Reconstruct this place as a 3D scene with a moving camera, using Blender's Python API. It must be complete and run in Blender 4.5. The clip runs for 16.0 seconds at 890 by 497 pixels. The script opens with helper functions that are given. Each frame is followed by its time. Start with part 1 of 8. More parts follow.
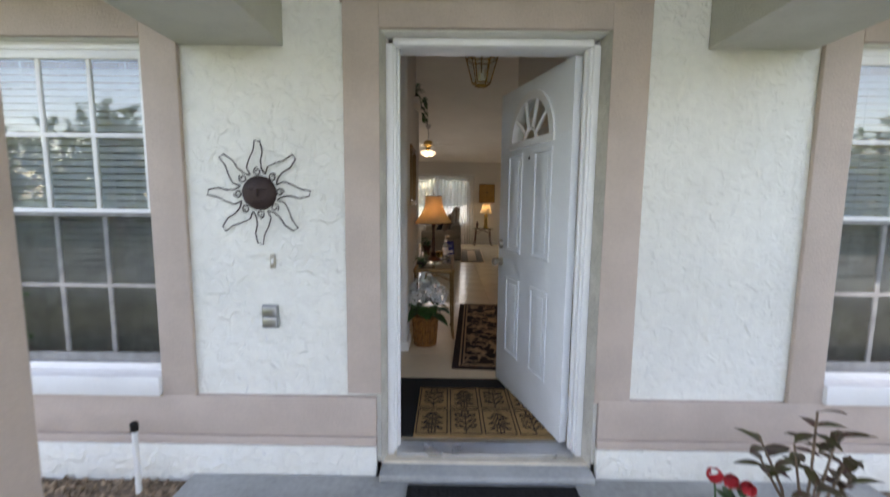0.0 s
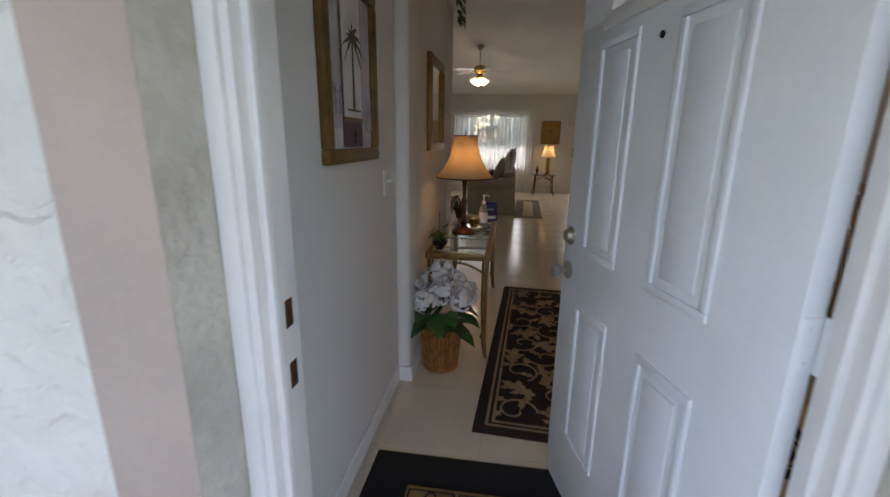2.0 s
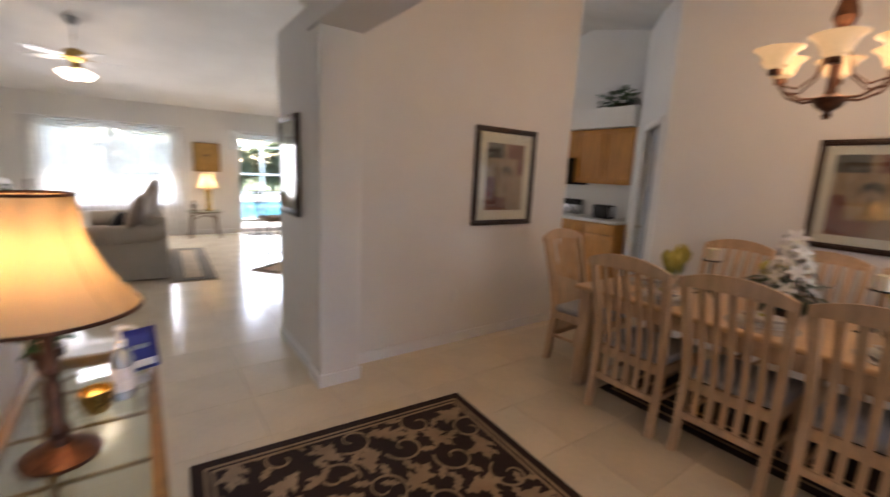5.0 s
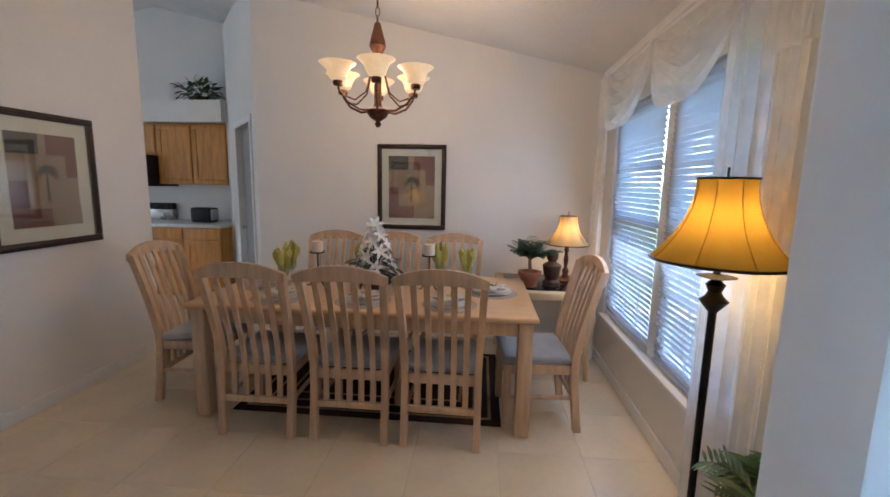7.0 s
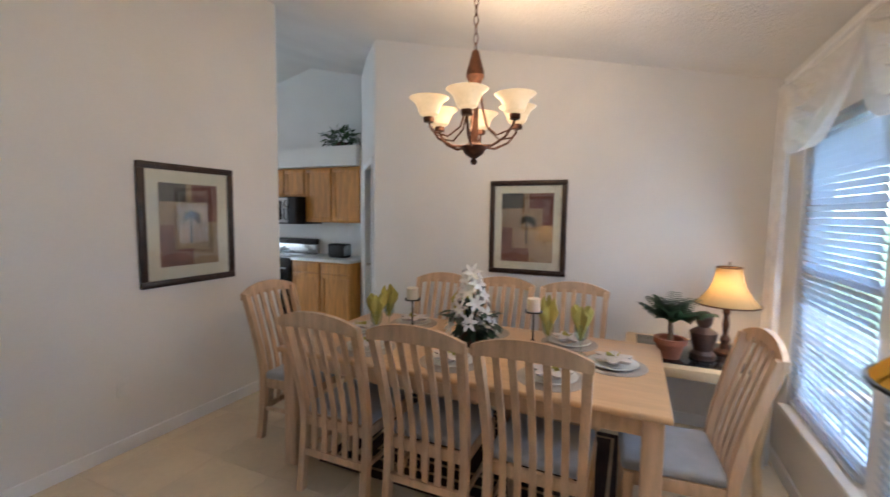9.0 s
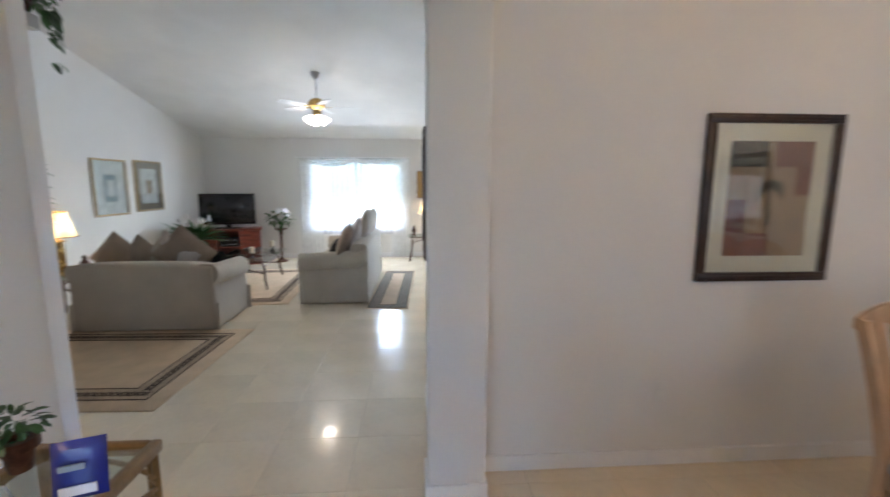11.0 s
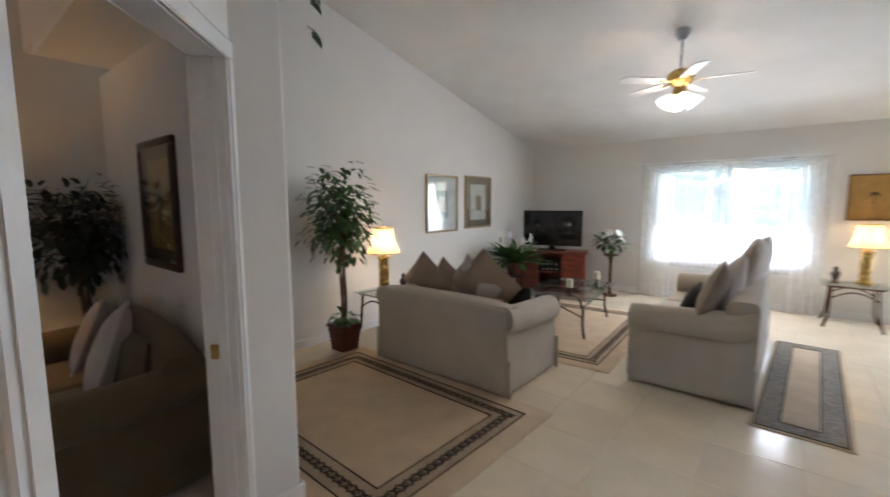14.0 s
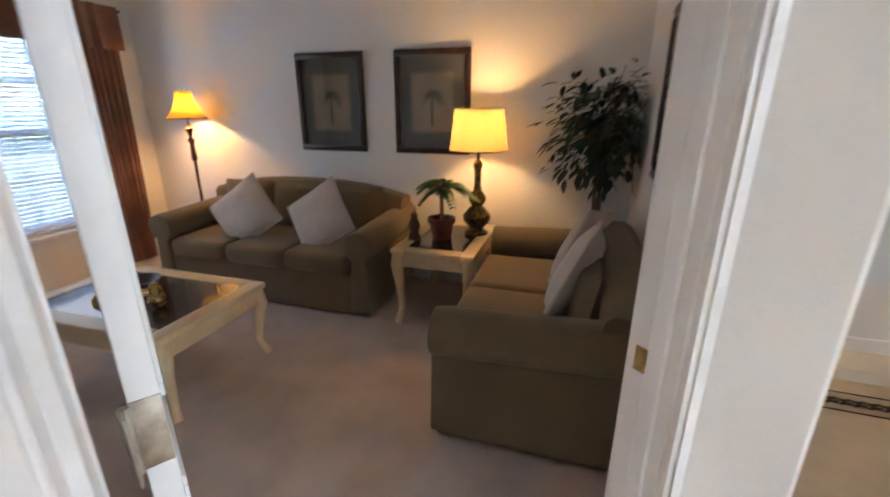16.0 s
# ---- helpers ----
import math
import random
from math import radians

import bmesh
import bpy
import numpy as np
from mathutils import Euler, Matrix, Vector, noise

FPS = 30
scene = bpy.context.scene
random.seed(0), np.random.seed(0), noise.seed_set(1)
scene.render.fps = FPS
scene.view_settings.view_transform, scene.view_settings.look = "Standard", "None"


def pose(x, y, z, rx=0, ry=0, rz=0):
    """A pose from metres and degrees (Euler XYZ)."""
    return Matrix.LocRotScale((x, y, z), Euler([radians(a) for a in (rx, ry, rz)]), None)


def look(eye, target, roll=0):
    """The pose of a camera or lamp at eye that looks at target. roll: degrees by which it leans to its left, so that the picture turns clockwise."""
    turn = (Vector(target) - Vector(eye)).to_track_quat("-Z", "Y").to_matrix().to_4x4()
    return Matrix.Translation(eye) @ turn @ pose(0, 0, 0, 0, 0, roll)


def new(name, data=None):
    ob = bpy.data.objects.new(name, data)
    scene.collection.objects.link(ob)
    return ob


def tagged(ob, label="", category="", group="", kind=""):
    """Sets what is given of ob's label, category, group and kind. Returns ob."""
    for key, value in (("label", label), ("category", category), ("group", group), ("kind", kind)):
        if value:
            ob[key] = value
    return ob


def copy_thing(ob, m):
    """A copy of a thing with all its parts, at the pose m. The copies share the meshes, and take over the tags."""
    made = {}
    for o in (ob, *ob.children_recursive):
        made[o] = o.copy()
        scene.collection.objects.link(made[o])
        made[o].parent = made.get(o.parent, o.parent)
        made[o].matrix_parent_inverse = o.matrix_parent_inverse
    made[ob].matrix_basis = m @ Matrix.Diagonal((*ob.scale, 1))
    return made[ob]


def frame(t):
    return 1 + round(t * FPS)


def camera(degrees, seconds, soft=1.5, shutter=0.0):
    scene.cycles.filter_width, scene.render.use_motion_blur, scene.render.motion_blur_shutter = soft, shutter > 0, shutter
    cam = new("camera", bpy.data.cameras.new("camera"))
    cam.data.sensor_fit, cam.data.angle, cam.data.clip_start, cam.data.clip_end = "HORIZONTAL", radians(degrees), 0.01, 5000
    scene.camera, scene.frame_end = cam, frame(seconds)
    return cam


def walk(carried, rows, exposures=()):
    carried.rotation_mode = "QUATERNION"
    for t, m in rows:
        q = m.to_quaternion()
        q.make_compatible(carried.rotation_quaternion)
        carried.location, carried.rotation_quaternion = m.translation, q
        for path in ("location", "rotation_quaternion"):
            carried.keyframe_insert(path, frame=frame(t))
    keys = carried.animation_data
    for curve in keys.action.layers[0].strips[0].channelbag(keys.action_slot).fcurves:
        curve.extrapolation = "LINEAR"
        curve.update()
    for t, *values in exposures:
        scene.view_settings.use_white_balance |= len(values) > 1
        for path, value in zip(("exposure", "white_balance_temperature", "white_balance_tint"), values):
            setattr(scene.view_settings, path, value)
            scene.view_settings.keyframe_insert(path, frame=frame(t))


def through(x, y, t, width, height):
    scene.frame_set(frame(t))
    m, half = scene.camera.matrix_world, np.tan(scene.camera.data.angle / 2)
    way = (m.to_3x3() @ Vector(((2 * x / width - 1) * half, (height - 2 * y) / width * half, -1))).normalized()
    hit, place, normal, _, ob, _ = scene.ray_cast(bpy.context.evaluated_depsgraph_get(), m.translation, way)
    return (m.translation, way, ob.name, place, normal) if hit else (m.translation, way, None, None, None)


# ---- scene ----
cam = camera(92.7, 16.0, soft=1.5, shutter=0.4)
PATH = [
    (0, (-0.202, -2.176, 1.322), (-0.217, -0.189, 1.094), 0.6),
    (0.5, (-0.163, -1.93, 1.41), (-0.173, 0.07, 1.377), 1.5),
    (1, (-0.099, -1.505, 1.368), (-0.183, 0.48, 1.138), 1.9),
    (1.5, (-0.119, -1.034, 1.336), (-0.268, 0.91, 0.887), 0.4),
    (2, (-0.052, -0.688, 1.339), (-0.332, 1.228, 0.838), 0.8),
    (2.5, (-0.094, -0.377, 1.344), (-0.389, 1.532, 0.828), -0.6),
    (3, (-0.134, -0.059, 1.365), (-0.41, 1.847, 0.828), -1.3),
    (3.5, (-0.157, 0.272, 1.414), (-0.522, 2.168, 0.892), 1.7),
    (4, (-0.197, 0.527, 1.443), (-0.182, 2.471, 0.972), -0.3),
    (4.5, (-0.183, 0.766, 1.456), (0.284, 2.664, 1.034), 0.1),
    (5, (-0.145, 0.967, 1.456), (1.004, 2.566, 1.103), 2.8),
    (5.2, (-0.105, 1.058, 1.451), (1.323, 2.42, 1.13), 2.2),
    (7.3, (0.006, 1.017, 1.471), (1.975, 1.116, 1.22), 1.2),
    (7.5, (0.022, 1.013, 1.487), (1.996, 1.086, 1.271), 1.0),
    (8, (0.102, 0.968, 1.535), (2.089, 1.144, 1.393), -0.1),
    (8.5, (0.305, 0.866, 1.541), (2.249, 1.321, 1.428), 0.1),
    (9, (0.435, 0.857, 1.532), (2.256, 1.668, 1.372), 0.7),
    (9.5, (0.527, 0.969, 1.523), (2.143, 2.13, 1.321), 0.3),
    (10, (0.643, 1.2, 1.501), (1.901, 2.741, 1.295), -0.4),
    (10.2, (0.71, 1.301, 1.523), (1.749, 2.993, 1.284), 0.1),
    (12.3, (0.566, 2.486, 1.459), (-0.075, 4.356, 1.154), -0.2),
    (12.5, (0.517, 2.62, 1.461), (-0.126, 4.495, 1.197), 0.2),
    (13, (0.379, 2.938, 1.456), (-0.358, 4.775, 1.166), -1.0),
    (13.5, (0.362, 3.25, 1.485), (-0.644, 4.96, 1.231), 1.3),
    (14, (0.2, 3.456, 1.479), (-1.059, 4.995, 1.263), -0.2),
    (14.5, (-0.014, 3.642, 1.482), (-1.685, 4.716, 1.253), -1.7),
    (15, (-0.18, 3.861, 1.433), (-2.145, 4.132, 1.178), 0.3),
    (15.5, (-0.408, 3.925, 1.424), (-2.368, 3.726, 1.078), 1.1),
    (16, (-0.671, 3.982, 1.416), (-2.487, 3.429, 0.787), 0.1),
]
EXPOSURES = [(0, 2.55, 8400, 23), (1.0, 2.5, 8400, 23), (1.5, 2.45, 8200, 23), (2.0, 2.6, 8000, 24), (2.5, 2.7, 8200, 24), (3.0, 3.4, 9300, 25), (3.5, 3.95, 7600, 26), (4.0, 4.15, 7900, 26),
             (5.0, 4.4, 7100, 24), (7.5, 4.6, 5700, 14), (10.0, 4.85, 5750, 12), (12.5, 4.68, 5900, 15), (13.0, 4.62, 6050, 16), (13.5, 4.48, 6200, 17), (14.5, 4.85, 6400, 17), (15.0, 5.2, 6400, 17), (16.0, 5.65, 6350, 18)]
walk(cam, [(t, look(eye, target, roll)) for t, eye, target, roll in PATH], EXPOSURES)

# ---- world and daylight ----
world = bpy.data.worlds.new("world")
scene.world = world
world.use_nodes = True
wn = world.node_tree.nodes
sky = wn.new("ShaderNodeTexSky")
sky.sky_type, sky.sun_disc = "NISHITA", False
sky.sun_elevation, sky.sun_rotation = radians(52), radians(20)
world.node_tree.links.new(sky.outputs[0], wn["Background"].inputs[0])
wn["Background"].inputs[1].default_value = 0.15
sun = new("sun", bpy.data.lights.new("sun", "SUN"))
sun.data.energy, sun.data.angle, sun.data.color = 2.3, radians(0.6), (1.0, 0.95, 0.87)
sun.matrix_world = look((0, 0, 0), (-math.sin(radians(20)) * math.cos(radians(52)), -math.cos(radians(20)) * math.cos(radians(52)), -math.sin(radians(52))))


def daylight(name, x, y, z, w, h, into, watts, color=(0.86, 0.93, 1.0)):
    """An area lamp in a window opening, for the sky's light that comes in slanting down; into: the way it shines along y."""
    la = bpy.data.lights.new(name, "AREA")
    la.shape, la.size, la.size_y, la.energy, la.color = "RECTANGLE", w, h, watts, color
    ob = new(name, la)
    ob.matrix_world = look((x, y, z), (x, y + into, z - 0.4))
    return ob


daylight("daylight_back_window", -0.54, 10.56, 1.3, 1.7, 1.2, -1, 2.2)
daylight("daylight_slider", 2.4, 10.66, 1.0, 1.7, 1.9, -1, 1.2)
daylight("daylight_dining", 2.55, -0.003, 1.1, 1.7, 1.2, 1, 0.72)
daylight("daylight_den", -2.5, -0.003, 1.1, 1.7, 1.2, 1, 0.3)


def bulb(x, y, z, watts, color=(1.0, 0.62, 0.28), r=0.03):
    la = bpy.data.lights.new("bulb", "POINT")
    la.energy, la.color, la.shadow_soft_size = watts, color, r
    ob = new("bulb", la)
    ob.location = (x, y, z)
    return ob


# ---- materials ----
def mat(name, col, rough=0.6, metal=0.0, var=0.12, scale=5.0, fine=60.0, bump=0.15, bscale=140.0, spec=0.5, stretch=None,
        col2=None, emit=None, strength=0.0, rand=0.0, trans=0.0, coat=0.0, sheen=0.0, sub=0.0, mixlo=0.35, mixhi=0.65):
    m = bpy.data.materials.new(name)
    m.use_nodes = True
    nt = m.node_tree
    n, l = nt.nodes, nt.links
    b = n["Principled BSDF"]
    b.inputs["Roughness"].default_value = rough
    b.inputs["Metallic"].default_value = metal
    b.inputs["Specular IOR Level"].default_value = spec
    b.inputs["Transmission Weight"].default_value = trans
    b.inputs["Coat Weight"].default_value = coat
    b.inputs["Sheen Weight"].default_value = sheen
    b.inputs["Subsurface Weight"].default_value = sub
    tc = n.new("ShaderNodeTexCoord")
    mp = n.new("ShaderNodeMapping")
    l.new(tc.outputs["Object"], mp.inputs[0])
    if stretch:
        mp.inputs["Scale"].default_value = stretch
    big = n.new("ShaderNodeTexNoise")
    big.inputs["Scale"].default_value, big.inputs["Detail"].default_value = scale, 5
    small = n.new("ShaderNodeTexNoise")
    small.inputs["Scale"].default_value, small.inputs["Detail"].default_value = fine, 3
    l.new(mp.outputs[0], big.inputs[0]), l.new(mp.outputs[0], small.inputs[0])
    c2 = col2 or tuple(max(0.0, c * (1 - 2.2 * var)) for c in col)
    add = n.new("ShaderNodeMath")
    add.operation = "MULTIPLY_ADD"
    l.new(small.outputs[0], add.inputs[0])
    add.inputs[1].default_value = 0.35
    l.new(big.outputs[0], add.inputs[2])
    ramp = n.new("ShaderNodeValToRGB")
    ramp.color_ramp.elements[0].position, ramp.color_ramp.elements[1].position = mixlo + 0.17, mixhi + 0.17
    ramp.color_ramp.elements[0].color, ramp.color_ramp.elements[1].color = (*c2, 1), (*col, 1)
    l.new(add.outputs[0], ramp.inputs[0])
    out = ramp.outputs[0]
    if rand:
        oi = n.new("ShaderNodeObjectInfo")
        hsv = n.new("ShaderNodeHueSaturation")
        ma = n.new("ShaderNodeMapRange")
        ma.inputs[3].default_value, ma.inputs[4].default_value = 1 - rand, 1 + rand
        l.new(oi.outputs["Random"], ma.inputs[0])
        l.new(ma.outputs[0], hsv.inputs["Value"])
        l.new(out, hsv.inputs["Color"])
        out = hsv.outputs[0]
    l.new(out, b.inputs["Base Color"])
    rm = n.new("ShaderNodeMapRange")
    rm.inputs[3].default_value, rm.inputs[4].default_value = max(0.02, rough - 0.08), min(1.0, rough + 0.1)
    l.new(big.outputs[0], rm.inputs[0])
    l.new(rm.outputs[0], b.inputs["Roughness"])
    if bump:
        bn = n.new("ShaderNodeTexNoise")
        bn.inputs["Scale"].default_value, bn.inputs["Detail"].default_value = bscale, 4
        l.new(mp.outputs[0], bn.inputs[0])
        bp = n.new("ShaderNodeBump")
        bp.inputs["Strength"].default_value, bp.inputs["Distance"].default_value = bump, 0.01
        l.new(bn.outputs[0], bp.inputs["Height"])
        l.new(bp.outputs[0], b.inputs["Normal"])
    if emit:
        b.inputs["Emission Color"].default_value = (*emit, 1)
        b.inputs["Emission Strength"].default_value = strength
    return m


def thin_glass(name, tint=(0.95, 0.98, 0.97), gloss=0.12, rough=0.02):
    """A pane: mostly clear, with a mirror share at grazing angles."""
    m = bpy.data.materials.new(name)
    m.use_nodes = True
    n, l = m.node_tree.nodes, m.node_tree.links
    n.remove(n["Principled BSDF"])
    tr, gl, mx, lw = n.new("ShaderNodeBsdfTransparent"), n.new("ShaderNodeBsdfGlossy"), n.new("ShaderNodeMixShader"), n.new("ShaderNodeLayerWeight")
    pw, fr = n.new("ShaderNodeMath"), n.new("ShaderNodeMath")
    pw.operation, fr.operation = "POWER", "MULTIPLY_ADD"
    lw.inputs[0].default_value, pw.inputs[1].default_value, fr.inputs[1].default_value, fr.inputs[2].default_value = 0.5, 3.5, 0.7, gloss * 0.5
    l.new(lw.outputs["Facing"], pw.inputs[0]), l.new(pw.outputs[0], fr.inputs[0])
    tr.inputs[0].default_value = (*tint, 1)
    gl.inputs["Roughness"].default_value = rough
    l.new(fr.outputs[0], mx.inputs[0]), l.new(tr.outputs[0], mx.inputs[1]), l.new(gl.outputs[0], mx.inputs[2])
    l.new(mx.outputs[0], n["Material Output"].inputs[0])
    return m


def cloth_glow(name, col, through, amount=0.5, var=0.06):
    """Thin cloth or lamp shade that light passes: a diffuse and a translucent share."""
    m = bpy.data.materials.new(name)
    m.use_nodes = True
    n, l = m.node_tree.nodes, m.node_tree.links
    n.remove(n["Principled BSDF"])
    df, tl, mx = n.new("ShaderNodeBsdfDiffuse"), n.new("ShaderNodeBsdfTranslucent"), n.new("ShaderNodeMixShader")
    tc, nz, rp = n.new("ShaderNodeTexCoord"), n.new("ShaderNodeTexNoise"), n.new("ShaderNodeValToRGB")
    nz.inputs["Scale"].default_value = 40
    l.new(tc.outputs["Object"], nz.inputs[0])
    rp.color_ramp.elements[0].color = (*[c * (1 - 2 * var) for c in col], 1)
    rp.color_ramp.elements[1].color = (*col, 1)
    l.new(nz.outputs[0], rp.inputs[0])
    l.new(rp.outputs[0], df.inputs[0])
    tl.inputs[0].default_value = (*through, 1)
    mx.inputs[0].default_value = amount
    l.new(df.outputs[0], mx.inputs[1]), l.new(tl.outputs[0], mx.inputs[2])
    l.new(mx.outputs[0], n["Material Output"].inputs[0])
    return m


def sheer(name, col, clear=0.45):
    m = bpy.data.materials.new(name)
    m.use_nodes = True
    n, l = m.node_tree.nodes, m.node_tree.links
    n.remove(n["Principled BSDF"])
    df, tl, tr = n.new("ShaderNodeBsdfDiffuse"), n.new("ShaderNodeBsdfTranslucent"), n.new("ShaderNodeBsdfTransparent")
    a, b = n.new("ShaderNodeMixShader"), n.new("ShaderNodeMixShader")
    tc, wv, mr = n.new("ShaderNodeTexCoord"), n.new("ShaderNodeTexNoise"), n.new("ShaderNodeMapRange")
    wv.inputs["Scale"].default_value = 14
    l.new(tc.outputs["Object"], wv.inputs[0])
    mr.inputs[3].default_value, mr.inputs[4].default_value = clear - 0.12, clear + 0.12
    l.new(wv.outputs[0], mr.inputs[0])
    df.inputs[0].default_value = tl.inputs[0].default_value = (*col, 1)
    a.inputs[0].default_value = 0.5
    l.new(df.outputs[0], a.inputs[1]), l.new(tl.outputs[0], a.inputs[2])
    l.new(mr.outputs[0], b.inputs[0])
    l.new(a.outputs[0], b.inputs[1]), l.new(tr.outputs[0], b.inputs[2])
    l.new(b.outputs[0], n["Material Output"].inputs[0])
    return m


def stucco(name, col):
    """Trowelled skip-lay stucco: broad flat ridges over a fine grain."""
    m = mat(name, col, 0.85, var=0.05, scale=1.6, fine=25, bump=0)
    n, l = m.node_tree.nodes, m.node_tree.links
    tc = n.new("ShaderNodeTexCoord")
    a, c = n.new("ShaderNodeTexNoise"), n.new("ShaderNodeTexNoise")
    a.inputs["Scale"].default_value, a.inputs["Detail"].default_value, a.inputs["Distortion"].default_value = 17, 8, 0.5
    c.inputs["Scale"].default_value, c.inputs["Detail"].default_value = 130, 3
    l.new(tc.outputs["Object"], a.inputs[0]), l.new(tc.outputs["Object"], c.inputs[0])
    rp = n.new("ShaderNodeValToRGB")
    rp.color_ramp.elements[0].position, rp.color_ramp.elements[1].position = 0.40, 0.62
    l.new(a.outputs[0], rp.inputs[0])
    ad = n.new("ShaderNodeMath")
    ad.operation = "MULTIPLY_ADD"
    ad.inputs[1].default_value = 0.25
    l.new(c.outputs[0], ad.inputs[0]), l.new(rp.outputs[0], ad.inputs[2])
    bp = n.new("ShaderNodeBump")
    bp.inputs["Strength"].default_value, bp.inputs["Distance"].default_value = 0.7, 0.010
    l.new(ad.outputs[0], bp.inputs["Height"])
    l.new(bp.outputs[0], n["Principled BSDF"].inputs["Normal"])
    return m


M_STUCCO = stucco("stucco_white", (0.86, 0.85, 0.79))
M_TAN = mat("stucco_tan", (0.56, 0.455, 0.395), 0.85, var=0.05, bump=0.35, bscale=90)
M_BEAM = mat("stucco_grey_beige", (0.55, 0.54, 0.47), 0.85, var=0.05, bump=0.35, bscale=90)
M_WALL = mat("wall_paint", (0.80, 0.79, 0.77), 0.75, var=0.025, scale=1.2, fine=90, bump=0.12, bscale=160)
M_CEIL = mat("ceiling_paint", (0.80, 0.79, 0.77), 0.9, var=0.03, scale=2, fine=60, bump=0.5, bscale=55)
M_TRIM = mat("white_trim", (0.85, 0.85, 0.85), 0.35, var=0.03, bump=0.05)
M_DOOR = mat("door_paint", (0.82, 0.85, 0.88), 0.38, var=0.03, bump=0.06, bscale=60)
M_TILE = mat("floor_tile", (0.78, 0.66, 0.485), 0.19, var=0.035, scale=3, fine=24, bump=0.03, bscale=12, rand=0.035, coat=0.2)
M_GROUT = mat("grout", (0.72, 0.64, 0.52), 0.85, var=0.1)
M_CARPET = mat("carpet", (0.78, 0.61, 0.52), 0.95, var=0.10, scale=3.5, fine=180, bump=0.9, bscale=420, sheen=0.3)
M_CONC = mat("concrete", (0.42, 0.43, 0.42), 0.85, var=0.14, scale=2.5, fine=40, bump=0.25, bscale=120)
M_MULCH = mat("gravel_bed", (0.30, 0.21, 0.14), 0.95, var=0.3, scale=30, fine=120, bump=1.0, bscale=60)
M_GRASS = mat("lawn", (0.09, 0.13, 0.045), 0.95, var=0.25, scale=8, fine=160, bump=1.0, bscale=200)
M_GLASS = thin_glass("window_glass", gloss=0.18)
M_TGLASS = thin_glass("table_glass", (0.88, 0.94, 0.91), gloss=0.11)
M_DARKGLASS = mat("dark_screen", (0.012, 0.012, 0.014), 0.08, var=0.1, bump=0, spec=0.6)
M_MIRROR = mat("mirror", (0.92, 0.93, 0.93), 0.02, 1.0, var=0.0, bump=0)
M_BLIND = cloth_glow("blind_slat", (0.60, 0.62, 0.65), (0.78, 0.83, 0.90), 0.42, 0.03)
M_SHEER = sheer("sheer_curtain", (0.93, 0.93, 0.92), 0.27)
M_SHEERTHIN = sheer("thin_sheer_curtain", (0.82, 0.83, 0.84), 0.38)
M_BLACK = mat("black_metal", (0.02, 0.018, 0.017), 0.45, 0.6, var=0.2, bump=0.1)
M_BRONZE = mat("bronze", (0.14, 0.06, 0.035), 0.42, 0.7, var=0.3, scale=18, bump=0.15)
M_BRASS = mat("brass", (0.62, 0.42, 0.15), 0.25, 1.0, var=0.15, scale=20, bump=0.05)
M_NICKEL = mat("satin_nickel", (0.55, 0.50, 0.43), 0.3, 1.0, var=0.1, bump=0.05)
M_GOLDWOOD = mat("antique_gold", (0.30, 0.17, 0.06), 0.4, 0.35, var=0.12, scale=20, bump=0.2)
M_FRAMEBROWN = mat("walnut_gilt", (0.20, 0.105, 0.022), 0.45, 0.1, var=0.2, scale=14, bump=0.2)
M_RATTAN = mat("rattan", (0.36, 0.20, 0.09), 0.45, 0.1, var=0.25, scale=25, bump=0.25, stretch=(1, 1, 0.3))
M_OAK = mat("whitewashed_wood", (0.66, 0.45, 0.285), 0.45, var=0.12, scale=4, fine=45, bump=0.08, stretch=(6, 6, 0.8))
M_OAKTOP = mat("table_top_wood", (0.60, 0.37, 0.19), 0.32, var=0.06, scale=4, fine=40, bump=0.05, stretch=(8, 0.7, 1), coat=0.15)
M_CABINET = mat("honey_oak", (0.62, 0.27, 0.045), 0.45, var=0.16, scale=4, fine=40, bump=0.08, stretch=(8, 8, 0.9))
M_CHERRY = mat("cherry_wood", (0.28, 0.06, 0.035), 0.35, var=0.25, scale=4, fine=30, bump=0.08, stretch=(1, 8, 8))
M_DARKWOOD = mat("dark_frame_wood", (0.045, 0.02, 0.014), 0.35, var=0.3, scale=12, bump=0.1)
M_SEAT = mat("seat_cloth_blue_grey", (0.40, 0.42, 0.46), 0.95, var=0.12, fine=220, bump=0.4, bscale=500, sheen=0.2)
M_SOFA = mat("slipcover_taupe", (0.49, 0.425, 0.34), 0.95, var=0.05, scale=4, fine=200, bump=0.35, bscale=420, sheen=0.15)
M_SOFA2 = mat("sofa_olive_brown", (0.17, 0.125, 0.065), 0.95, var=0.10, scale=4, fine=180, bump=0.4, bscale=420, sheen=0.2)
M_PILLOW = mat("pillow_tan", (0.36, 0.27, 0.20), 0.9, var=0.1, fine=160, bump=0.35, bscale=300, sheen=0.2)
M_PILLOWL = mat("pillow_light", (0.60, 0.53, 0.48), 0.9, var=0.08, fine=160, bump=0.35, bscale=300, sheen=0.2)
M_PILLOWK = mat("pillow_black", (0.015, 0.013, 0.014), 0.9, var=0.2, bump=0.3)
M_RUGDARK = mat("rug_dark_brown", (0.045, 0.019, 0.013), 0.98, var=0.2, fine=260, bump=0.8, bscale=500)
M_RUGLEAF = mat("rug_leaf_brown", (0.10, 0.062, 0.042), 0.98, var=0.2, fine=260, bump=0.8, bscale=500)
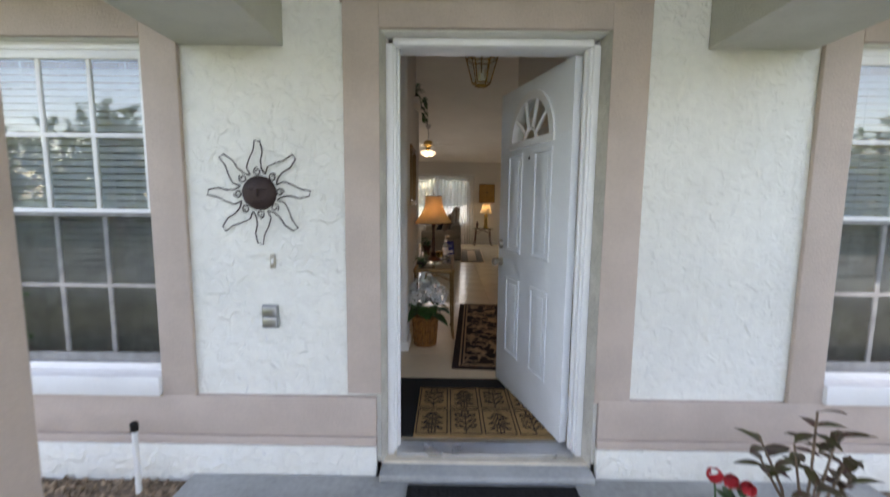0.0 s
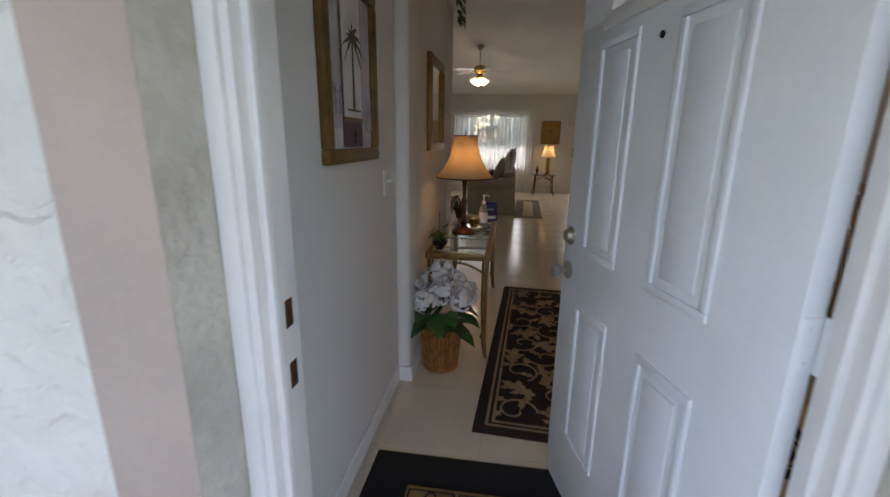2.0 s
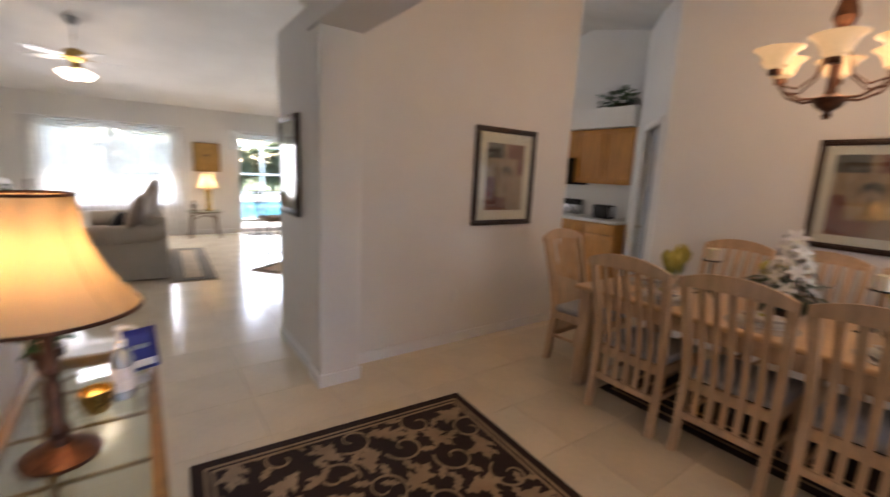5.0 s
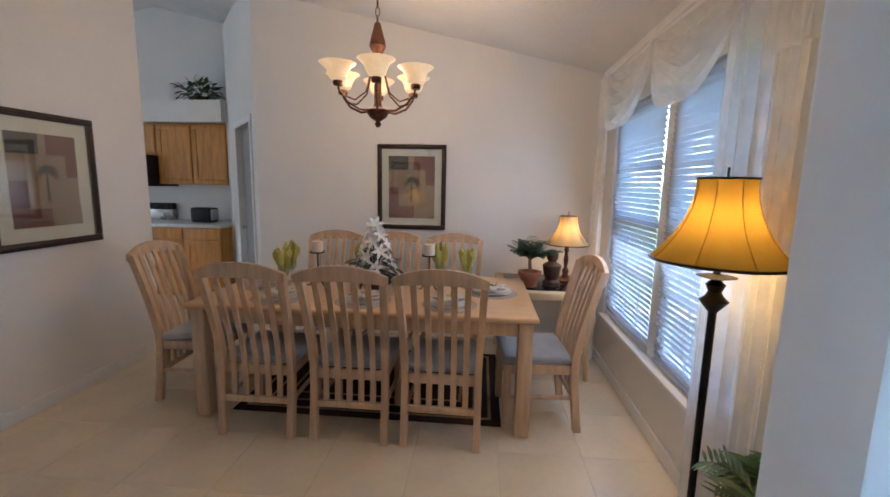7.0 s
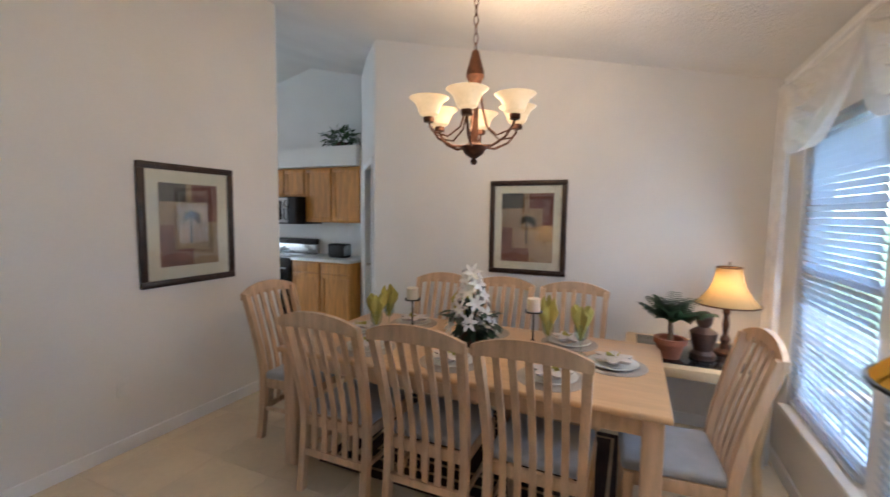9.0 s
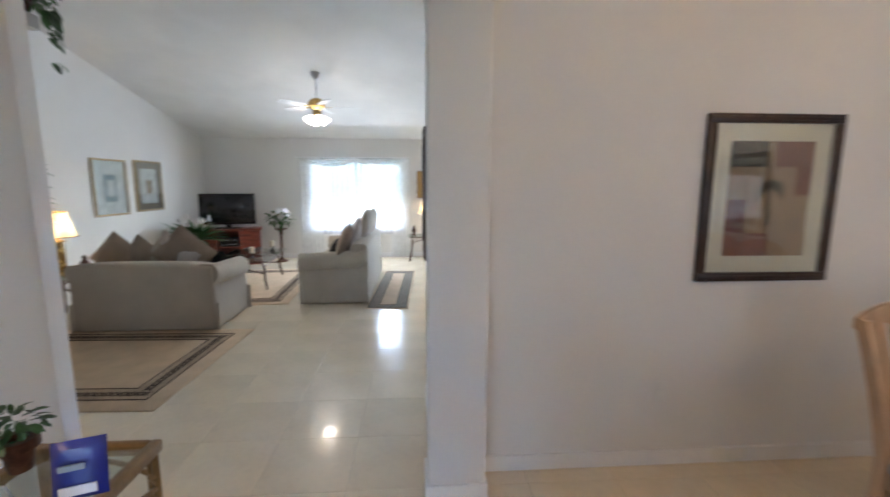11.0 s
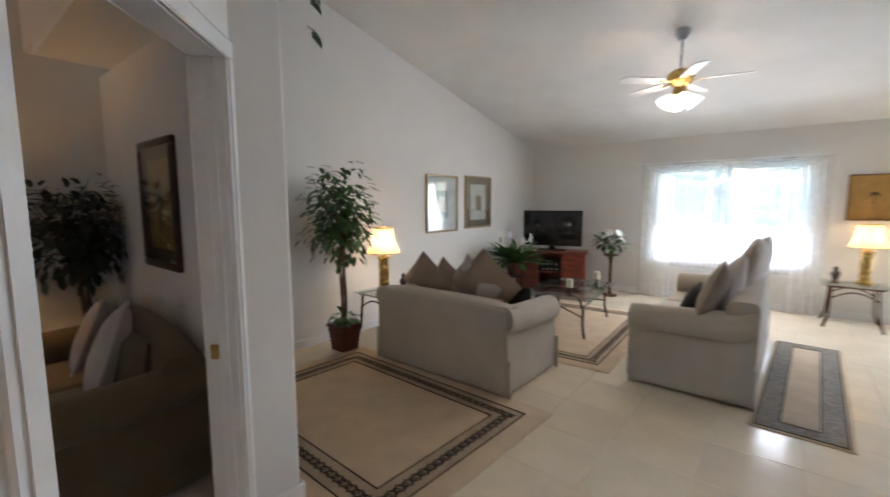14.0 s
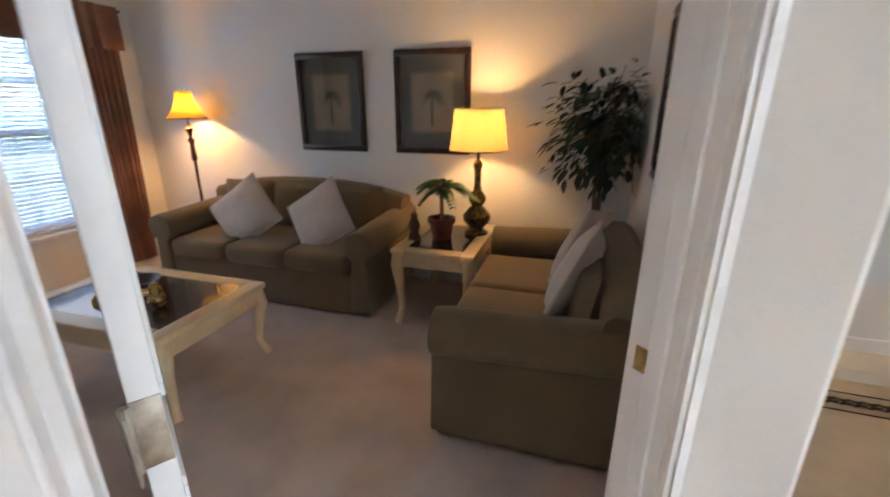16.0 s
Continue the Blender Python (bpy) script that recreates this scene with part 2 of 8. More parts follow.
M_RUGTAN = mat("rug_tan_motif", (0.56, 0.38, 0.23), 0.98, var=0.15, fine=260, bump=0.8, bscale=500)
M_RUGBEIGE = mat("rug_beige", (0.70, 0.52, 0.34), 0.98, var=0.06, fine=260, bump=0.7, bscale=500)
M_RUGEDGE = mat("rug_edge", (0.42, 0.29, 0.19), 0.98, var=0.08, fine=260, bump=0.7, bscale=500)
M_RUGBAND = mat("rug_band", (0.52, 0.38, 0.25), 0.98, var=0.1, fine=260, bump=0.7, bscale=500)
M_RUGGREY = mat("rug_grey_band", (0.36, 0.30, 0.23), 0.98, var=0.25, scale=60, fine=260, bump=0.7, bscale=500)
M_COIR = mat("coir", (0.60, 0.35, 0.14), 0.98, var=0.15, fine=300, bump=1.0, bscale=500)
M_MATBLACK = mat("black_mat", (0.012, 0.012, 0.013), 0.9, var=0.2, fine=200, bump=0.8, bscale=400)
M_LEAF = mat("leaf_green", (0.06, 0.165, 0.042), 0.4, var=0.3, scale=10, bump=0.1, rand=0.2)
M_LEAFD = mat("leaf_dark", (0.022, 0.055, 0.022), 0.4, var=0.3, scale=10, bump=0.1, rand=0.2)
M_FROND = mat("frond_green", (0.04, 0.10, 0.035), 0.45, var=0.3, scale=14, bump=0.1)
M_LIME = mat("lime_cloth", (0.47, 0.42, 0.10), 0.85, var=0.15, bump=0.2)
# door colour with the shade of the doorway put into it
M_DOOR_SHADED = mat("shaded_door_grey", (0.34, 0.35, 0.37), 0.45, var=0.05, bump=0.05)
M_RETURN = mat("coarse_stucco", (0.60, 0.57, 0.51), 0.9, var=0.10, scale=6, fine=40, bump=1.0, bscale=38)
M_SHADEDEN = cloth_glow("lamp_shade_honey", (0.60, 0.44, 0.22), (0.36, 0.25, 0.10), 0.45)
M_CROTON = mat("croton_leaf", (0.08, 0.02, 0.02), 0.4, var=0.4, scale=9, bump=0.1, col2=(0.06, 0.07, 0.015))
M_RED = mat("red_petal", (0.60, 0.01, 0.02), 0.5, var=0.15)
M_WHITEP = mat("white_petal", (0.83, 0.82, 0.80), 0.6, var=0.06, sub=0.1)
M_BARK = mat("bark", (0.22, 0.15, 0.10), 0.9, var=0.2, scale=14, bump=0.5, bscale=60, stretch=(1, 1, 0.3))
M_TERRA = mat("terracotta", (0.30, 0.10, 0.05), 0.7, var=0.15, bump=0.15)
M_POT = mat("red_brown_pot", (0.14, 0.03, 0.02), 0.5, var=0.2, bump=0.2)
M_WICKER = mat("wicker", (0.40, 0.165, 0.045), 0.5, var=0.25, scale=30, bump=0.3)
M_SHADE = cloth_glow("lamp_shade_cream", (0.72, 0.56, 0.36), (0.56, 0.42, 0.24), 0.5)
M_SHADEY = cloth_glow("lamp_shade_amber", (0.50, 0.36, 0.09), (0.26, 0.165, 0.02), 0.5)
M_FROST = mat("frosted_glass_lit", (0.62, 0.46, 0.30), 0.4, var=0.08, scale=9, bump=0, emit=(1.0, 0.66, 0.32), strength=0.025)
M_BULBLIT = mat("lit_bulb", (0.9, 0.8, 0.6), 0.4, var=0.0, bump=0, emit=(1.0, 0.72, 0.38), strength=0.6)
M_FANGLASS = mat("white_tulip_glass_lit", (0.9, 0.88, 0.84), 0.4, var=0.05, bump=0, emit=(1.0, 0.86, 0.68), strength=0.22)
M_PAPER = mat("mat_board", (0.82, 0.77, 0.68), 0.9, var=0.04, bump=0.05)
M_SUNFACE = mat("wall_ornament_bronze", (0.055, 0.032, 0.03), 0.6, 0.25, var=0.2, bump=0.2)
M_WHITEPL = mat("white_plastic", (0.80, 0.80, 0.78), 0.35, var=0.03, bump=0)
M_GREYPL = mat("grey_plastic", (0.30, 0.31, 0.31), 0.5, var=0.1, bump=0.1)
M_COUNTER = mat("counter_laminate", (0.66, 0.68, 0.67), 0.3, var=0.08, fine=120, bump=0.03)
M_STEEL = mat("stainless", (0.55, 0.56, 0.58), 0.28, 1.0, var=0.08, bump=0.05)
M_CANDLE = mat("candle_wax", (0.80, 0.72, 0.58), 0.6, var=0.05, sub=0.2)
M_CERAMIC = mat("plate_ceramic", (0.70, 0.68, 0.62), 0.2, var=0.05, bump=0)
M_LINEN = mat("placemat_linen", (0.42, 0.36, 0.30), 0.95, var=0.1, fine=160, bump=0.4, bscale=300)
M_CREAMW = mat("cream_lacquer", (0.66, 0.50, 0.30), 0.4, var=0.08, bump=0.05)
M_DRAPE = mat("rose_drape", (0.26, 0.12, 0.08), 0.85, var=0.15, bump=0.2, sheen=0.2)
M_STATUE = mat("dark_statue", (0.10, 0.042, 0.025), 0.45, var=0.3, bump=0.2)
M_WATER = mat("pool_water", (0.05, 0.30, 0.42), 0.05, var=0.15, scale=2, bump=0.3, bscale=6)
M_POOLDECK = mat("pool_deck", (0.22, 0.21, 0.19), 0.85, var=0.08, bump=0.2)
M_HEDGE = cloth_glow("hedge_leaves", (0.10, 0.125, 0.075), (0.20, 0.25, 0.12), 0.4, 0.15)
M_ALU = mat("white_aluminium", (0.80, 0.81, 0.80), 0.4, var=0.03, bump=0.03)
M_CLEARP = mat("clear_plastic", (0.75, 0.80, 0.82), 0.15, var=0.03, bump=0, trans=0.7)
M_BLUEP = mat("blue_wrapper", (0.02, 0.03, 0.22), 0.3, var=0.1, bump=0.05)


def flat(name, col, rough=0.8):
    return mat(name, col, rough, var=0.1, scale=9, fine=70, bump=0.04)


M_ART_MAROON = flat("art_maroon", (0.22, 0.085, 0.075))
M_ART_TAN = flat("art_tan", (0.40, 0.28, 0.19))
M_ART_OLIVE = flat("art_olive", (0.22, 0.19, 0.11))
M_ART_LILAC = flat("art_lilac", (0.60, 0.56, 0.64))
M_ART_PALE = flat("art_pale", (0.78, 0.77, 0.77))
M_ART_PLUM = flat("art_plum", (0.16, 0.085, 0.12))
M_ART_INK = flat("art_ink", (0.09, 0.075, 0.06))
M_ART_GOLD = flat("art_gold", (0.46, 0.28, 0.09))
M_ART_GREY = flat("art_grey_mat", (0.085, 0.075, 0.065))
M_ART_BLUE = flat("art_blue", (0.30, 0.36, 0.42))
M_SCREEN = sheer("insect_screen", (0.06, 0.065, 0.07), 0.74)


# ---- mesh helpers ----
def box(bm, x0, x1, y0, y1, z0, z1, bev=0.0, seg=2, m=None):
    vs = bmesh.ops.create_cube(bm, size=1)["verts"]
    for v in vs:
        v.co = Vector((x0 + (v.co.x + 0.5) * (x1 - x0), y0 + (v.co.y + 0.5) * (y1 - y0), z0 + (v.co.z + 0.5) * (z1 - z0)))
    if m is not None:
        for v in vs:
            v.co = m @ v.co
    if bev:
        es = list({e for v in vs for e in v.link_edges})
        bmesh.ops.bevel(bm, geom=es, offset=bev, segments=seg, affect="EDGES", profile=0.5)
    return bm


def B(x0, x1, y0, y1, z0, z1, bev=0.0, seg=2):
    return box(bmesh.new(), x0, x1, y0, y1, z0, z1, bev, seg)


def tube(bm, pts, r, seg=8, closed=False):
    pts = [Vector(p) for p in pts]
    n = len(pts)
    rs = r if isinstance(r, (list, tuple)) else [r] * n
    rings, side = [], None
    for i, p in enumerate(pts):
        a = pts[i - 1] if (i or closed) else p
        b = pts[(i + 1) % n] if (i < n - 1 or closed) else p
        d = (b - a).normalized() if (b - a).length > 1e-9 else Vector((0, 0, 1))
        if side is None:
            side = d.orthogonal().normalized()
        side = (side - d * side.dot(d))
        side = side.normalized() if side.length > 1e-6 else d.orthogonal().normalized()
        up = d.cross(side)
        rings.append([bm.verts.new(p + rs[i] * (math.cos(k * math.tau / seg) * side + math.sin(k * math.tau / seg) * up)) for k in range(seg)])
    for i in range(n if closed else n - 1):
        a, b = rings[i], rings[(i + 1) % n]
        for k in range(seg):
            bm.faces.new((a[k], a[(k + 1) % seg], b[(k + 1) % seg], b[k]))
    if not closed:
        bm.faces.new(rings[0][::-1]), bm.faces.new(rings[-1])
    return bm


def T(pts, r, seg=8, closed=False):
    return tube(bmesh.new(), pts, r, seg, closed)


def lathe(bm, prof, seg=20, at=(0, 0, 0), scallop=0.0, lobes=6):
    """Revolves (radius, z) pairs round z; closes where the radius is 0."""
    at = Vector(at)
    rings = []
    for r, z in prof:
        if r < 1e-6:
            rings.append([bm.verts.new(at + Vector((0, 0, z)))])
        else:
            rings.append([bm.verts.new(at + Vector((r * (1 + scallop * math.cos(lobes * k * math.tau / seg)) * math.cos(k * math.tau / seg),
                                                     r * (1 + scallop * math.cos(lobes * k * math.tau / seg)) * math.sin(k * math.tau / seg), z))) for k in range(seg)])
    for a, b in zip(rings, rings[1:]):
        for k in range(seg):
            j = (k + 1) % seg
            if len(a) == 1 and len(b) > 1:
                bm.faces.new((a[0], b[j], b[k]))
            elif len(b) == 1 and len(a) > 1:
                bm.faces.new((a[k], a[j], b[0]))
            elif len(a) > 1:
                bm.faces.new((a[k], a[j], b[j], b[k]))
    return bm


def L(prof, seg=20, at=(0, 0, 0), scallop=0.0, lobes=6):
    return lathe(bmesh.new(), prof, seg, at, scallop, lobes)


def extrude(bm, poly, vec):
    """A solid from a flat outline (3D points) pushed along vec."""
    vec = Vector(vec)
    a = [bm.verts.new(Vector(p)) for p in poly]
    b = [bm.verts.new(Vector(p) + vec) for p in poly]
    bm.faces.new(a[::-1]), bm.faces.new(b)
    for i in range(len(a)):
        j = (i + 1) % len(a)
        bm.faces.new((a[i], a[j], b[j], b[i]))
    bmesh.ops.recalc_face_normals(bm, faces=bm.faces)
    return bm


def EX(poly, vec):
    return extrude(bmesh.new(), poly, vec)


def prism(bm, poly, z0, z1):
    return extrude(bm, [(x, y, z0) for x, y in poly], (0, 0, z1 - z0))


def puff(bm, w, d, h, n=10, power=0.5, m=None, pinch=0.0):
    """A stuffed cushion w x d x h round the origin, with a seam round its middle."""
    grid = {}
    for s in (1, -1):
        for i in range(n + 1):
            for j in range(n + 1):
                edge = i in (0, n) or j in (0, n)
                if s == -1 and edge:
                    grid[s, i, j] = grid[1, i, j]
                    continue
                u, v = 2 * i / n - 1, 2 * j / n - 1
                t = (max(0, 1 - u * u) * max(0, 1 - v * v)) ** power
                k = 1 - pinch * (1 - abs(u * v)) * max(abs(u), abs(v)) ** 4
                p = Vector((u * w / 2 * k, v * d / 2 * k, s * h / 2 * t))
                p += 0.006 * noise.noise_vector(p * 9) * (0 if edge else 1)
                grid[s, i, j] = bm.verts.new(m @ p if m is not None else p)
        for i in range(n):
            for j in range(n):
                f = [grid[s, i, j], grid[s, i + 1, j], grid[s, i + 1, j + 1], grid[s, i, j + 1]]
                bm.faces.new(f if s == 1 else f[::-1])
    return bm


def link(name, bm, material, parent=None, smooth=True, angle=35):
    me = bpy.data.meshes.new(name)
    bm.normal_update()
    bm.to_mesh(me)
    bm.free()
    if smooth:
        me.polygons.foreach_set("use_smooth", [True] * len(me.polygons))
        me.set_sharp_from_angle(angle=radians(angle))
    me.materials.append(material)
    ob = new(name, me)
    if parent is not None:
        ob.parent = parent
    return ob


def part(name, bm, material, parent, label="", smooth=True, angle=35):
    ob = link(name, bm, material, parent, smooth, angle)
    return tagged(ob, label) if label else ob


def structure(name, bm, material, label="", category=""):
    return tagged(link(name, bm, material), label, category, kind="structure")


def thing(name, label, category, at=(0, 0, 0), turn=0.0, group=""):
    ob = new(name)
    ob.empty_display_size = 0.1
    ob.location, ob.rotation_euler = at, (0, 0, radians(turn))
    return tagged(ob, label, category, group)


def solid(name, bm, material, label, category, at=(0, 0, 0), turn=0.0, group=""):
    ob = link(name, bm, material)
    ob.location, ob.rotation_euler = at, (0, 0, radians(turn))
    return tagged(ob, label, category, group)


def arc(c, r, a0, a1, n, axis="xz"):
    out = []
    for i in range(n + 1):
        a = radians(a0 + (a1 - a0) * i / n)
        u, v = r * math.cos(a), r * math.sin(a)
        out.append((c[0] + u, c[1], c[2] + v) if axis == "xz" else (c[0] + u, c[1] + v, c[2]) if axis == "xy" else (c[0], c[1] + u, c[2] + v))
    return out


# ---- structure ----
EAVE, SLOPE, BACK = 2.44, 0.23, 10.7


def ceil_z(y):
    return EAVE + SLOPE * min(y, BACK - y)


def wall_along_y(bm, x0, x1, y0, y1, z0=0.0, top=None):
    """A wall from y0 to y1 whose top follows the vault."""
    ys = [y0] + ([BACK / 2] if y0 < BACK / 2 < y1 else []) + [y1]
    poly = [(x0, y1, z0), (x0, y0, z0)] + [(x0, y, top if top else ceil_z(y) + 0.03) for y in ys]
    return extrude(bm, poly, (x1 - x0, 0, 0))


def wall_along_x(bm, x0, x1, y0, y1, z0=0.0, top=None):
    return box(bm, x0, x1, y0, y1, z0, top if top else ceil_z(y0) + 0.03)


# front wall: outer stucco leaf and inner painted leaf, with two double windows and the door
WIN_L, WIN_R, SILL, HEAD = (-3.42, -1.61), (1.64, 3.46), 0.44, 2.04
for nm, y0, y1, m, top, x0, x1 in (("wall_front_outer", -0.15, -0.062, M_STUCCO, 2.6, -4.1, 5.7), ("wall_front_inner", -0.06, 0.0, M_WALL, 2.47, -3.93, 3.95)):
    bm = bmesh.new()
    dl, dr, dt = (-0.53, 0.53, 2.08) if y0 < -0.1 else (-0.50, 0.50, 2.08)
    for a, b in ((x0, WIN_L[0]), (WIN_L[1], dl), (dr, WIN_R[0]), (WIN_R[1], x1)):
        box(bm, a, b, y0, y1, -0.12 if y0 < -0.1 else 0, top)
    for a, b in (WIN_L, WIN_R):
        box(bm, a, b, y0, y1, -0.12 if y0 < -0.1 else 0, SILL)
        box(bm, a, b, y0, y1, HEAD, top)
    if y0 < -0.1:
        box(bm, dl, -0.48, y0, y1, dt, top)
        box(bm, 0.48, dr, y0, y1, dt, top)
        box(bm, -0.48, 0.48, y0, y1, dt, 2.345)
    else:
        box(bm, dl, dr, y0, y1, dt, top)
    structure(nm, bm, m, "white textured stucco front wall of the house" if y0 < -0.1 else "painted inner face of the front wall", "wall")
# taller gable piece over the entry
bm = bmesh.new()
arch_in = arc((0, 0, 2.345), 0.48, 0, 180, 20)
outer = [(-0.98, 0, 2.60), (-0.98, 0, 3.3), (0.98, 0, 3.3), (0.98, 0, 2.60)]
poly = [(0.98, -0.15, 2.602), (0.98, -0.15, 3.3), (-0.98, -0.15, 3.3), (-0.98, -0.15, 2.602), (-0.48, -0.15, 2.602)]
poly += [(x, -0.15, z) for x, y, z in arch_in[::-1] if z > 2.605] + [(0.48, -0.15, 2.602)]
extrude(bm, [(p[0], -0.15, p[2]) for p in poly], (0, 0.088, 0))
structure("wall_entry_gable", bm, M_STUCCO, "stucco wall over the entry around the arched window", "wall")

# tan bands on the facade, 2.5 cm proud
bm = bmesh.new()
box(bm, -0.69, -0.524, -0.178, -0.151, 0.366, 2.2, 0.004)
box(bm, 0.524, 0.70, -0.178, -0.151, 0.33, 2.2, 0.004)
box(bm, -0.524, 0.524, -0.178, -0.151, 2.086, 2.2, 0.004)
ring = arc((0, -0.178, 2.35), 0.70, 0, 180, 28)
inner = arc((0, -0.178, 2.35), 0.485, 180, 0, 28)
extrude(bm, [(0.70, -0.178, 2.2)] + ring + [(-0.70, -0.178, 2.2), (-0.485, -0.178, 2.2)] + inner + [(0.485, -0.178, 2.2)], (0, 0.027, 0))
box(bm, -0.485, 0.485, -0.178, -0.151, 2.2, 2.345)
structure("trim_door_surround", bm, M_TAN, "tan stucco band round the entry door and arched window", "trim")
bm = bmesh.new()
for s, a in ((-1, WIN_L), (1, WIN_R)):
    e = a[1] if s < 0 else a[0]
    box(bm, min(e, e - s * 0.165), max(e, e - s * 0.165), -0.178, -0.151, 0.34, 2.28, 0.004)
    box(bm, a[0] - (0.17 if s < 0 else 0.0), a[1] + (0.17 if s > 0 else 0.0), -0.178, -0.151, HEAD + 0.001, 2.28, 0.004)
structure("trim_windows", bm, M_TAN, "tan stucco bands round the front windows", "trim")
bm = bmesh.new()
for a, b in ((-4.1, -0.549), (0.549, 5.7)):
    box(bm, a, b, -0.18, -0.151, 0.143, 0.345, 0.004)
    box(bm, a, b, -0.185, -0.151, 0.094, 0.1395, 0.004)
structure("trim_base_band", bm, M_TAN, "tan stucco band along the foot of the facade", "trim")
bm = bmesh.new()
for a, b in ((-4.1, -0.549), (0.549, 5.7)):
    box(bm, a, b, -0.19, -0.151, -0.12, 0.092, 0.004)
structure("baseboard_facade", bm, M_STUCCO, "white painted foundation strip", "trim")
bm = bmesh.new()
for a in (WIN_L, WIN_R):
    box(bm, a[0], a[1], -0.2, -0.04, 0.347, 0.445, 0.006)
structure("window_sills_outside", bm, M_TRIM, "white painted stucco window sills", "sill")

# arched window over the door
arch = thing("window_arched", "half-round white fanlight window over the entry door", "window", (0, -0.10, 2.35))
tagged(arch, kind="structure")
bm = bmesh.new()
extrude(bm, arc((0, 0, 0), 0.478, 0, 180, 24) + arc((0, 0, 0), 0.44, 180, 0, 24), (0, 0.03, 0))
box(bm, -0.478, 0.478, 0, 0.03, -0.003, 0.03)
part("window_frame", bm, M_TRIM, arch)
for a in (36, 72, 108, 144):
    part("muntin", T([(0.1 * math.cos(radians(a)), 0.012, 0.1 * math.sin(radians(a)) + 0.02), (0.45 * math.cos(radians(a)), 0.012, 0.45 * math.sin(radians(a)) + 0.02)], 0.011, 6), M_TRIM, arch)
part("muntin", T([(x, 0.012, z + 0.02) for x, y, z in arc((0, 0, 0), 0.11, 0, 180, 10)], 0.011, 6), M_TRIM, arch)
g = part("pane", EX(arc((0, 0.018, 0.02), 0.44, 0, 180, 20), (0, 0.004, 0)), M_GLASS, arch)
g.visible_shadow = False

# coarse stucco returns between the door surround and the door frame
bm = bmesh.new()
for s in (-1, 1):
    extrude(bm, [(s * x, y, -0.084) for x, y in ((0.5295, -0.1503), (0.5235, -0.1503), (0.5235, -0.1775), (0.507, -0.09), (0.507, -0.063), (0.5295, -0.063))], (0, 0, 2.168))
structure("trim_door_return", bm, M_RETURN, "coarse grey-beige stucco return beside the door frame", "trim")

# porch: slab, beams, posts, roof
structure("porch_slab", B(-1.47, 1.9, -3.6, -0.192, -0.25, -0.056, 0.01), M_CONC, "grey concrete porch slab", "floor")
structure("door_step", B(-0.528, 0.528, -0.25, -0.02, -0.0555, -0.018, 0.008), M_CONC, "worn grey concrete step under the entry door", "step")
for s, nm in ((-1, "left"), (1, "right")):
    x0, x1 = sorted((s * 0.965, s * 1.44))
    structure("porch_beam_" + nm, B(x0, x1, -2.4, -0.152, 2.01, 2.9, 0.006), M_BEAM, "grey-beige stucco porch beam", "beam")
    x0, x1 = sorted((s * 1.255, s * 1.44))
    structure("porch_post_" + nm, B(x0, x1, -1.45, -1.15, -0.058, 2.008, 0.006), M_TAN, "tan stucco porch post", "post")
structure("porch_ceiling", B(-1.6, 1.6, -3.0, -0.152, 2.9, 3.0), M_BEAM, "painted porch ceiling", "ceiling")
bm = bmesh.new()
box(bm, -4.3, -1.602, -0.75, -0.152, 2.3, 2.42)
box(bm, 1.602, 5.9, -0.75, -0.152, 2.3, 2.42)
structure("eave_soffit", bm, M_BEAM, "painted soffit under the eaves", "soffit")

# ground, beds
bm = bmesh.new()
box(bm, -300, 300, -300, 300, -0.5, -0.26)
structure("ground", bm, M_GRASS, "mown green lawn round the house", "ground")
structure("planting_bed_left", B(-4.2, -1.472, -1.8, -0.192, -0.256, -0.10), M_MULCH, "bed of brown gravel and mulch by the wall", "ground")
structure("planting_bed_right", B(1.902, 5.6, -1.8, -0.192, -0.256, -0.10), M_MULCH, "bed of brown gravel and mulch by the wall", "ground")
structure("front_path", B(-1.2, 1.2, -9, -3.602, -0.256, -0.07), M_CONC, "concrete walk to the street", "pavement")

# house floor base
structure("floor_slab", B(-4.1, 5.7, -0.15, 10.85, -0.25, -0.004), M_GROUT, "grouted slab under the floor tiles", "floor")
structure("den_carpet", EX([(-3.93, 0, -0.011), (-0.73, 0, -0.011), (-0.73, 3.30, -0.011), (-1.62, 4.2, -0.011), (-1.62, 4.38, -0.011), (-3.93, 4.38, -0.011)], (0, 0, 0.016)), M_CARPET, "rose-beige cut-pile carpet", "carpet")

# outer walls
bm = bmesh.new()
wall_along_y(bm, -4.1, -3.93, 0.0, 4.46)
wall_along_y(bm, -4.1, -3.60, 4.46, 10.7)
structure("wall_west", bm, M_WALL, "plain white painted wall", "wall")
bm = bmesh.new()
wall_along_y(bm, 5.55, 5.7, -0.0, 10.7)
structure("wall_east", bm, M_WALL, "plain white painted kitchen wall", "wall")
BW, SL = (-1.45, 0.37, 0.60, 1.98), (1.50, 3.40, 0.0, 1.99)
bm = bmesh.new()
for a, b in ((-4.1, BW[0]), (BW[1], SL[0]), (SL[1], 5.7)):
    box(bm, a, b, 10.7, 10.85, -0.1, 2.6)
box(bm, BW[0], BW[1], 10.7, 10.85, -0.1, BW[2])
box(bm, BW[0], BW[1], 10.7, 10.85, BW[3], 2.6)
box(bm, SL[0], SL[1], 10.7, 10.85, SL[3], 2.6)
structure("wall_back", bm, M_WALL, "plain white painted wall with window and patio door", "wall")

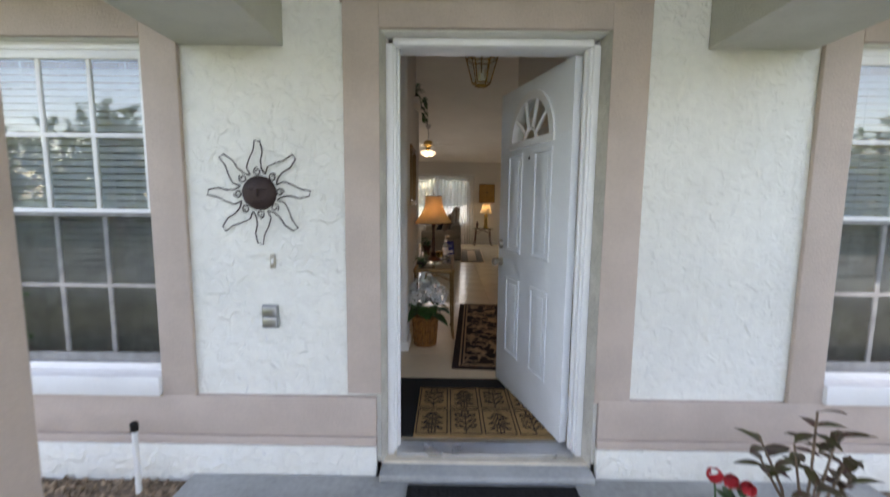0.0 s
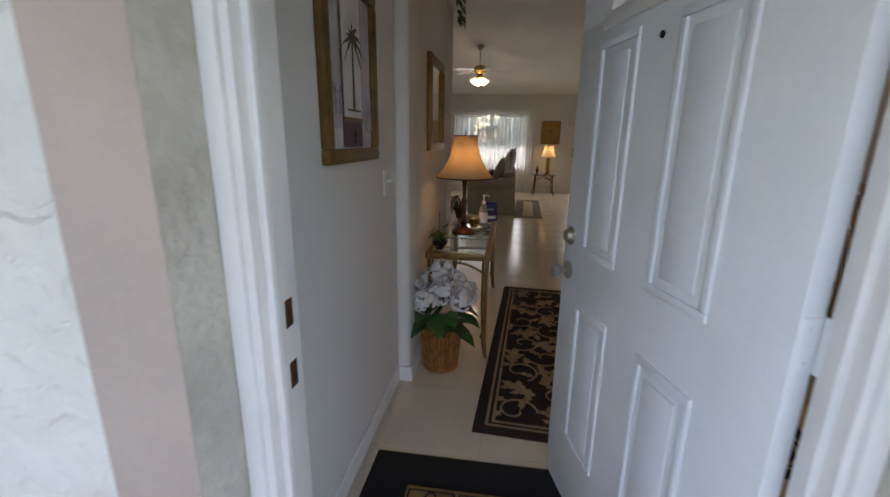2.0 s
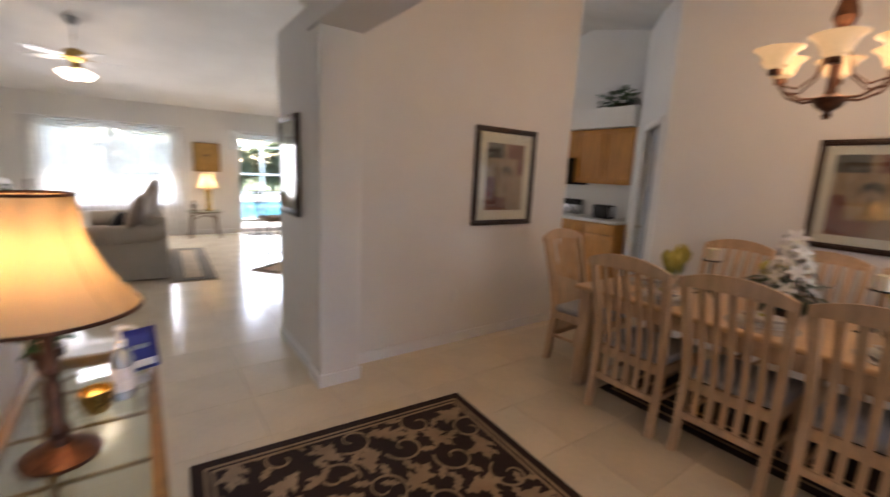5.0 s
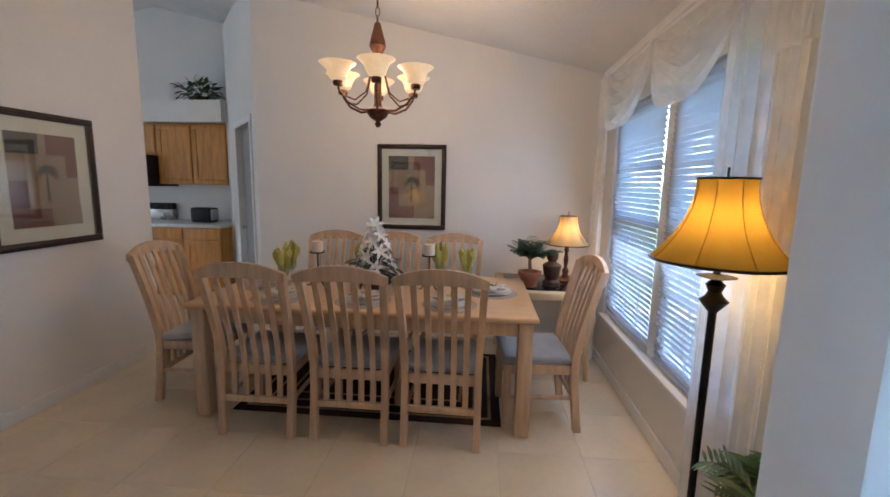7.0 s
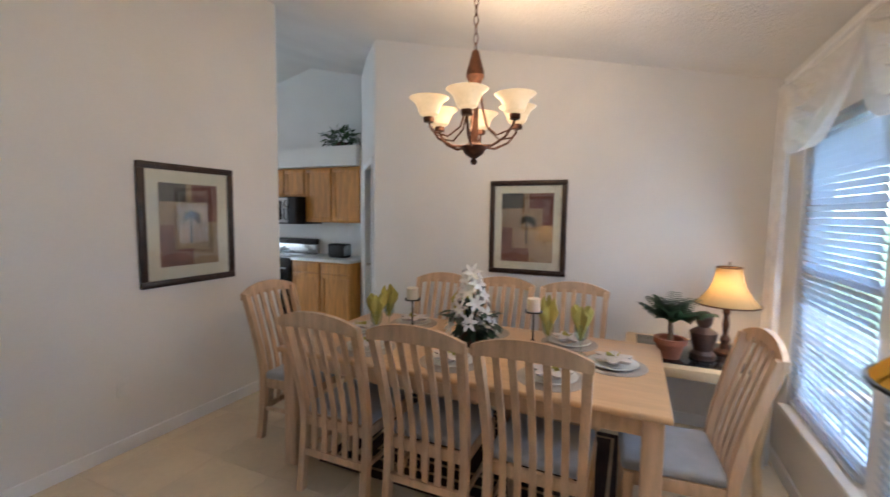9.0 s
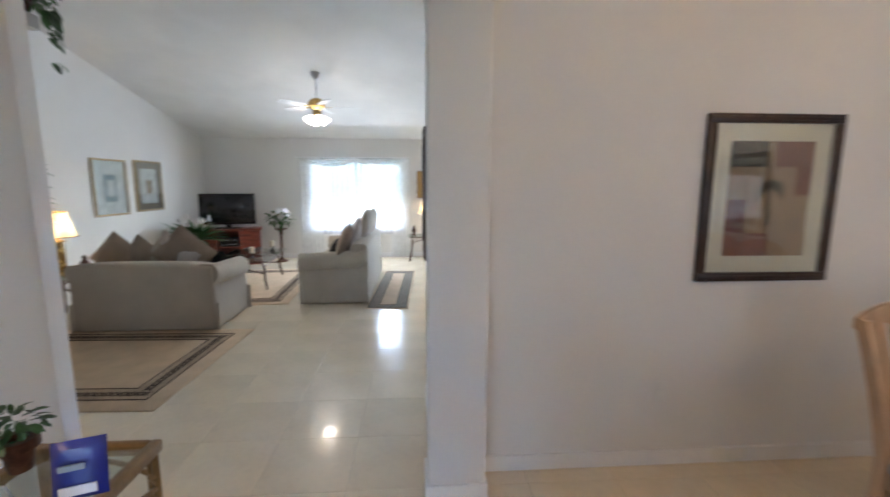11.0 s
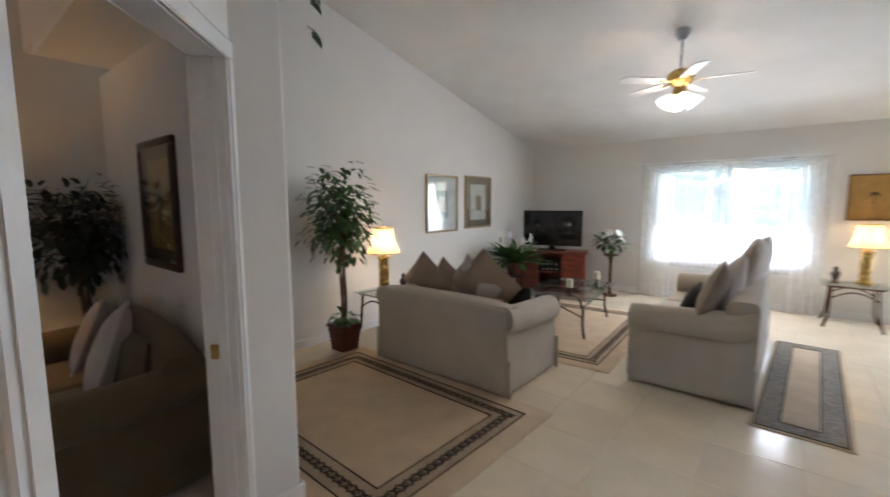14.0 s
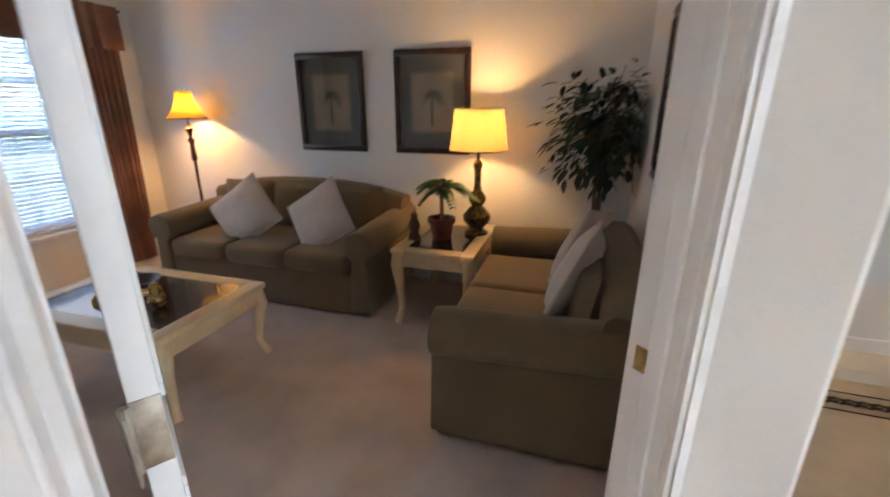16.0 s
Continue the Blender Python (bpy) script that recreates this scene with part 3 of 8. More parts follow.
# vaulted ceiling
bm = bmesh.new()
extrude(bm, [(-4.1, -0.06, EAVE - 0.0138), (-4.1, BACK / 2, ceil_z(BACK / 2)), (-4.1, 10.85, EAVE - 0.0345), (-4.1, 10.85, EAVE + 0.15), (-4.1, BACK / 2, ceil_z(BACK / 2) + 0.2), (-4.1, -0.06, EAVE + 0.15)], (9.8, 0, 0))
structure("ceiling", bm, M_CEIL, "white vaulted ceiling with knockdown texture", "ceiling")
bm = bmesh.new()
extrude(bm, [(-4.5, -0.8, 2.425), (-4.5, BACK / 2, 4.0), (-4.5, 11.4, 2.42), (-4.5, 11.4, 2.5), (-4.5, BACK / 2, 4.15), (-4.5, -0.8, 2.5)], (10.5, 0, 0))
structure("roof", bm, M_BEAM, "shallow pitched roof", "roof")

# hallway, west side
bm = bmesh.new()
wall_along_y(bm, -0.73, -0.62, 0.0, 3.27)
structure("wall_hall_west", bm, M_WALL, "plain white painted hallway wall", "wall")
bm = bmesh.new()
wall_along_y(bm, -0.622, -0.55, 1.42, 1.668)
bmesh.ops.bevel(bm, geom=[e for e in bm.edges if abs(e.verts[0].co.z - e.verts[1].co.z) > 1], offset=0.02, segments=4, affect="EDGES", profile=0.5)
structure("pilaster_hall", bm, M_WALL, "white painted pilaster with rounded corners", "pilaster")
# angled wall with the den door: face runs from P (hall side) to Q (living side)
ANG = math.atan2(0.69, -0.72)
U = Vector((math.cos(ANG), math.sin(ANG), 0))
N = Vector((U.y, -U.x, 0))
if N.x < 0:
    N = -N
HINGE = Vector((-0.926, 3.481, 0))


def ang_box(bm, a, b, d0, d1, z0, z1, bev=0.0):
    """A box along the angled wall: a to b along it from the hinge, d0 to d1 out from the hinge line towards the living room."""
    m = Matrix((( U.x, N.x, 0, HINGE.x), (U.y, N.y, 0, HINGE.y), (0, 0, 1, 0), (0, 0, 0, 1)))
    return box(bm, a, b, d0, d1, z0, z1, bev, 2, m)


DOOR_W = 0.968
bm = bmesh.new()
ang_box(bm, -0.36, -0.02, 0.0, 0.11, 0, 2.42)
ang_box(bm, DOOR_W + 0.02, 1.10, 0.0, 0.11, 0, 2.42)
ang_box(bm, -0.02, DOOR_W + 0.02, 0.0, 0.11, 2.06, 2.42)
structure("wall_angled", bm, M_WALL, "white painted wall set at an angle with the den doorway", "wall")
bm = bmesh.new()
prism(bm, [(-3.93, 4.38), (-1.745, 4.38), (-1.745, 4.24), (-1.64, 4.235), (-1.62, 4.255), (-1.62, 4.52), (-1.64, 4.54), (-3.93, 4.54)], 0, 2.42)
structure("wall_den_north", bm, M_WALL, "white painted wall between den and living room", "wall")
# plant ledge on top of these walls, with a rounded lip, and the upper wall set back over the den
bm = bmesh.new()
prism(bm, [(-3.6, 4.60), (-1.56, 4.60), (-1.56, 4.28), (-0.56, 3.26), (-0.56, 2.86), (-0.78, 2.86), (-1.9, 3.98), (-3.6, 3.98)], 2.42, 2.50)
structure("plant_ledge", bm, M_WALL, "white plastered plant ledge over the den doorway", "ledge")
bm = bmesh.new()
box(bm, -3.93, -1.9, 3.98, 4.08, 2.502, 3.5)
extrude(bm, [(-1.9, 3.98, 2.502), (-0.78, 2.86, 2.502), (-0.71, 2.93, 2.502), (-1.86, 4.08, 2.502)], (0, 0, 1.0))
structure("wall_den_upper", bm, M_WALL, "white wall above the plant ledge", "wall")

# hallway, east side: two columns, the beam between them, and the partition behind
for nm, y0, y1 in (("front", 0.0, 0.19), ("rear", 3.55, 3.762)):
    structure("column_" + nm, B(0.745, 1.02, y0, y1, 0, 2.268, 0.012, 3), M_WALL, "white painted square column", "column")
bm = bmesh.new()
wall_along_y(bm, 0.735, 1.03, 0.0, 3.76, 2.27)
structure("beam_dining", bm, M_WALL, "white painted beam between foyer and dining room", "beam")
bm = bmesh.new()
wall_along_y(bm, 0.77, 0.90, 3.762, 4.60, 0, 2.44)
bmesh.ops.bevel(bm, geom=[e for e in bm.edges if e.verts[0].co.y > 4.59 and e.verts[1].co.y > 4.59 and abs(e.verts[0].co.z - e.verts[1].co.z) > 1], offset=0.03, segments=4, affect="EDGES", profile=0.5)
structure("wall_hall_east", bm, M_WALL, "white painted hallway partition", "wall")
bm = bmesh.new()
wall_along_x(bm, 1.02, 3.30, 3.76, 3.88)
wall_along_x(bm, 0.735, 1.02, 3.764, 3.88, 2.442)
structure("wall_dining_north", bm, M_WALL, "white painted dining room wall", "wall")
bm = bmesh.new()
wall_along_y(bm, 3.95, 4.07, 0.0, 3.17)
structure("wall_dining_east", bm, M_WALL, "white painted dining room wall", "wall")
bm = bmesh.new()
m45 = Matrix.Translation((3.95, 3.17, 0)) @ Matrix.Rotation(radians(39.7), 4, "Z")
box(bm, 0.0, 0.24, -0.11, 0, 0, 3.3, m=m45)
box(bm, 1.03, 1.61, -0.11, 0, 0, 3.3, m=m45)
box(bm, 0.24, 1.03, -0.11, 0, 2.05, 3.3, m=m45)
structure("wall_pantry", bm, M_WALL, "white painted angled pantry wall", "wall")
bm = bmesh.new()
box(bm, 5.16, 5.55, 4.10, 4.20, 0, 2.40)
structure("wall_pantry_return", bm, M_WALL, "white painted return wall of the pantry", "wall")

# baseboards
bm = bmesh.new()
def skirting(bm, x0, x1, y0, y1):
    box(bm, x0, x1, y0, y1, 0.0, 0.09, 0.004, 1)
skirting(bm, -0.62, -0.607, 0.0, 1.408), skirting(bm, -0.62, -0.607, 1.68, 3.25)
skirting(bm, -0.62, -0.537, 1.408, 1.68)
skirting(bm, 0.733, 1.032, 3.538, 3.762), skirting(bm, 0.733, 1.032, 0.0, 0.202)
skirting(bm, 0.757, 0.77, 3.764, 4.60)
skirting(bm, 1.032, 3.30, 3.747, 3.76), skirting(bm, 3.937, 3.95, 0.0, 3.17)
skirting(bm, 1.032, 3.937, 0.0, 0.013)
skirting(bm, -1.62, -1.607, 4.24, 4.54), skirting(bm, -3.6, -1.607, 4.54, 4.553)
skirting(bm, -3.6, -3.587, 4.553, 10.7), skirting(bm, -3.587, 1.42, 10.687, 10.7)
skirting(bm, -3.93, -3.917, 0.013, 4.38), skirting(bm, -3.917, -1.75, 4.367, 4.38)
structure("baseboard", bm, M_TRIM, "white painted baseboards", "baseboard")

# den door frame and casing
df = tagged(thing("door_den_frame", "white door frame and moulded casing of the den", "door frame"), kind="structure")
bm = bmesh.new()
for d0, d1 in ((0.11, 0.128), (-0.018, 0.0)):
    for a, b in ((-0.075, -0.008), (DOOR_W + 0.008, DOOR_W + 0.075)):
        ang_box(bm, a, b, d0, d1, 0, 2.045, 0.005)
        ang_box(bm, a + 0.02, b - 0.02, d0 - 0.004 if d0 < 0 else d0, d1 if d0 < 0 else d1 + 0.006, 0, 2.045, 0.003)
    ang_box(bm, -0.075, DOOR_W + 0.075, d0, d1, 2.046, 2.115, 0.005)
part("casing", bm, M_TRIM, df)
bm = bmesh.new()
ang_box(bm, -0.02, 0.0, 0.0, 0.11, 0, 2.04)
ang_box(bm, DOOR_W, DOOR_W + 0.02, 0.0, 0.11, 0, 2.04)
ang_box(bm, -0.02, DOOR_W + 0.02, 0.0, 0.11, 2.04, 2.06)
ang_box(bm, 0.0, 0.012, 0.045, 0.08, 0, 2.04, 0.003)
ang_box(bm, DOOR_W - 0.012, DOOR_W, 0.045, 0.08, 0, 2.04, 0.003)
part("jamb", bm, M_TRIM, df)
bm = bmesh.new()
ang_box(bm, DOOR_W - 0.004, DOOR_W + 0.001, 0.008, 0.038, 0.84, 0.90, 0.001)
part("strike_plate", bm, M_BRASS, df, "small brass strike plate")

# tile floor: 0.46 m tiles with recessed joints
tile_mesh = None
PITCH = 0.46
def keep_tile(cx, cy):
    if not (-3.6 < cx < 5.5 and 0.0 < cy < 10.7):
        return False
    if cx < -0.65 and cy < 3.2:
        return False
    if cx < -1.7 and cy < 4.5:
        return False
    if cx < -0.65 and cy < 4.3 and (cx + 0.934) * N.x + (cy - 3.523) * N.y < -0.15:
        return False
    if cx > 4.2 and cy < 3.4:
        return False
    return True
TILES = [(PITCH * i + 0.11, PITCH * j + 0.2) for i in range(-9, 13) for j in range(-1, 24) if keep_tile(PITCH * i + 0.11, PITCH * j + 0.2)]


# ---- shared builders ----
def leaf_strip(bm, p, d, n, length, width, teeth=0, bend=0.15):
    """A leaf blade from p along d, lying across the normal n, with a bent midrib; teeth give it lobes."""
    d, n = Vector(d).normalized(), Vector(n)
    s = d.cross(n)
    s = s.normalized() if s.length > 1e-6 else d.orthogonal().normalized()
    n = s.cross(d)
    k = max(4, teeth * 2)
    prev = None
    for i in range(k + 1):
        u = i / k
        w = width / 2 * math.sin(math.pi * min(1, 0.08 + u * 0.92)) ** 0.8
        if teeth and i % 2:
            w *= 0.45
        c = Vector(p) + d * length * u - n * bend * length * u * u
        row = (bm.verts.new(c + s * w + n * w * 0.25), bm.verts.new(c), bm.verts.new(c - s * w + n * w * 0.25))
        if prev:
            bm.faces.new((prev[0], prev[1], row[1], row[0])), bm.faces.new((prev[1], prev[2], row[2], row[1]))
        prev = row
    return bm


def leaf_cloud(rng, count, rx, ry, rz, centre, size, droop=0.4, shell=0.35):
    """Many single leaves spread through an uneven egg-shaped crown."""
    bm = bmesh.new()
    c = Vector(centre)
    for _ in range(count):
        v = Vector((rng.gauss(0, 1), rng.gauss(0, 1), rng.gauss(0, 1))).normalized()
        r = (shell + (1 - shell) * rng.random() ** 0.6) * (0.78 + 0.35 * noise.noise(v * 2.3 + c))
        p = c + Vector((v.x * rx, v.y * ry, v.z * rz)) * r
        d = Vector((v.x + rng.uniform(-0.6, 0.6), v.y + rng.uniform(-0.6, 0.6), v.z * 0.5 - droop + rng.uniform(-0.4, 0.5)))
        s = size * rng.uniform(0.7, 1.25)
        leaf_strip(bm, p, d, (v.x * 0.4, v.y * 0.4, 1), s, s * 0.48)
    return bm


def frond(bm, p, d, length, rng, leaflets=9, width=0.05, droop=0.5):
    """A feathered palm or fern frond."""
    d = Vector(d).normalized()
    up = Vector((0, 0, 1))
    pts = [Vector(p) + d * length * t - up * droop * length * t * t for t in [i / 7 for i in range(8)]]
    tube(bm, pts, [0.004 - 0.0004 * i for i in range(8)], 4)
    side = d.cross(up).normalized() if abs(d.z) < 0.98 else Vector((1, 0, 0))
    for i in range(1, leaflets + 1):
        t = 0.15 + 0.85 * i / leaflets
        q = Vector(p) + d * length * t - up * droop * length * t * t
        for s in (1, -1):
            leaf_strip(bm, q, side * s + d * 0.8 - up * (0.25 + 0.3 * t), up, length * 0.42 * (1 - 0.55 * t) * rng.uniform(0.8, 1.1), width * (1 - 0.4 * t))
    return bm


def floret(bm, p, n, r, petals=4, wide=0.95):
    n = Vector(n).normalized()
    a = n.orthogonal().normalized()
    b = n.cross(a)
    for k in range(petals):
        t = k * math.tau / petals
        d = math.cos(t) * a + math.sin(t) * b
        leaf_strip(bm, p, d + n * 0.35, n, r, r * wide, bend=0.25)
    return bm


def palm_shape(bm, cx, cz, h, y=0.0, fronds=11, rng=None):
    """A flat palm drawing in the picture plane."""
    rng = rng or random.Random(3)
    w = h * 0.02
    top = cz + h * 0.62
    bm.faces.new([bm.verts.new((cx - w * 1.6, y, cz)), bm.verts.new((cx + w * 1.6, y, cz)), bm.verts.new((cx + w, y, top)), bm.verts.new((cx - w, y, top))])
    for k in range(fronds):
        a = radians(-25 + 230 * k / (fronds - 1))
        ln = h * rng.uniform(0.26, 0.36)
        prev = None
        for i in range(7):
            u = i / 6
            px, pz = cx + math.cos(a) * ln * u, top + math.sin(a) * ln * u - ln * 0.55 * u * u
            hw = h * 0.028 * math.sin(math.pi * min(1, 0.12 + 0.88 * u)) * (0.55 if i % 2 else 1)
            nx, nz = -math.sin(a - u), math.cos(a - u)
            row = (bm.verts.new((px + nx * hw, y, pz + nz * hw)), bm.verts.new((px - nx * hw, y, pz - nz * hw)))
            if prev:
                bm.faces.new((prev[0], prev[1], row[1], row[0]))
            prev = row
    return bm


def picture(name, label, at, turn, w, h, fw, frame_mat, layers, art=None, glass=True, depth=0.03, group="", category="picture"):
    """A framed picture that faces -y in its own frame; at: the middle of its back. layers: (x0, x1, z0, z1, material) sheets laid up one on another."""
    pic = thing(name, label, category, at, turn, group)
    bm = bmesh.new()
    for x0, x1, z0, z1 in ((-w / 2, w / 2, h / 2 - fw, h / 2), (-w / 2, w / 2, -h / 2, -h / 2 + fw), (-w / 2, -w / 2 + fw, -h / 2 + fw, h / 2 - fw), (w / 2 - fw, w / 2, -h / 2 + fw, h / 2 - fw)):
        box(bm, x0, x1, -depth, 0, z0, z1, 0.006)
        gx, gz = (0.3 * fw if x1 - x0 < w - 1e-3 else fw * 0.3), 0.3 * fw
        box(bm, x0 + gx, x1 - gx, -depth - 0.005, -depth + 0.004, z0 + gz, z1 - gz, 0.003)
    part("frame", bm, frame_mat, pic)
    y = -0.008
    for i, (x0, x1, z0, z1, m) in enumerate(layers):
        part("backing" if i == 0 else "art_panel", B(x0, x1, y - 0.0015, y, z0, z1), m, pic)
        y -= 0.002
    for bm2, m in (art(y - 0.0012) if art else ()):
        part("drawing", bm2, m, pic)
    if glass:
        g = part("glazing", B(-w / 2 + fw, w / 2 - fw, -depth + 0.003, -depth + 0.005, -h / 2 + fw, h / 2 - fw), M_GLASS, pic)
        g.visible_shadow = False
    return pic


def pot(bm, r0, r1, h, lip=0.012):
    return lathe(bm, [(0, 0), (r0, 0), (r1, h - 0.03), (r1 + lip, h - 0.03), (r1 + lip, h), (r1 - 0.012, h), (r1 - 0.02, h - 0.03), (0, h - 0.03)], 20)


# ---- entry door ----
frame_ob = tagged(thing("door_1_frame", "white entry door frame with brickmould and threshold", "door frame"), kind="structure")
bm = bmesh.new()
for s in (-1, 1):
    x0, x1 = sorted((s * 0.458, s * 0.478))
    box(bm, x0, x1, -0.075, 0.012 if s > 0 else 0.06, 0, 2.06, 0.003)
    x0, x1 = sorted((s * 0.472, s * 0.5065))
    box(bm, x0, x1, -0.088, -0.06, -0.018, 2.05, 0.006)
    x0, x1 = sorted((s * 0.445, s * 0.46))
    box(bm, x0, x1, -0.045, -0.02, 0, 2.045, 0.003)
    x0, x1 = sorted((s * 0.47, s * 0.53))
    box(bm, x0, x1, 0.0, 0.014, 0, 2.1, 0.004)
box(bm, -0.458, 0.458, -0.075, 0.06, 2.04, 2.06, 0.003)
box(bm, -0.472, 0.472, -0.088, -0.06, 2.042, 2.078, 0.006)
box(bm, -0.53, 0.53, 0.0, 0.014, 2.1, 2.16, 0.004)
part("jamb", bm, M_TRIM, frame_ob)
bm = bmesh.new()
box(bm, -0.458, 0.458, -0.11, 0.03, -0.018, 0.012, 0.006)
for k in range(4):
    box(bm, -0.458, 0.458, -0.10 + 0.028 * k, -0.088 + 0.028 * k, 0.01, 0.016, 0.002)
part("threshold", bm, M_STEEL, frame_ob, "ribbed metal threshold")
for z in (0.88, 1.01):
    part("strike_plate", B(-0.459, -0.4565, 0.008, 0.034, z - 0.028, z + 0.028, 0.001), M_BRONZE, frame_ob, "brass strike plate")

leaf = thing("entry_door", "open white six-foot-eight panelled entry door with fanlight", "door", (0.412, 0.004, 0.014), 106.2)
LW, LH = 0.895, 2.02
FC, FZ, FR = 0.452, 1.665, 0.255
bm = bmesh.new()
fan = [(FC + FR * math.cos(a), FZ + FR * 1.02 * math.sin(a)) for a in [math.pi * i / 20 for i in range(21)]]
box(bm, 0, LW, -0.045, 0, 0, FZ, 0.003)
extrude(bm, [(0, 0, FZ), (0, 0, LH), (LW, 0, LH), (LW, 0, FZ), (fan[0][0], 0, FZ)] + [(x, 0, z) for x, z in fan[1:-1]] + [(fan[-1][0], 0, FZ)], (0, -0.045, 0))
part("slab", bm, M_DOOR, leaf)


def raised_panel(x0, x1, z0, z1):
    for yy, s in ((0.0, 1), (-0.045, -1)):
        bm = bmesh.new()
        for a, b, c, d in ((x0, x1, z0, z0 + 0.022), (x0, x1, z1 - 0.022, z1), (x0, x0 + 0.022, z0 + 0.022, z1 - 0.022), (x1 - 0.022, x1, z0 + 0.022, z1 - 0.022)):
            box(bm, a, b, yy - 0.004, yy + 0.007 * s, c, d, 0.004) if s > 0 else box(bm, a, b, yy - 0.007, yy + 0.004, c, d, 0.004)
        box(bm, x0 + 0.045, x1 - 0.045, yy - 0.005, yy + 0.005, z0 + 0.045, z1 - 0.045, 0.004)
        part("panel", bm, M_DOOR, leaf)


for x0, x1 in ((0.185, 0.395), (0.55, 0.755)):
    raised_panel(x0, x1, 0.255, 0.79)
    raised_panel(x0, x1, 0.965, 1.605)
bm = bmesh.new()
ring_o = [(FC + 1.0 * (FR + 0.03) * math.cos(a), 0.012, FZ + 1.02 * (FR + 0.03) * math.sin(a)) for a in [math.pi * i / 24 for i in range(25)]]
ring_i = [(FC + (FR - 0.015) * math.cos(a), 0.012, FZ + 1.02 * (FR - 0.015) * math.sin(a)) for a in [math.pi * (24 - i) / 24 for i in range(25)]]
extrude(bm, ring_o + ring_i, (0, -0.069, 0))
box(bm, FC - FR - 0.03, FC + FR + 0.03, -0.057, 0.012, FZ - 0.03, FZ + 0.012, 0.004)
part("fanlight_frame", bm, M_TRIM, leaf)
for a in (36, 72, 108, 144):
    part("muntin", T([(FC + 0.07 * math.cos(radians(a)), 0.0, FZ + 0.07 * math.sin(radians(a))), (FC + FR * math.cos(radians(a)), 0.0, FZ + 1.02 * FR * math.sin(radians(a)))], 0.011, 6), M_TRIM, leaf)
part("muntin", T(arc((FC, 0.0, FZ), 0.075, 0, 180, 10), 0.011, 6), M_TRIM, leaf)
g = part("glazing", EX([(x, -0.02, z) for x, z in fan], (0, -0.005, 0)), M_GLASS, leaf)
g.visible_shadow = False
for z, r, nm in ((0.878, 0.028, "knob"), (1.003, 0.024, "deadbolt")):
    for s in (1, -1):
        bm = L([(0, 0), (0.033, 0), (0.033, 0.006), (0.026, 0.012)] + ([(0.012, 0.014), (0.012, 0.03), (0.022, 0.034), (r, 0.048), (r * 0.95, 0.06), (r * 0.5, 0.068), (0, 0.07)] if nm == "knob" or s < 0 else [(0.024, 0.016), (0.02, 0.022), (0, 0.024)]), 20)
        bmesh.ops.transform(bm, matrix=Matrix.Translation((0.845, 0.0 if s > 0 else -0.045, z)) @ Matrix.Rotation(radians(-90 * s), 4, "X"), verts=bm.verts)
        part(nm, bm, M_NICKEL, leaf, "satin nickel " + nm)
bm = L([(0, 0), (0.009, 0), (0.008, 0.004), (0, 0.004)], 12)
bmesh.ops.transform(bm, matrix=Matrix.Translation((0.46, 0.0, 1.565)) @ Matrix.Rotation(radians(-90), 4, "X"), verts=bm.verts)
part("peephole", bm, M_BLACK, leaf)
for z in (0.2, 1.01, 1.84):
    bm = B(-0.002, 0.001, -0.043, -0.004, z - 0.05, z + 0.05, 0.001)
    tube(bm, [(-0.005, -0.048, z - 0.05), (-0.005, -0.048, z + 0.05)], 0.006, 8)
    box(bm, -0.006, -0.003, -0.066, -0.05, z - 0.05, z + 0.05, 0.001)
    for q in (-0.03, 0.0, 0.03):
        tube(bm, [(-0.0015, -0.022, z + q), (-0.0035, -0.022, z + q)], 0.004, 6)
    part("hinge", bm, M_DOOR, leaf)

# ---- windows ----
slat_mesh = {}


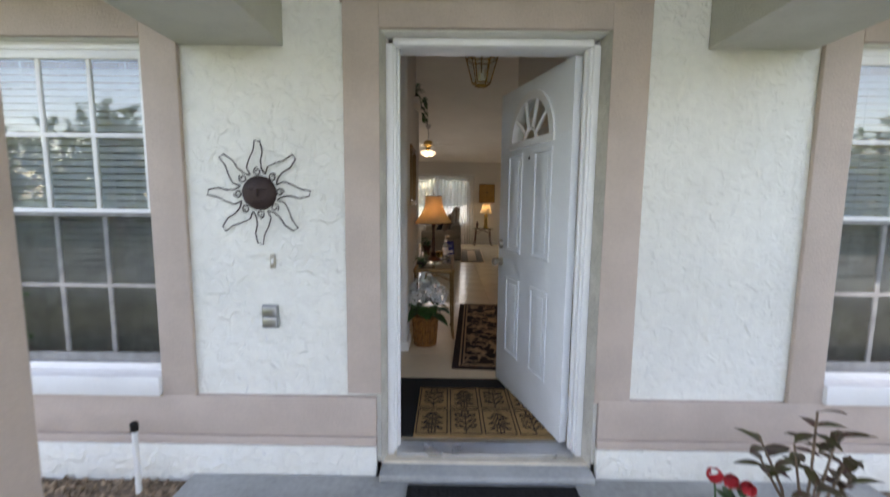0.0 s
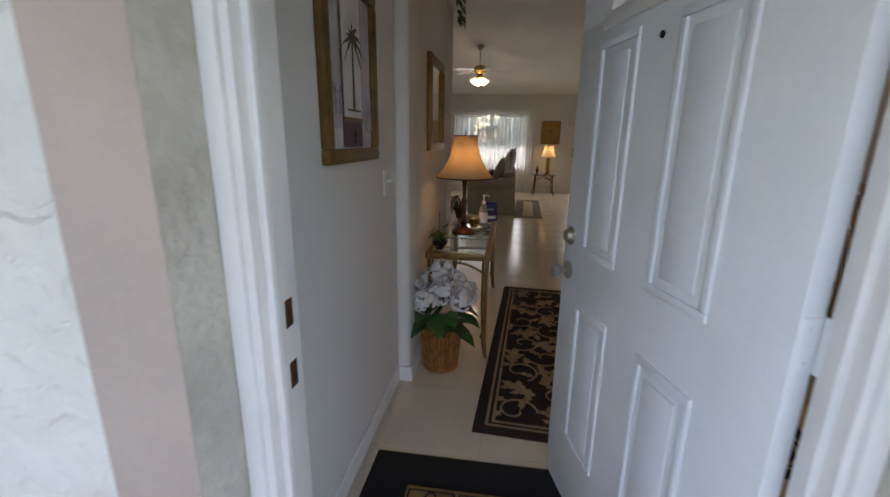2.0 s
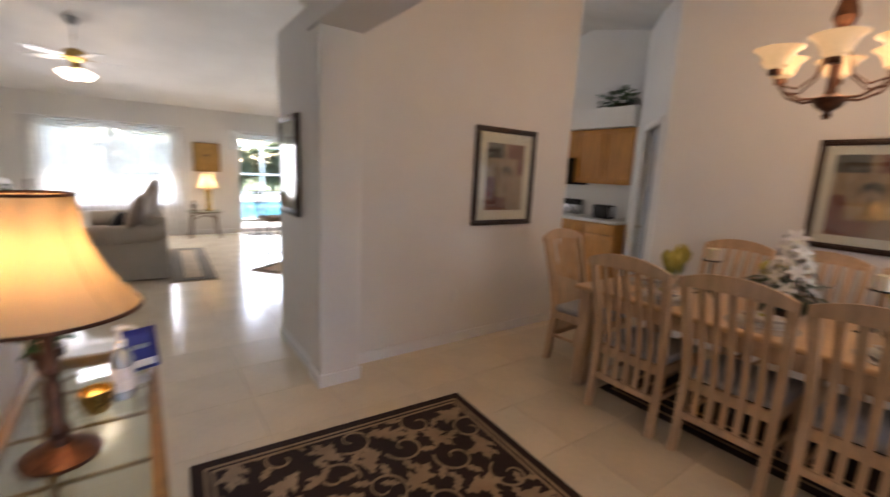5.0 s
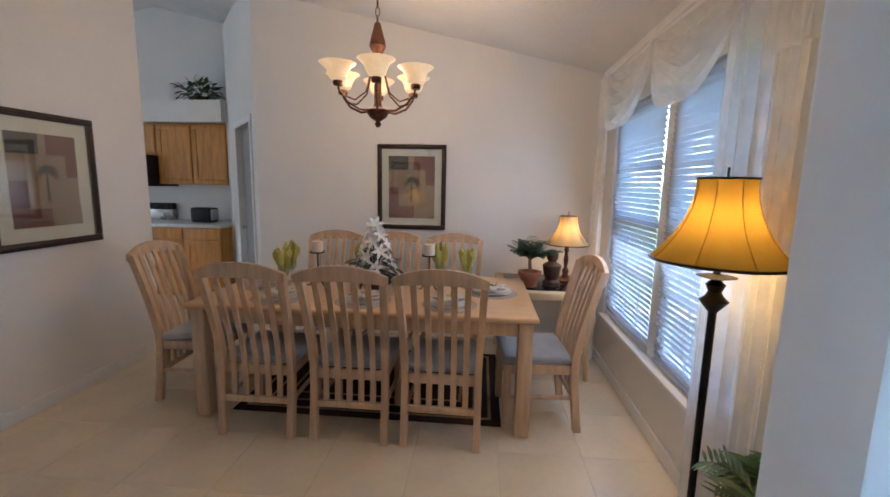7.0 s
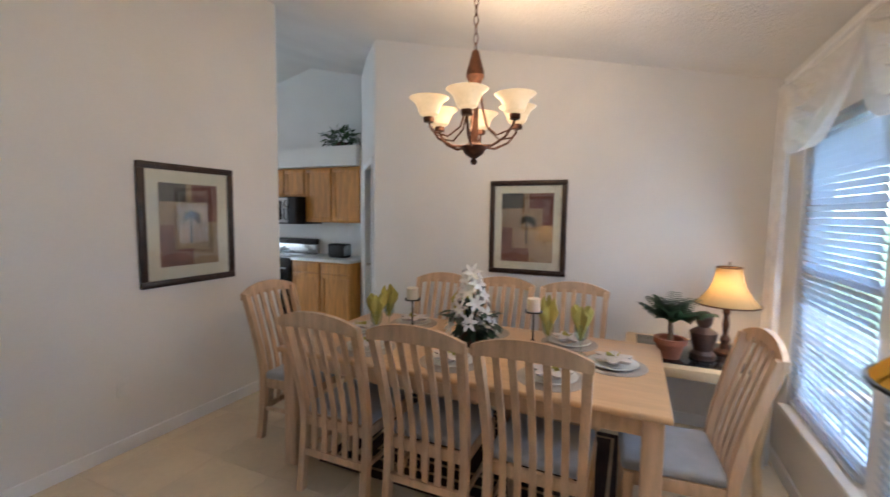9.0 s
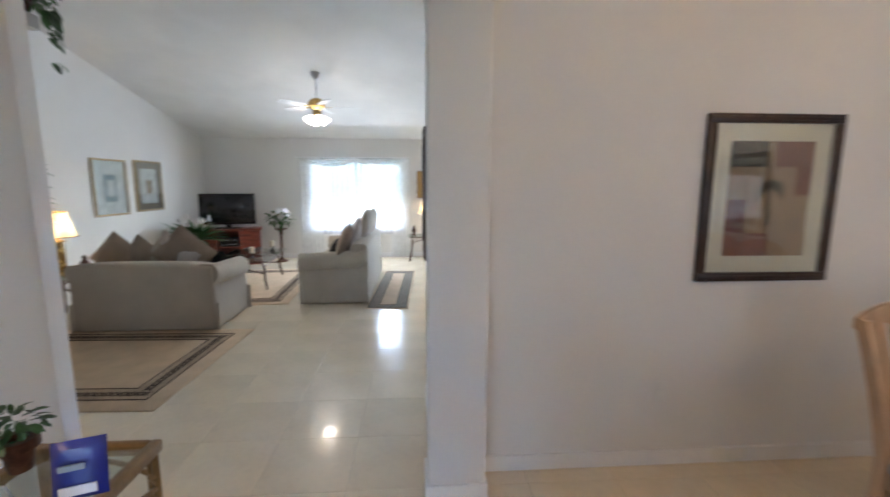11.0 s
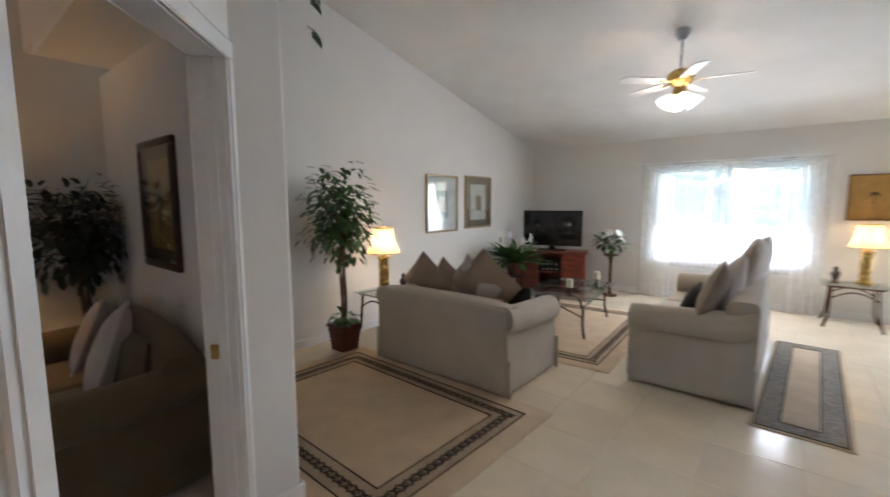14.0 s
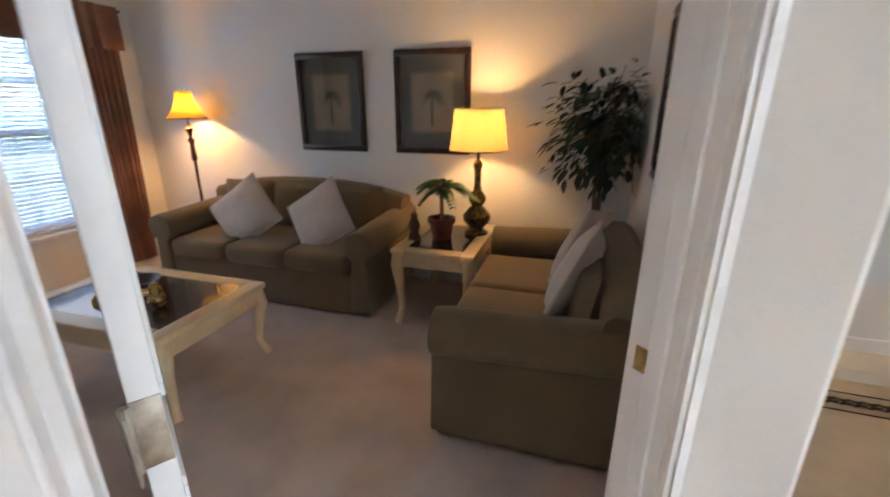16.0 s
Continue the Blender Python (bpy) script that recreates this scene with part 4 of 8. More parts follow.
def window(name, label, x0, x1, z0, z1, y, blinds_y=None, tilt=35, front=-1):
    """A single-hung window: two sashes of three by two panes; blinds behind it."""
    win = tagged(thing(name, label, "window", ((x0 + x1) / 2, y, z0)), kind="structure")
    w, h = x1 - x0, z1 - z0
    bm = bmesh.new()
    for a, b, c, d in ((-w / 2, w / 2, 0, 0.035), (-w / 2, w / 2, h - 0.035, h), (-w / 2, -w / 2 + 0.035, 0.035, h - 0.035), (w / 2 - 0.035, w / 2, 0.035, h - 0.035)):
        box(bm, a, b, -0.035, 0.035, c, d, 0.004)
    part("window_frame", bm, M_TRIM, win)
    mid = h * 0.5
    for nm, lo, hi, yy in (("lower_sash", 0.035, mid + 0.02, 0.012), ("upper_sash", mid - 0.02, h - 0.035, -0.014)):
        bm = bmesh.new()
        a0, a1 = -w / 2 + 0.035, w / 2 - 0.035
        for a, b, c, d in ((a0, a1, lo, lo + 0.04), (a0, a1, hi - 0.04, hi), (a0, a0 + 0.03, lo + 0.04, hi - 0.04), (a1 - 0.03, a1, lo + 0.04, hi - 0.04)):
            box(bm, a, b, yy - 0.012, yy + 0.012, c, d, 0.003)
        sash = part(nm, bm, M_TRIM, win)
        for k in (1, 2):
            xx = a0 + 0.03 + (a1 - a0 - 0.06) * k / 3
            part("muntin", B(xx - 0.011, xx + 0.011, yy - 0.008, yy + 0.008, lo + 0.04, hi - 0.04, 0.003), M_TRIM, sash)
        zz = (lo + hi) / 2
        part("muntin", B(a0 + 0.03, a1 - 0.03, yy - 0.0085, yy + 0.0085, zz - 0.011, zz + 0.011, 0.003), M_TRIM, sash)
        g = part("pane", B(a0 + 0.03, a1 - 0.03, yy - 0.002, yy + 0.002, lo + 0.04, hi - 0.04), M_GLASS, sash)
        g.visible_shadow = False
    sc = part("insect_screen", B(-w / 2 + 0.036, w / 2 - 0.036, -0.033, -0.031, 0.036, mid), M_SCREEN, win, "fine dark insect screen")
    if blinds_y is not None:
        bl = thing("window_blind", "white slatted horizontal blind hanging in the window", "blind", ((x0 + x1) / 2, blinds_y, z0), group="front window blinds")
        part("headrail", B(-w / 2 + 0.02, w / 2 - 0.02, -0.02, 0.02, h - 0.06, h - 0.02, 0.004), M_BLIND, bl)
        part("bottom_rail", B(-w / 2 + 0.02, w / 2 - 0.02, -0.014, 0.014, 0.02, 0.035, 0.004), M_BLIND, bl)
        key = round(w, 3)
        n = int((h - 0.12) / 0.034)
        for i in range(n):
            if key not in slat_mesh:
                bm = bmesh.new()
                box(bm, -w / 2 + 0.004, w / 2 - 0.004, -0.0165, 0.0165, -0.001, 0.001)
                s = part("slat", bm, M_BLIND, bl, smooth=False)
                slat_mesh[key] = s.data
            else:
                s = new("slat", slat_mesh[key])
                s.parent = bl
            s.location = (0, 0, 0.055 + i * 0.034)
            s.rotation_euler = (radians(tilt + 3 * math.sin(i * 1.7)), 0, 0)
        for xx in (-w * 0.3, w * 0.3):
            part("ladder_cord", B(xx - 0.002, xx + 0.002, -0.017, -0.016, 0.03, h - 0.05), M_BLIND, bl)
    return win


for nm, (a, b) in (("window_1", (-2.47, -1.61)), ("window_2", (-3.42, -2.56)), ("window_3", (1.64, 2.50)), ("window_4", (2.60, 3.46))):
    window(nm, "white single-hung window with divided panes", a, b, SILL + 0.005, HEAD, -0.075, -0.022, 64)
structure("window_mullions", box(box(bmesh.new(), -2.56, -2.47, -0.11, -0.03, SILL, HEAD, 0.004), 2.50, 2.60, -0.11, -0.03, SILL, HEAD, 0.004), M_TRIM, "white mullions between paired windows", "mullion")
structure("window_stools", box(box(bmesh.new(), -3.44, -1.59, -0.05, 0.035, SILL - 0.025, SILL + 0.004, 0.006), 1.62, 3.48, -0.05, 0.035, SILL - 0.025, SILL + 0.004, 0.006), M_TRIM, "white inner window sills", "sill")

# back window (two lights) and patio door
bw = tagged(thing("window_5", "wide white back window looking on the pool cage", "window", (0, 10.78, 0)), kind="structure")
bm = bmesh.new()
x0, x1, z0, z1 = BW
for a, b, c, d in ((x0, x1, z0, z0 + 0.05), (x0, x1, z1 - 0.05, z1), (x0, x0 + 0.05, z0 + 0.05, z1 - 0.05), (x1 - 0.05, x1, z0 + 0.05, z1 - 0.05), ((x0 + x1) / 2 - 0.05, (x0 + x1) / 2 + 0.05, z0 + 0.05, z1 - 0.05), (x0 + 0.05, x1 - 0.05, 1.24, 1.28)):
    box(bm, a, b, -0.035, 0.035, c, d, 0.004)
part("window_frame", bm, M_TRIM, bw)
part("window_sill", B(x0 - 0.02, x1 + 0.02, -0.11, -0.03, z0 - 0.025, z0 + 0.004, 0.005), M_TRIM, bw)
g = part("pane", B(x0 + 0.05, x1 - 0.05, -0.003, 0.003, z0 + 0.05, z1 - 0.05), M_GLASS, bw)
g.visible_shadow = False
sd = tagged(thing("door_patio", "white framed sliding glass patio door", "sliding door", (0, 10.78, 0)), kind="structure")
x0, x1, z0, z1 = SL
for k, (a, b, yy) in enumerate(((x0, (x0 + x1) / 2 + 0.03, 0.0), ((x0 + x1) / 2 - 0.03, x1, 0.035))):
    bm = bmesh.new()
    for p0, p1, c, d in ((a, b, z0, z0 + 0.08), (a, b, z1 - 0.07, z1), (a, a + 0.06, z0 + 0.08, z1 - 0.07), (b - 0.06, b, z0 + 0.08, z1 - 0.07)):
        box(bm, p0, p1, yy - 0.016, yy + 0.016, c, d, 0.004)
    pn = part("sliding_panel", bm, M_TRIM, sd)
    g = part("pane", B(a + 0.06, b - 0.06, yy - 0.003, yy + 0.003, z0 + 0.08, z1 - 0.07), M_GLASS, pn)
    g.visible_shadow = False
part("handle", T([(x0 + 0.03, -0.016, 0.95), (x0 + 0.03, -0.05, 0.97), (x0 + 0.03, -0.05, 1.13), (x0 + 0.03, -0.016, 1.15)], 0.008, 8), M_BLACK, sd, "black pull handle")

# den door, swung back
M_HINGE = mat("hinge_steel", (0.52, 0.48, 0.42), 0.5, 0.9, var=0.12, scale=30, bump=0.1)
HS = 1
den = thing("den_door", "white panelled den door standing open", "door", (HINGE.x + U.x * 0.055 - N.x * 0.02, HINGE.y + U.y * 0.055 - N.y * 0.02, 0.012), -124.5)
part("slab", B(0.004, 0.90, -0.0175, 0.0175, 0, 2.025, 0.003), M_DOOR, den)
for x0, x1 in ((0.1, 0.4), (0.5, 0.8)):
    for z0, z1 in ((0.2, 0.85), (1.0, 1.85)):
        for yy in (-0.0175, 0.0175):
            bm = bmesh.new()
            for a, b, c, d in ((x0, x1, z0, z0 + 0.02), (x0, x1, z1 - 0.02, z1), (x0, x0 + 0.02, z0 + 0.02, z1 - 0.02), (x1 - 0.02, x1, z0 + 0.02, z1 - 0.02)):
                box(bm, a, b, yy - 0.006, yy + 0.006, c, d, 0.003)
            part("panel", bm, M_DOOR, den)
for z in (0.25, 1.015, 1.78):
    bm = B(0.001, 0.0055, -0.0165, 0.0165, z - 0.05, z + 0.05, 0.001)
    tube(bm, [(-0.001, HS * 0.0225, z - 0.048), (-0.001, HS * 0.0225, z + 0.048)], 0.0065, 8)
    box(bm, -0.030, -0.001, HS * 0.0225 - 0.0015, HS * 0.0225 + 0.0015, z - 0.05, z + 0.05, 0.001)
    for q in (-0.028, 0.0, 0.028):
        tube(bm, [(0.002, 0.006 * (1 if q else -1), z + q), (-0.0002, 0.006 * (1 if q else -1), z + q)], 0.004, 6)
    part("hinge", bm, M_HINGE, den, "brushed metal hinge")
for s in (1, -1):
    bm = L([(0, 0), (0.03, 0), (0.028, 0.006), (0.011, 0.01), (0.011, 0.03), (0.022, 0.036), (0.026, 0.05), (0.014, 0.062), (0, 0.064)], 16)
    bmesh.ops.transform(bm, matrix=Matrix.Translation((0.84, 0.0175 * s, 0.9)) @ Matrix.Rotation(radians(-90 * s), 4, "X"), verts=bm.verts)
    part("knob", bm, M_BRASS, den, "brass knob")
# pantry door, closed, in the angled kitchen wall; its grey stands for recess shade
pd = thing("pantry_door", "plain pantry door with a small knob, its recess shade coloured in as grey", "door", (3.95, 3.17, 0.01), 39.7)
part("slab", B(0.25, 1.02, -0.09, -0.055, 0, 2.03, 0.003), M_DOOR_SHADED, pd)
bm = bmesh.new()
for a, b, c, d in ((0.17, 0.24, 0, 2.03), (1.03, 1.10, 0, 2.03), (0.17, 1.10, 2.03, 2.10)):
    box(bm, a, b, 0.0, 0.016, c, d, 0.005)
part("casing", bm, M_TRIM, pd)
bm = L([(0, 0), (0.028, 0), (0.011, 0.01), (0.011, 0.03), (0.026, 0.045), (0.012, 0.06), (0, 0.06)], 14)
bmesh.ops.transform(bm, matrix=Matrix.Translation((0.94, -0.055, 0.92)) @ Matrix.Rotation(radians(-90), 4, "X"), verts=bm.verts)
part("knob", bm, M_NICKEL, pd, "nickel knob")
# living room side door in the west wall
ld = tagged(thing("door_west_frame", "white cased door in the living room wall", "door frame"), kind="structure")
bm = bmesh.new()
for a, b, c, d in ((5.555, 5.62, 0, 2.04), (4.70, 4.765, 0, 2.04), (4.70, 5.62, 2.04, 2.105)):
    box(bm, -3.6, -3.582, a, b, c, d, 0.005)
part("casing", bm, M_TRIM, ld)
part("slab", B(-3.6, -3.588, 4.767, 5.553, 0.005, 2.038, 0.003), M_DOOR, ld)
for z in (0.25, 1.03, 1.8):
    part("hinge", B(-3.59, -3.578, 5.545, 5.565, z - 0.045, z + 0.045, 0.002), M_NICKEL, ld)


# ---- porch things ----
rng = random.Random(11)
sunw = thing("sun_wall_ornament", "dark bronze metal sun face with wire rays on the stucco", "wall ornament", (-1.10, -0.152, 1.345))
bm = L([(0, 0.035), (0.03, 0.034), (0.06, 0.027), (0.078, 0.012), (0.082, 0), (0, 0)], 28)
bmesh.ops.transform(bm, matrix=Matrix.Rotation(radians(90), 4, "X"), verts=bm.verts)
for sx in (-1, 1):
    box(bm, sx * 0.032 - 0.016, sx * 0.032 + 0.016, -0.041, -0.024, 0.012, 0.02, 0.004)
box(bm, -0.009, 0.009, -0.05, -0.03, -0.018, 0.02, 0.005)
box(bm, -0.024, 0.024, -0.041, -0.028, -0.044, -0.036, 0.004)
part("face", bm, M_SUNFACE, sunw)
for k in range(8):
    a = radians(92 + 45 * k)
    ca, sa = math.cos(a), math.sin(a)
    def ray(u, v, ca=ca, sa=sa):
        return (ca * u - sa * v, -0.008, sa * u + ca * v)
    part("ray", T([ray(0.085, 0.035), ray(0.12, 0.05), ray(0.16, 0.035), ray(0.20, 0.012), ray(0.245, 0.004), ray(0.238, -0.022), ray(0.19, -0.03), ray(0.15, -0.018), ray(0.115, -0.02), ray(0.088, -0.032)], 0.0032, 6), M_SUNFACE, sunw)
    part("scroll", T([ray(0.10 + 0.02 * math.cos(t) * (1 - t / 12), 0.045 * 0 + 0.02 * math.sin(t) * (1 - t / 12)) for t in [0.5 * i for i in range(16)]], 0.003, 6), M_SUNFACE, sunw)
part("mounting_plate", B(-0.04, 0.04, -0.004, 0.0, -0.16, -0.08, 0.001), M_STUCCO, sunw)
bell = thing("doorbell", "small ivory doorbell button on the wall", "doorbell", (-1.046, -0.151, 1.02))
part("plate", B(-0.012, 0.012, -0.014, 0, -0.034, 0.034, 0.004), M_NICKEL, bell)
part("button", B(-0.006, 0.006, -0.018, -0.013, -0.012, 0.012, 0.002), M_WHITEPL, bell)
ob_ = thing("outdoor_outlet", "grey weatherproof outlet cover on the stucco", "outlet", (-1.065, -0.151, 0.748))
part("cover", B(-0.04, 0.04, -0.018, 0, -0.058, 0.058, 0.005), M_GREYPL, ob_)
part("flap", B(-0.033, 0.033, -0.027, -0.017, 0.004, 0.05, 0.004), M_STEEL, ob_)
part("flap", B(-0.033, 0.033, -0.027, -0.017, -0.05, -0.004, 0.004), M_STEEL, ob_)
riser = thing("sprinkler_riser", "white plastic sprinkler pipe with a black head", "sprinkler", (-1.67, -0.30, -0.102))
part("pipe", T([(0, 0, 0), (0, 0, 0.33)], 0.013, 12), M_WHITEPL, riser)
part("head", L([(0.014, 0.325), (0.018, 0.33), (0.018, 0.365), (0.01, 0.373), (0, 0.375)], 12), M_BLACK, riser, "black sprinkler head")
m1 = thing("doormat", "black rubber doormat with pierced scrolls", "doormat", (0.02, -0.50, -0.056))
bm = B(-0.40, 0.40, -0.28, 0.22, 0, 0.008, 0.003)
for i in range(17):
    for j in range(10):
        c = (-0.37 + 0.046 * i, -0.25 + 0.049 * j, 0.009)
        tube(bm, arc(c, 0.016, 0, 320, 8, "xy"), 0.005, 4)
part("mat", bm, M_MATBLACK, m1)
part("rim", T([(-0.4, -0.28, 0.009), (0.4, -0.28, 0.009), (0.4, 0.22, 0.009), (-0.4, 0.22, 0.009)], 0.008, 6, True), M_MATBLACK, m1)
# gravel in the bed
bm = bmesh.new()
for _ in range(1500):
    x, y = rng.uniform(-3.2, -1.49), rng.uniform(-1.0, -0.2)
    s = rng.uniform(0.010, 0.024)
    bmesh.ops.create_icosphere(bm, subdivisions=1, radius=s, matrix=Matrix.Translation((x, y, -0.10 + s * 0.3)) @ Euler((rng.random() * 3, rng.random() * 3, 0)).to_matrix().to_4x4() @ Matrix.Diagonal((1, 0.8, 0.55, 1)))
M_PEBBLE = mat("pebbles", (0.42, 0.29, 0.19), 0.85, var=0.35, scale=22, fine=90, bump=0.2)
tagged(link("gravel", bm, M_PEBBLE), "loose brown river gravel by the wall", "gravel", kind="stuff")
# croton and red flowers by the step
cr = thing("croton_shrub", "dark red and green croton shrub in the bed", "shrub", (1.24, -0.56, -0.056))
bm = bmesh.new()
stems = []
for k in range(8):
    a, ln = rng.uniform(0, math.tau), rng.uniform(0.3, 0.62)
    tip = Vector((0.16 * math.cos(a), 0.12 * math.sin(a), ln))
    tube(bm, [(0.02 * math.cos(a), 0.02 * math.sin(a), 0), tip * 0.5 + Vector((0.02, 0, 0)), tip], [0.007, 0.006, 0.004], 6)
    stems.append(tip)
part("stem", bm, M_BARK, cr)
for tip in stems:
    bm = bmesh.new()
    for _ in range(6):
        a = rng.uniform(0, math.tau)
        leaf_strip(bm, tip * rng.uniform(0.75, 1.0), (math.cos(a), math.sin(a), rng.uniform(0.0, 0.9)), (0, 0, 1), rng.uniform(0.07, 0.12), 0.042, bend=0.3)
    part("leaves", bm, M_CROTON, cr)
rf = thing("red_flower_plant", "small plant with bright red flower heads", "flower", (0.99, -0.58, -0.056))
bm = bmesh.new()
for k in range(4):
    tube(bm, [(0, 0, 0), (0.05 * k - 0.08, 0.03, 0.14), (0.07 * k - 0.1, 0.02, 0.27 - 0.03 * k)], 0.004, 5)
for _ in range(16):
    a = rng.uniform(0, math.tau)
    leaf_strip(bm, (0.05 * math.cos(a), 0.04 * math.sin(a), rng.uniform(0.05, 0.2)), (math.cos(a), math.sin(a), 0.3), (0, 0, 1), 0.08, 0.04)
part("foliage", bm, M_LEAF, rf)
for k in range(3):
    bm = bmesh.new()
    for _ in range(16):
        v = Vector((rng.gauss(0, 1), rng.gauss(0, 1), rng.gauss(0, 1))).normalized()
        floret(bm, Vector((0.07 * k - 0.1, 0.02, 0.28 - 0.03 * k)) + v * 0.022, v, 0.02, 5)
    part("blossom", bm, M_RED, rf, "bright red blossom")
hp = thing("potted_porch_plant", "thin green plant beside the porch post", "plant", (-1.62, -0.98, -0.10))
bm = bmesh.new()
for k in range(12):
    a = rng.uniform(-1.2, 1.4)
    frond(bm, (0, 0, 0.98 + 0.02 * k), (math.cos(a), math.sin(a), rng.uniform(0.1, 0.7)), rng.uniform(0.10, 0.19), rng, 6, 0.02)
tube(bm, [(0, 0, 0), (0, 0, 1.22)], 0.012, 6)
part("fronds", bm, M_LEAF, hp)

# ---- foyer ----
fm = solid("floor_mat_black", B(-0.56, 0.44, 0.06, 0.85, 0, 0.006, 0.003), M_MATBLACK, "plain black entrance mat on the tiles", "mat")
cm = thing("coir_mat", "tan coir doormat with dark leaf panels", "doormat", (0.0, 0.36, 0.006))
part("mat", B(-0.385, 0.40, -0.31, 0.305, 0, 0.012, 0.004), M_COIR, cm)
for i in range(4):
    for j in range(2):
        cx, cy = -0.285 + 0.197 * i, -0.152 + 0.30 * j
        bm = bmesh.new()
        z = 0.0135
        tube(bm, [(cx - 0.088, cy - 0.135, z), (cx + 0.088, cy - 0.135, z), (cx + 0.088, cy + 0.135, z), (cx - 0.088, cy + 0.135, z)], 0.0042, 4, True)
        tube(bm, [(cx, cy - 0.13, z), (cx, cy + 0.1, z)], 0.004, 4)
        flip = 1 if (i + j) % 2 else -1
        for q in (-0.09, -0.03, 0.03):
            for s in (-1, 1):
                tube(bm, [(cx + s * (0.005 + 0.058 * u), cy + flip * (q + 0.05 * u) + s * 0 + 0.014 * math.sin(math.tau * u), z) for u in [k / 6 for k in range(7)]], 0.0042, 4)
                tube(bm, [(cx + s * (0.005 + 0.058 * u), cy + flip * (q + 0.05 * u + 0.026 * math.sin(math.pi * u)), z) for u in [k / 6 for k in range(7)]], 0.0042, 4)
        tube(bm, [(cx + 0.022 * math.cos(t), cy + flip * 0.1 + 0.03 * math.sin(t), z) for t in [math.tau * k / 10 for k in range(10)]], 0.0042, 4, True)
        part("leaf_panel", bm, M_RUGDARK, cm)

# entry rug with scrolling leaves
RW, RL = 1.54, 2.09
rug = thing("entry_rug", "dark brown rug with tan scrolling leaves, lying on the tiles", "rug", (0.665, 2.034, 0.0), -3.4)
part("rug_body", B(-RW / 2, RW / 2, -RL / 2, RL / 2, 0, 0.009, 0.003), M_RUGDARK, rug)
bm = bmesh.new()
for o in (0.055, 0.085):
    a, b = RW / 2 - o, RL / 2 - o
    for x0, x1, y0, y1 in ((-a, a, b - 0.014, b), (-a, a, -b, -b + 0.014), (-a, -a + 0.014, -b, b), (a - 0.014, a, -b, b)):
        box(bm, x0, x1, y0, y1, 0.007, 0.0105)
part("border", bm, M_RUGTAN, rug)
rr = random.Random(5)


def acanthus(bm, x, y, a, s):
    d = (math.cos(a), math.sin(a), 0)
    leaf_strip(bm, (x, y, 0.0105), d, (0, 0, 1), s, s * 0.42, 5, 0.0)
    for t, b in ((0.2, 0.8), (0.35, -0.75), (0.5, 0.7)):
        leaf_strip(bm, (x + d[0] * s * t, y + d[1] * s * t, 0.0105), (math.cos(a + b), math.sin(a + b), 0), (0, 0, 1), s * 0.48, s * 0.2, 3, 0.0)


for i in range(7):
    for j in range(10):
        bm = bmesh.new()
        x = -RW / 2 + 0.185 + 0.195 * i + rr.uniform(-0.03, 0.03)
        y = -RL / 2 + 0.185 + 0.191 * j + rr.uniform(-0.03, 0.03)
        a = (i * 1.9 + j * 2.6) % math.tau
        if (i + j) % 2:
            acanthus(bm, x - 0.1 * math.cos(a), y - 0.1 * math.sin(a), a, 0.22)
            c = (x + 0.1 * math.cos(a + 2.4), y + 0.1 * math.sin(a + 2.4))
            leaf_strip(bm, (*c, 0.0105), (math.cos(a + 2), math.sin(a + 2), 0), (0, 0, 1), 0.1, 0.05, 3, 0)
        else:
            pts = []
            for k in range(22):
                t = k / 21
                r = 0.115 * (1 - 0.8 * t)
                pts.append((x + r * math.cos(a + 6.5 * t), y + r * math.sin(a + 6.5 * t), 0.0095))
            tube(bm, pts, [0.009 - 0.003 * k / 21 for k in range(22)], 4)
            for k in (3, 7, 11):
                p = pts[k]
                leaf_strip(bm, (p[0], p[1], 0.0105), (math.cos(a + 6.5 * k / 21 + 0.6), math.sin(a + 6.5 * k / 21 + 0.6), 0), (0, 0, 1), 0.10, 0.055, 3, 0)
        for v in bm.verts:
            v.co.x = max(-RW / 2 + 0.1, min(RW / 2 - 0.1, v.co.x))
            v.co.y = max(-RL / 2 + 0.1, min(RL / 2 - 0.1, v.co.y))
            v.co.z = min(v.co.z, 0.0125)
        part("scroll_motif", bm, M_RUGTAN, rug, smooth=False)

# console table
TX0, TX1, TY0, TY1, TZ = -0.525, -0.135, 1.72, 3.06, 0.68
con = thing("console_table", "gilt bronze console table with a glass top and bowed legs", "console table", (0, 0, 0))
bm = bmesh.new()
for a, b, c, d in ((TX0, TX0 + 0.035, TY0, TY1), (TX1 - 0.035, TX1, TY0, TY1), (TX0 + 0.035, TX1 - 0.035, TY0, TY0 + 0.035), (TX0 + 0.035, TX1 - 0.035, TY1 - 0.035, TY1)):
    box(bm, a, b, c, d, TZ - 0.04, TZ, 0.008)
part("top_frame", bm, M_GOLDWOOD, con)
part("glass_top", B(TX0 + 0.03, TX1 - 0.03, TY0 + 0.03, TY1 - 0.03, TZ - 0.016, TZ - 0.007, 0.001), M_TGLASS, con, "clear glass top").visible_shadow = False
for k in range(1, 5):
    y = TY0 + (TY1 - TY0) * k / 5
    part("cross_bar", T([(TX0 + 0.03, y, TZ - 0.03), (TX1 - 0.03, y, TZ - 0.03)], 0.006, 8), M_GOLDWOOD, con)
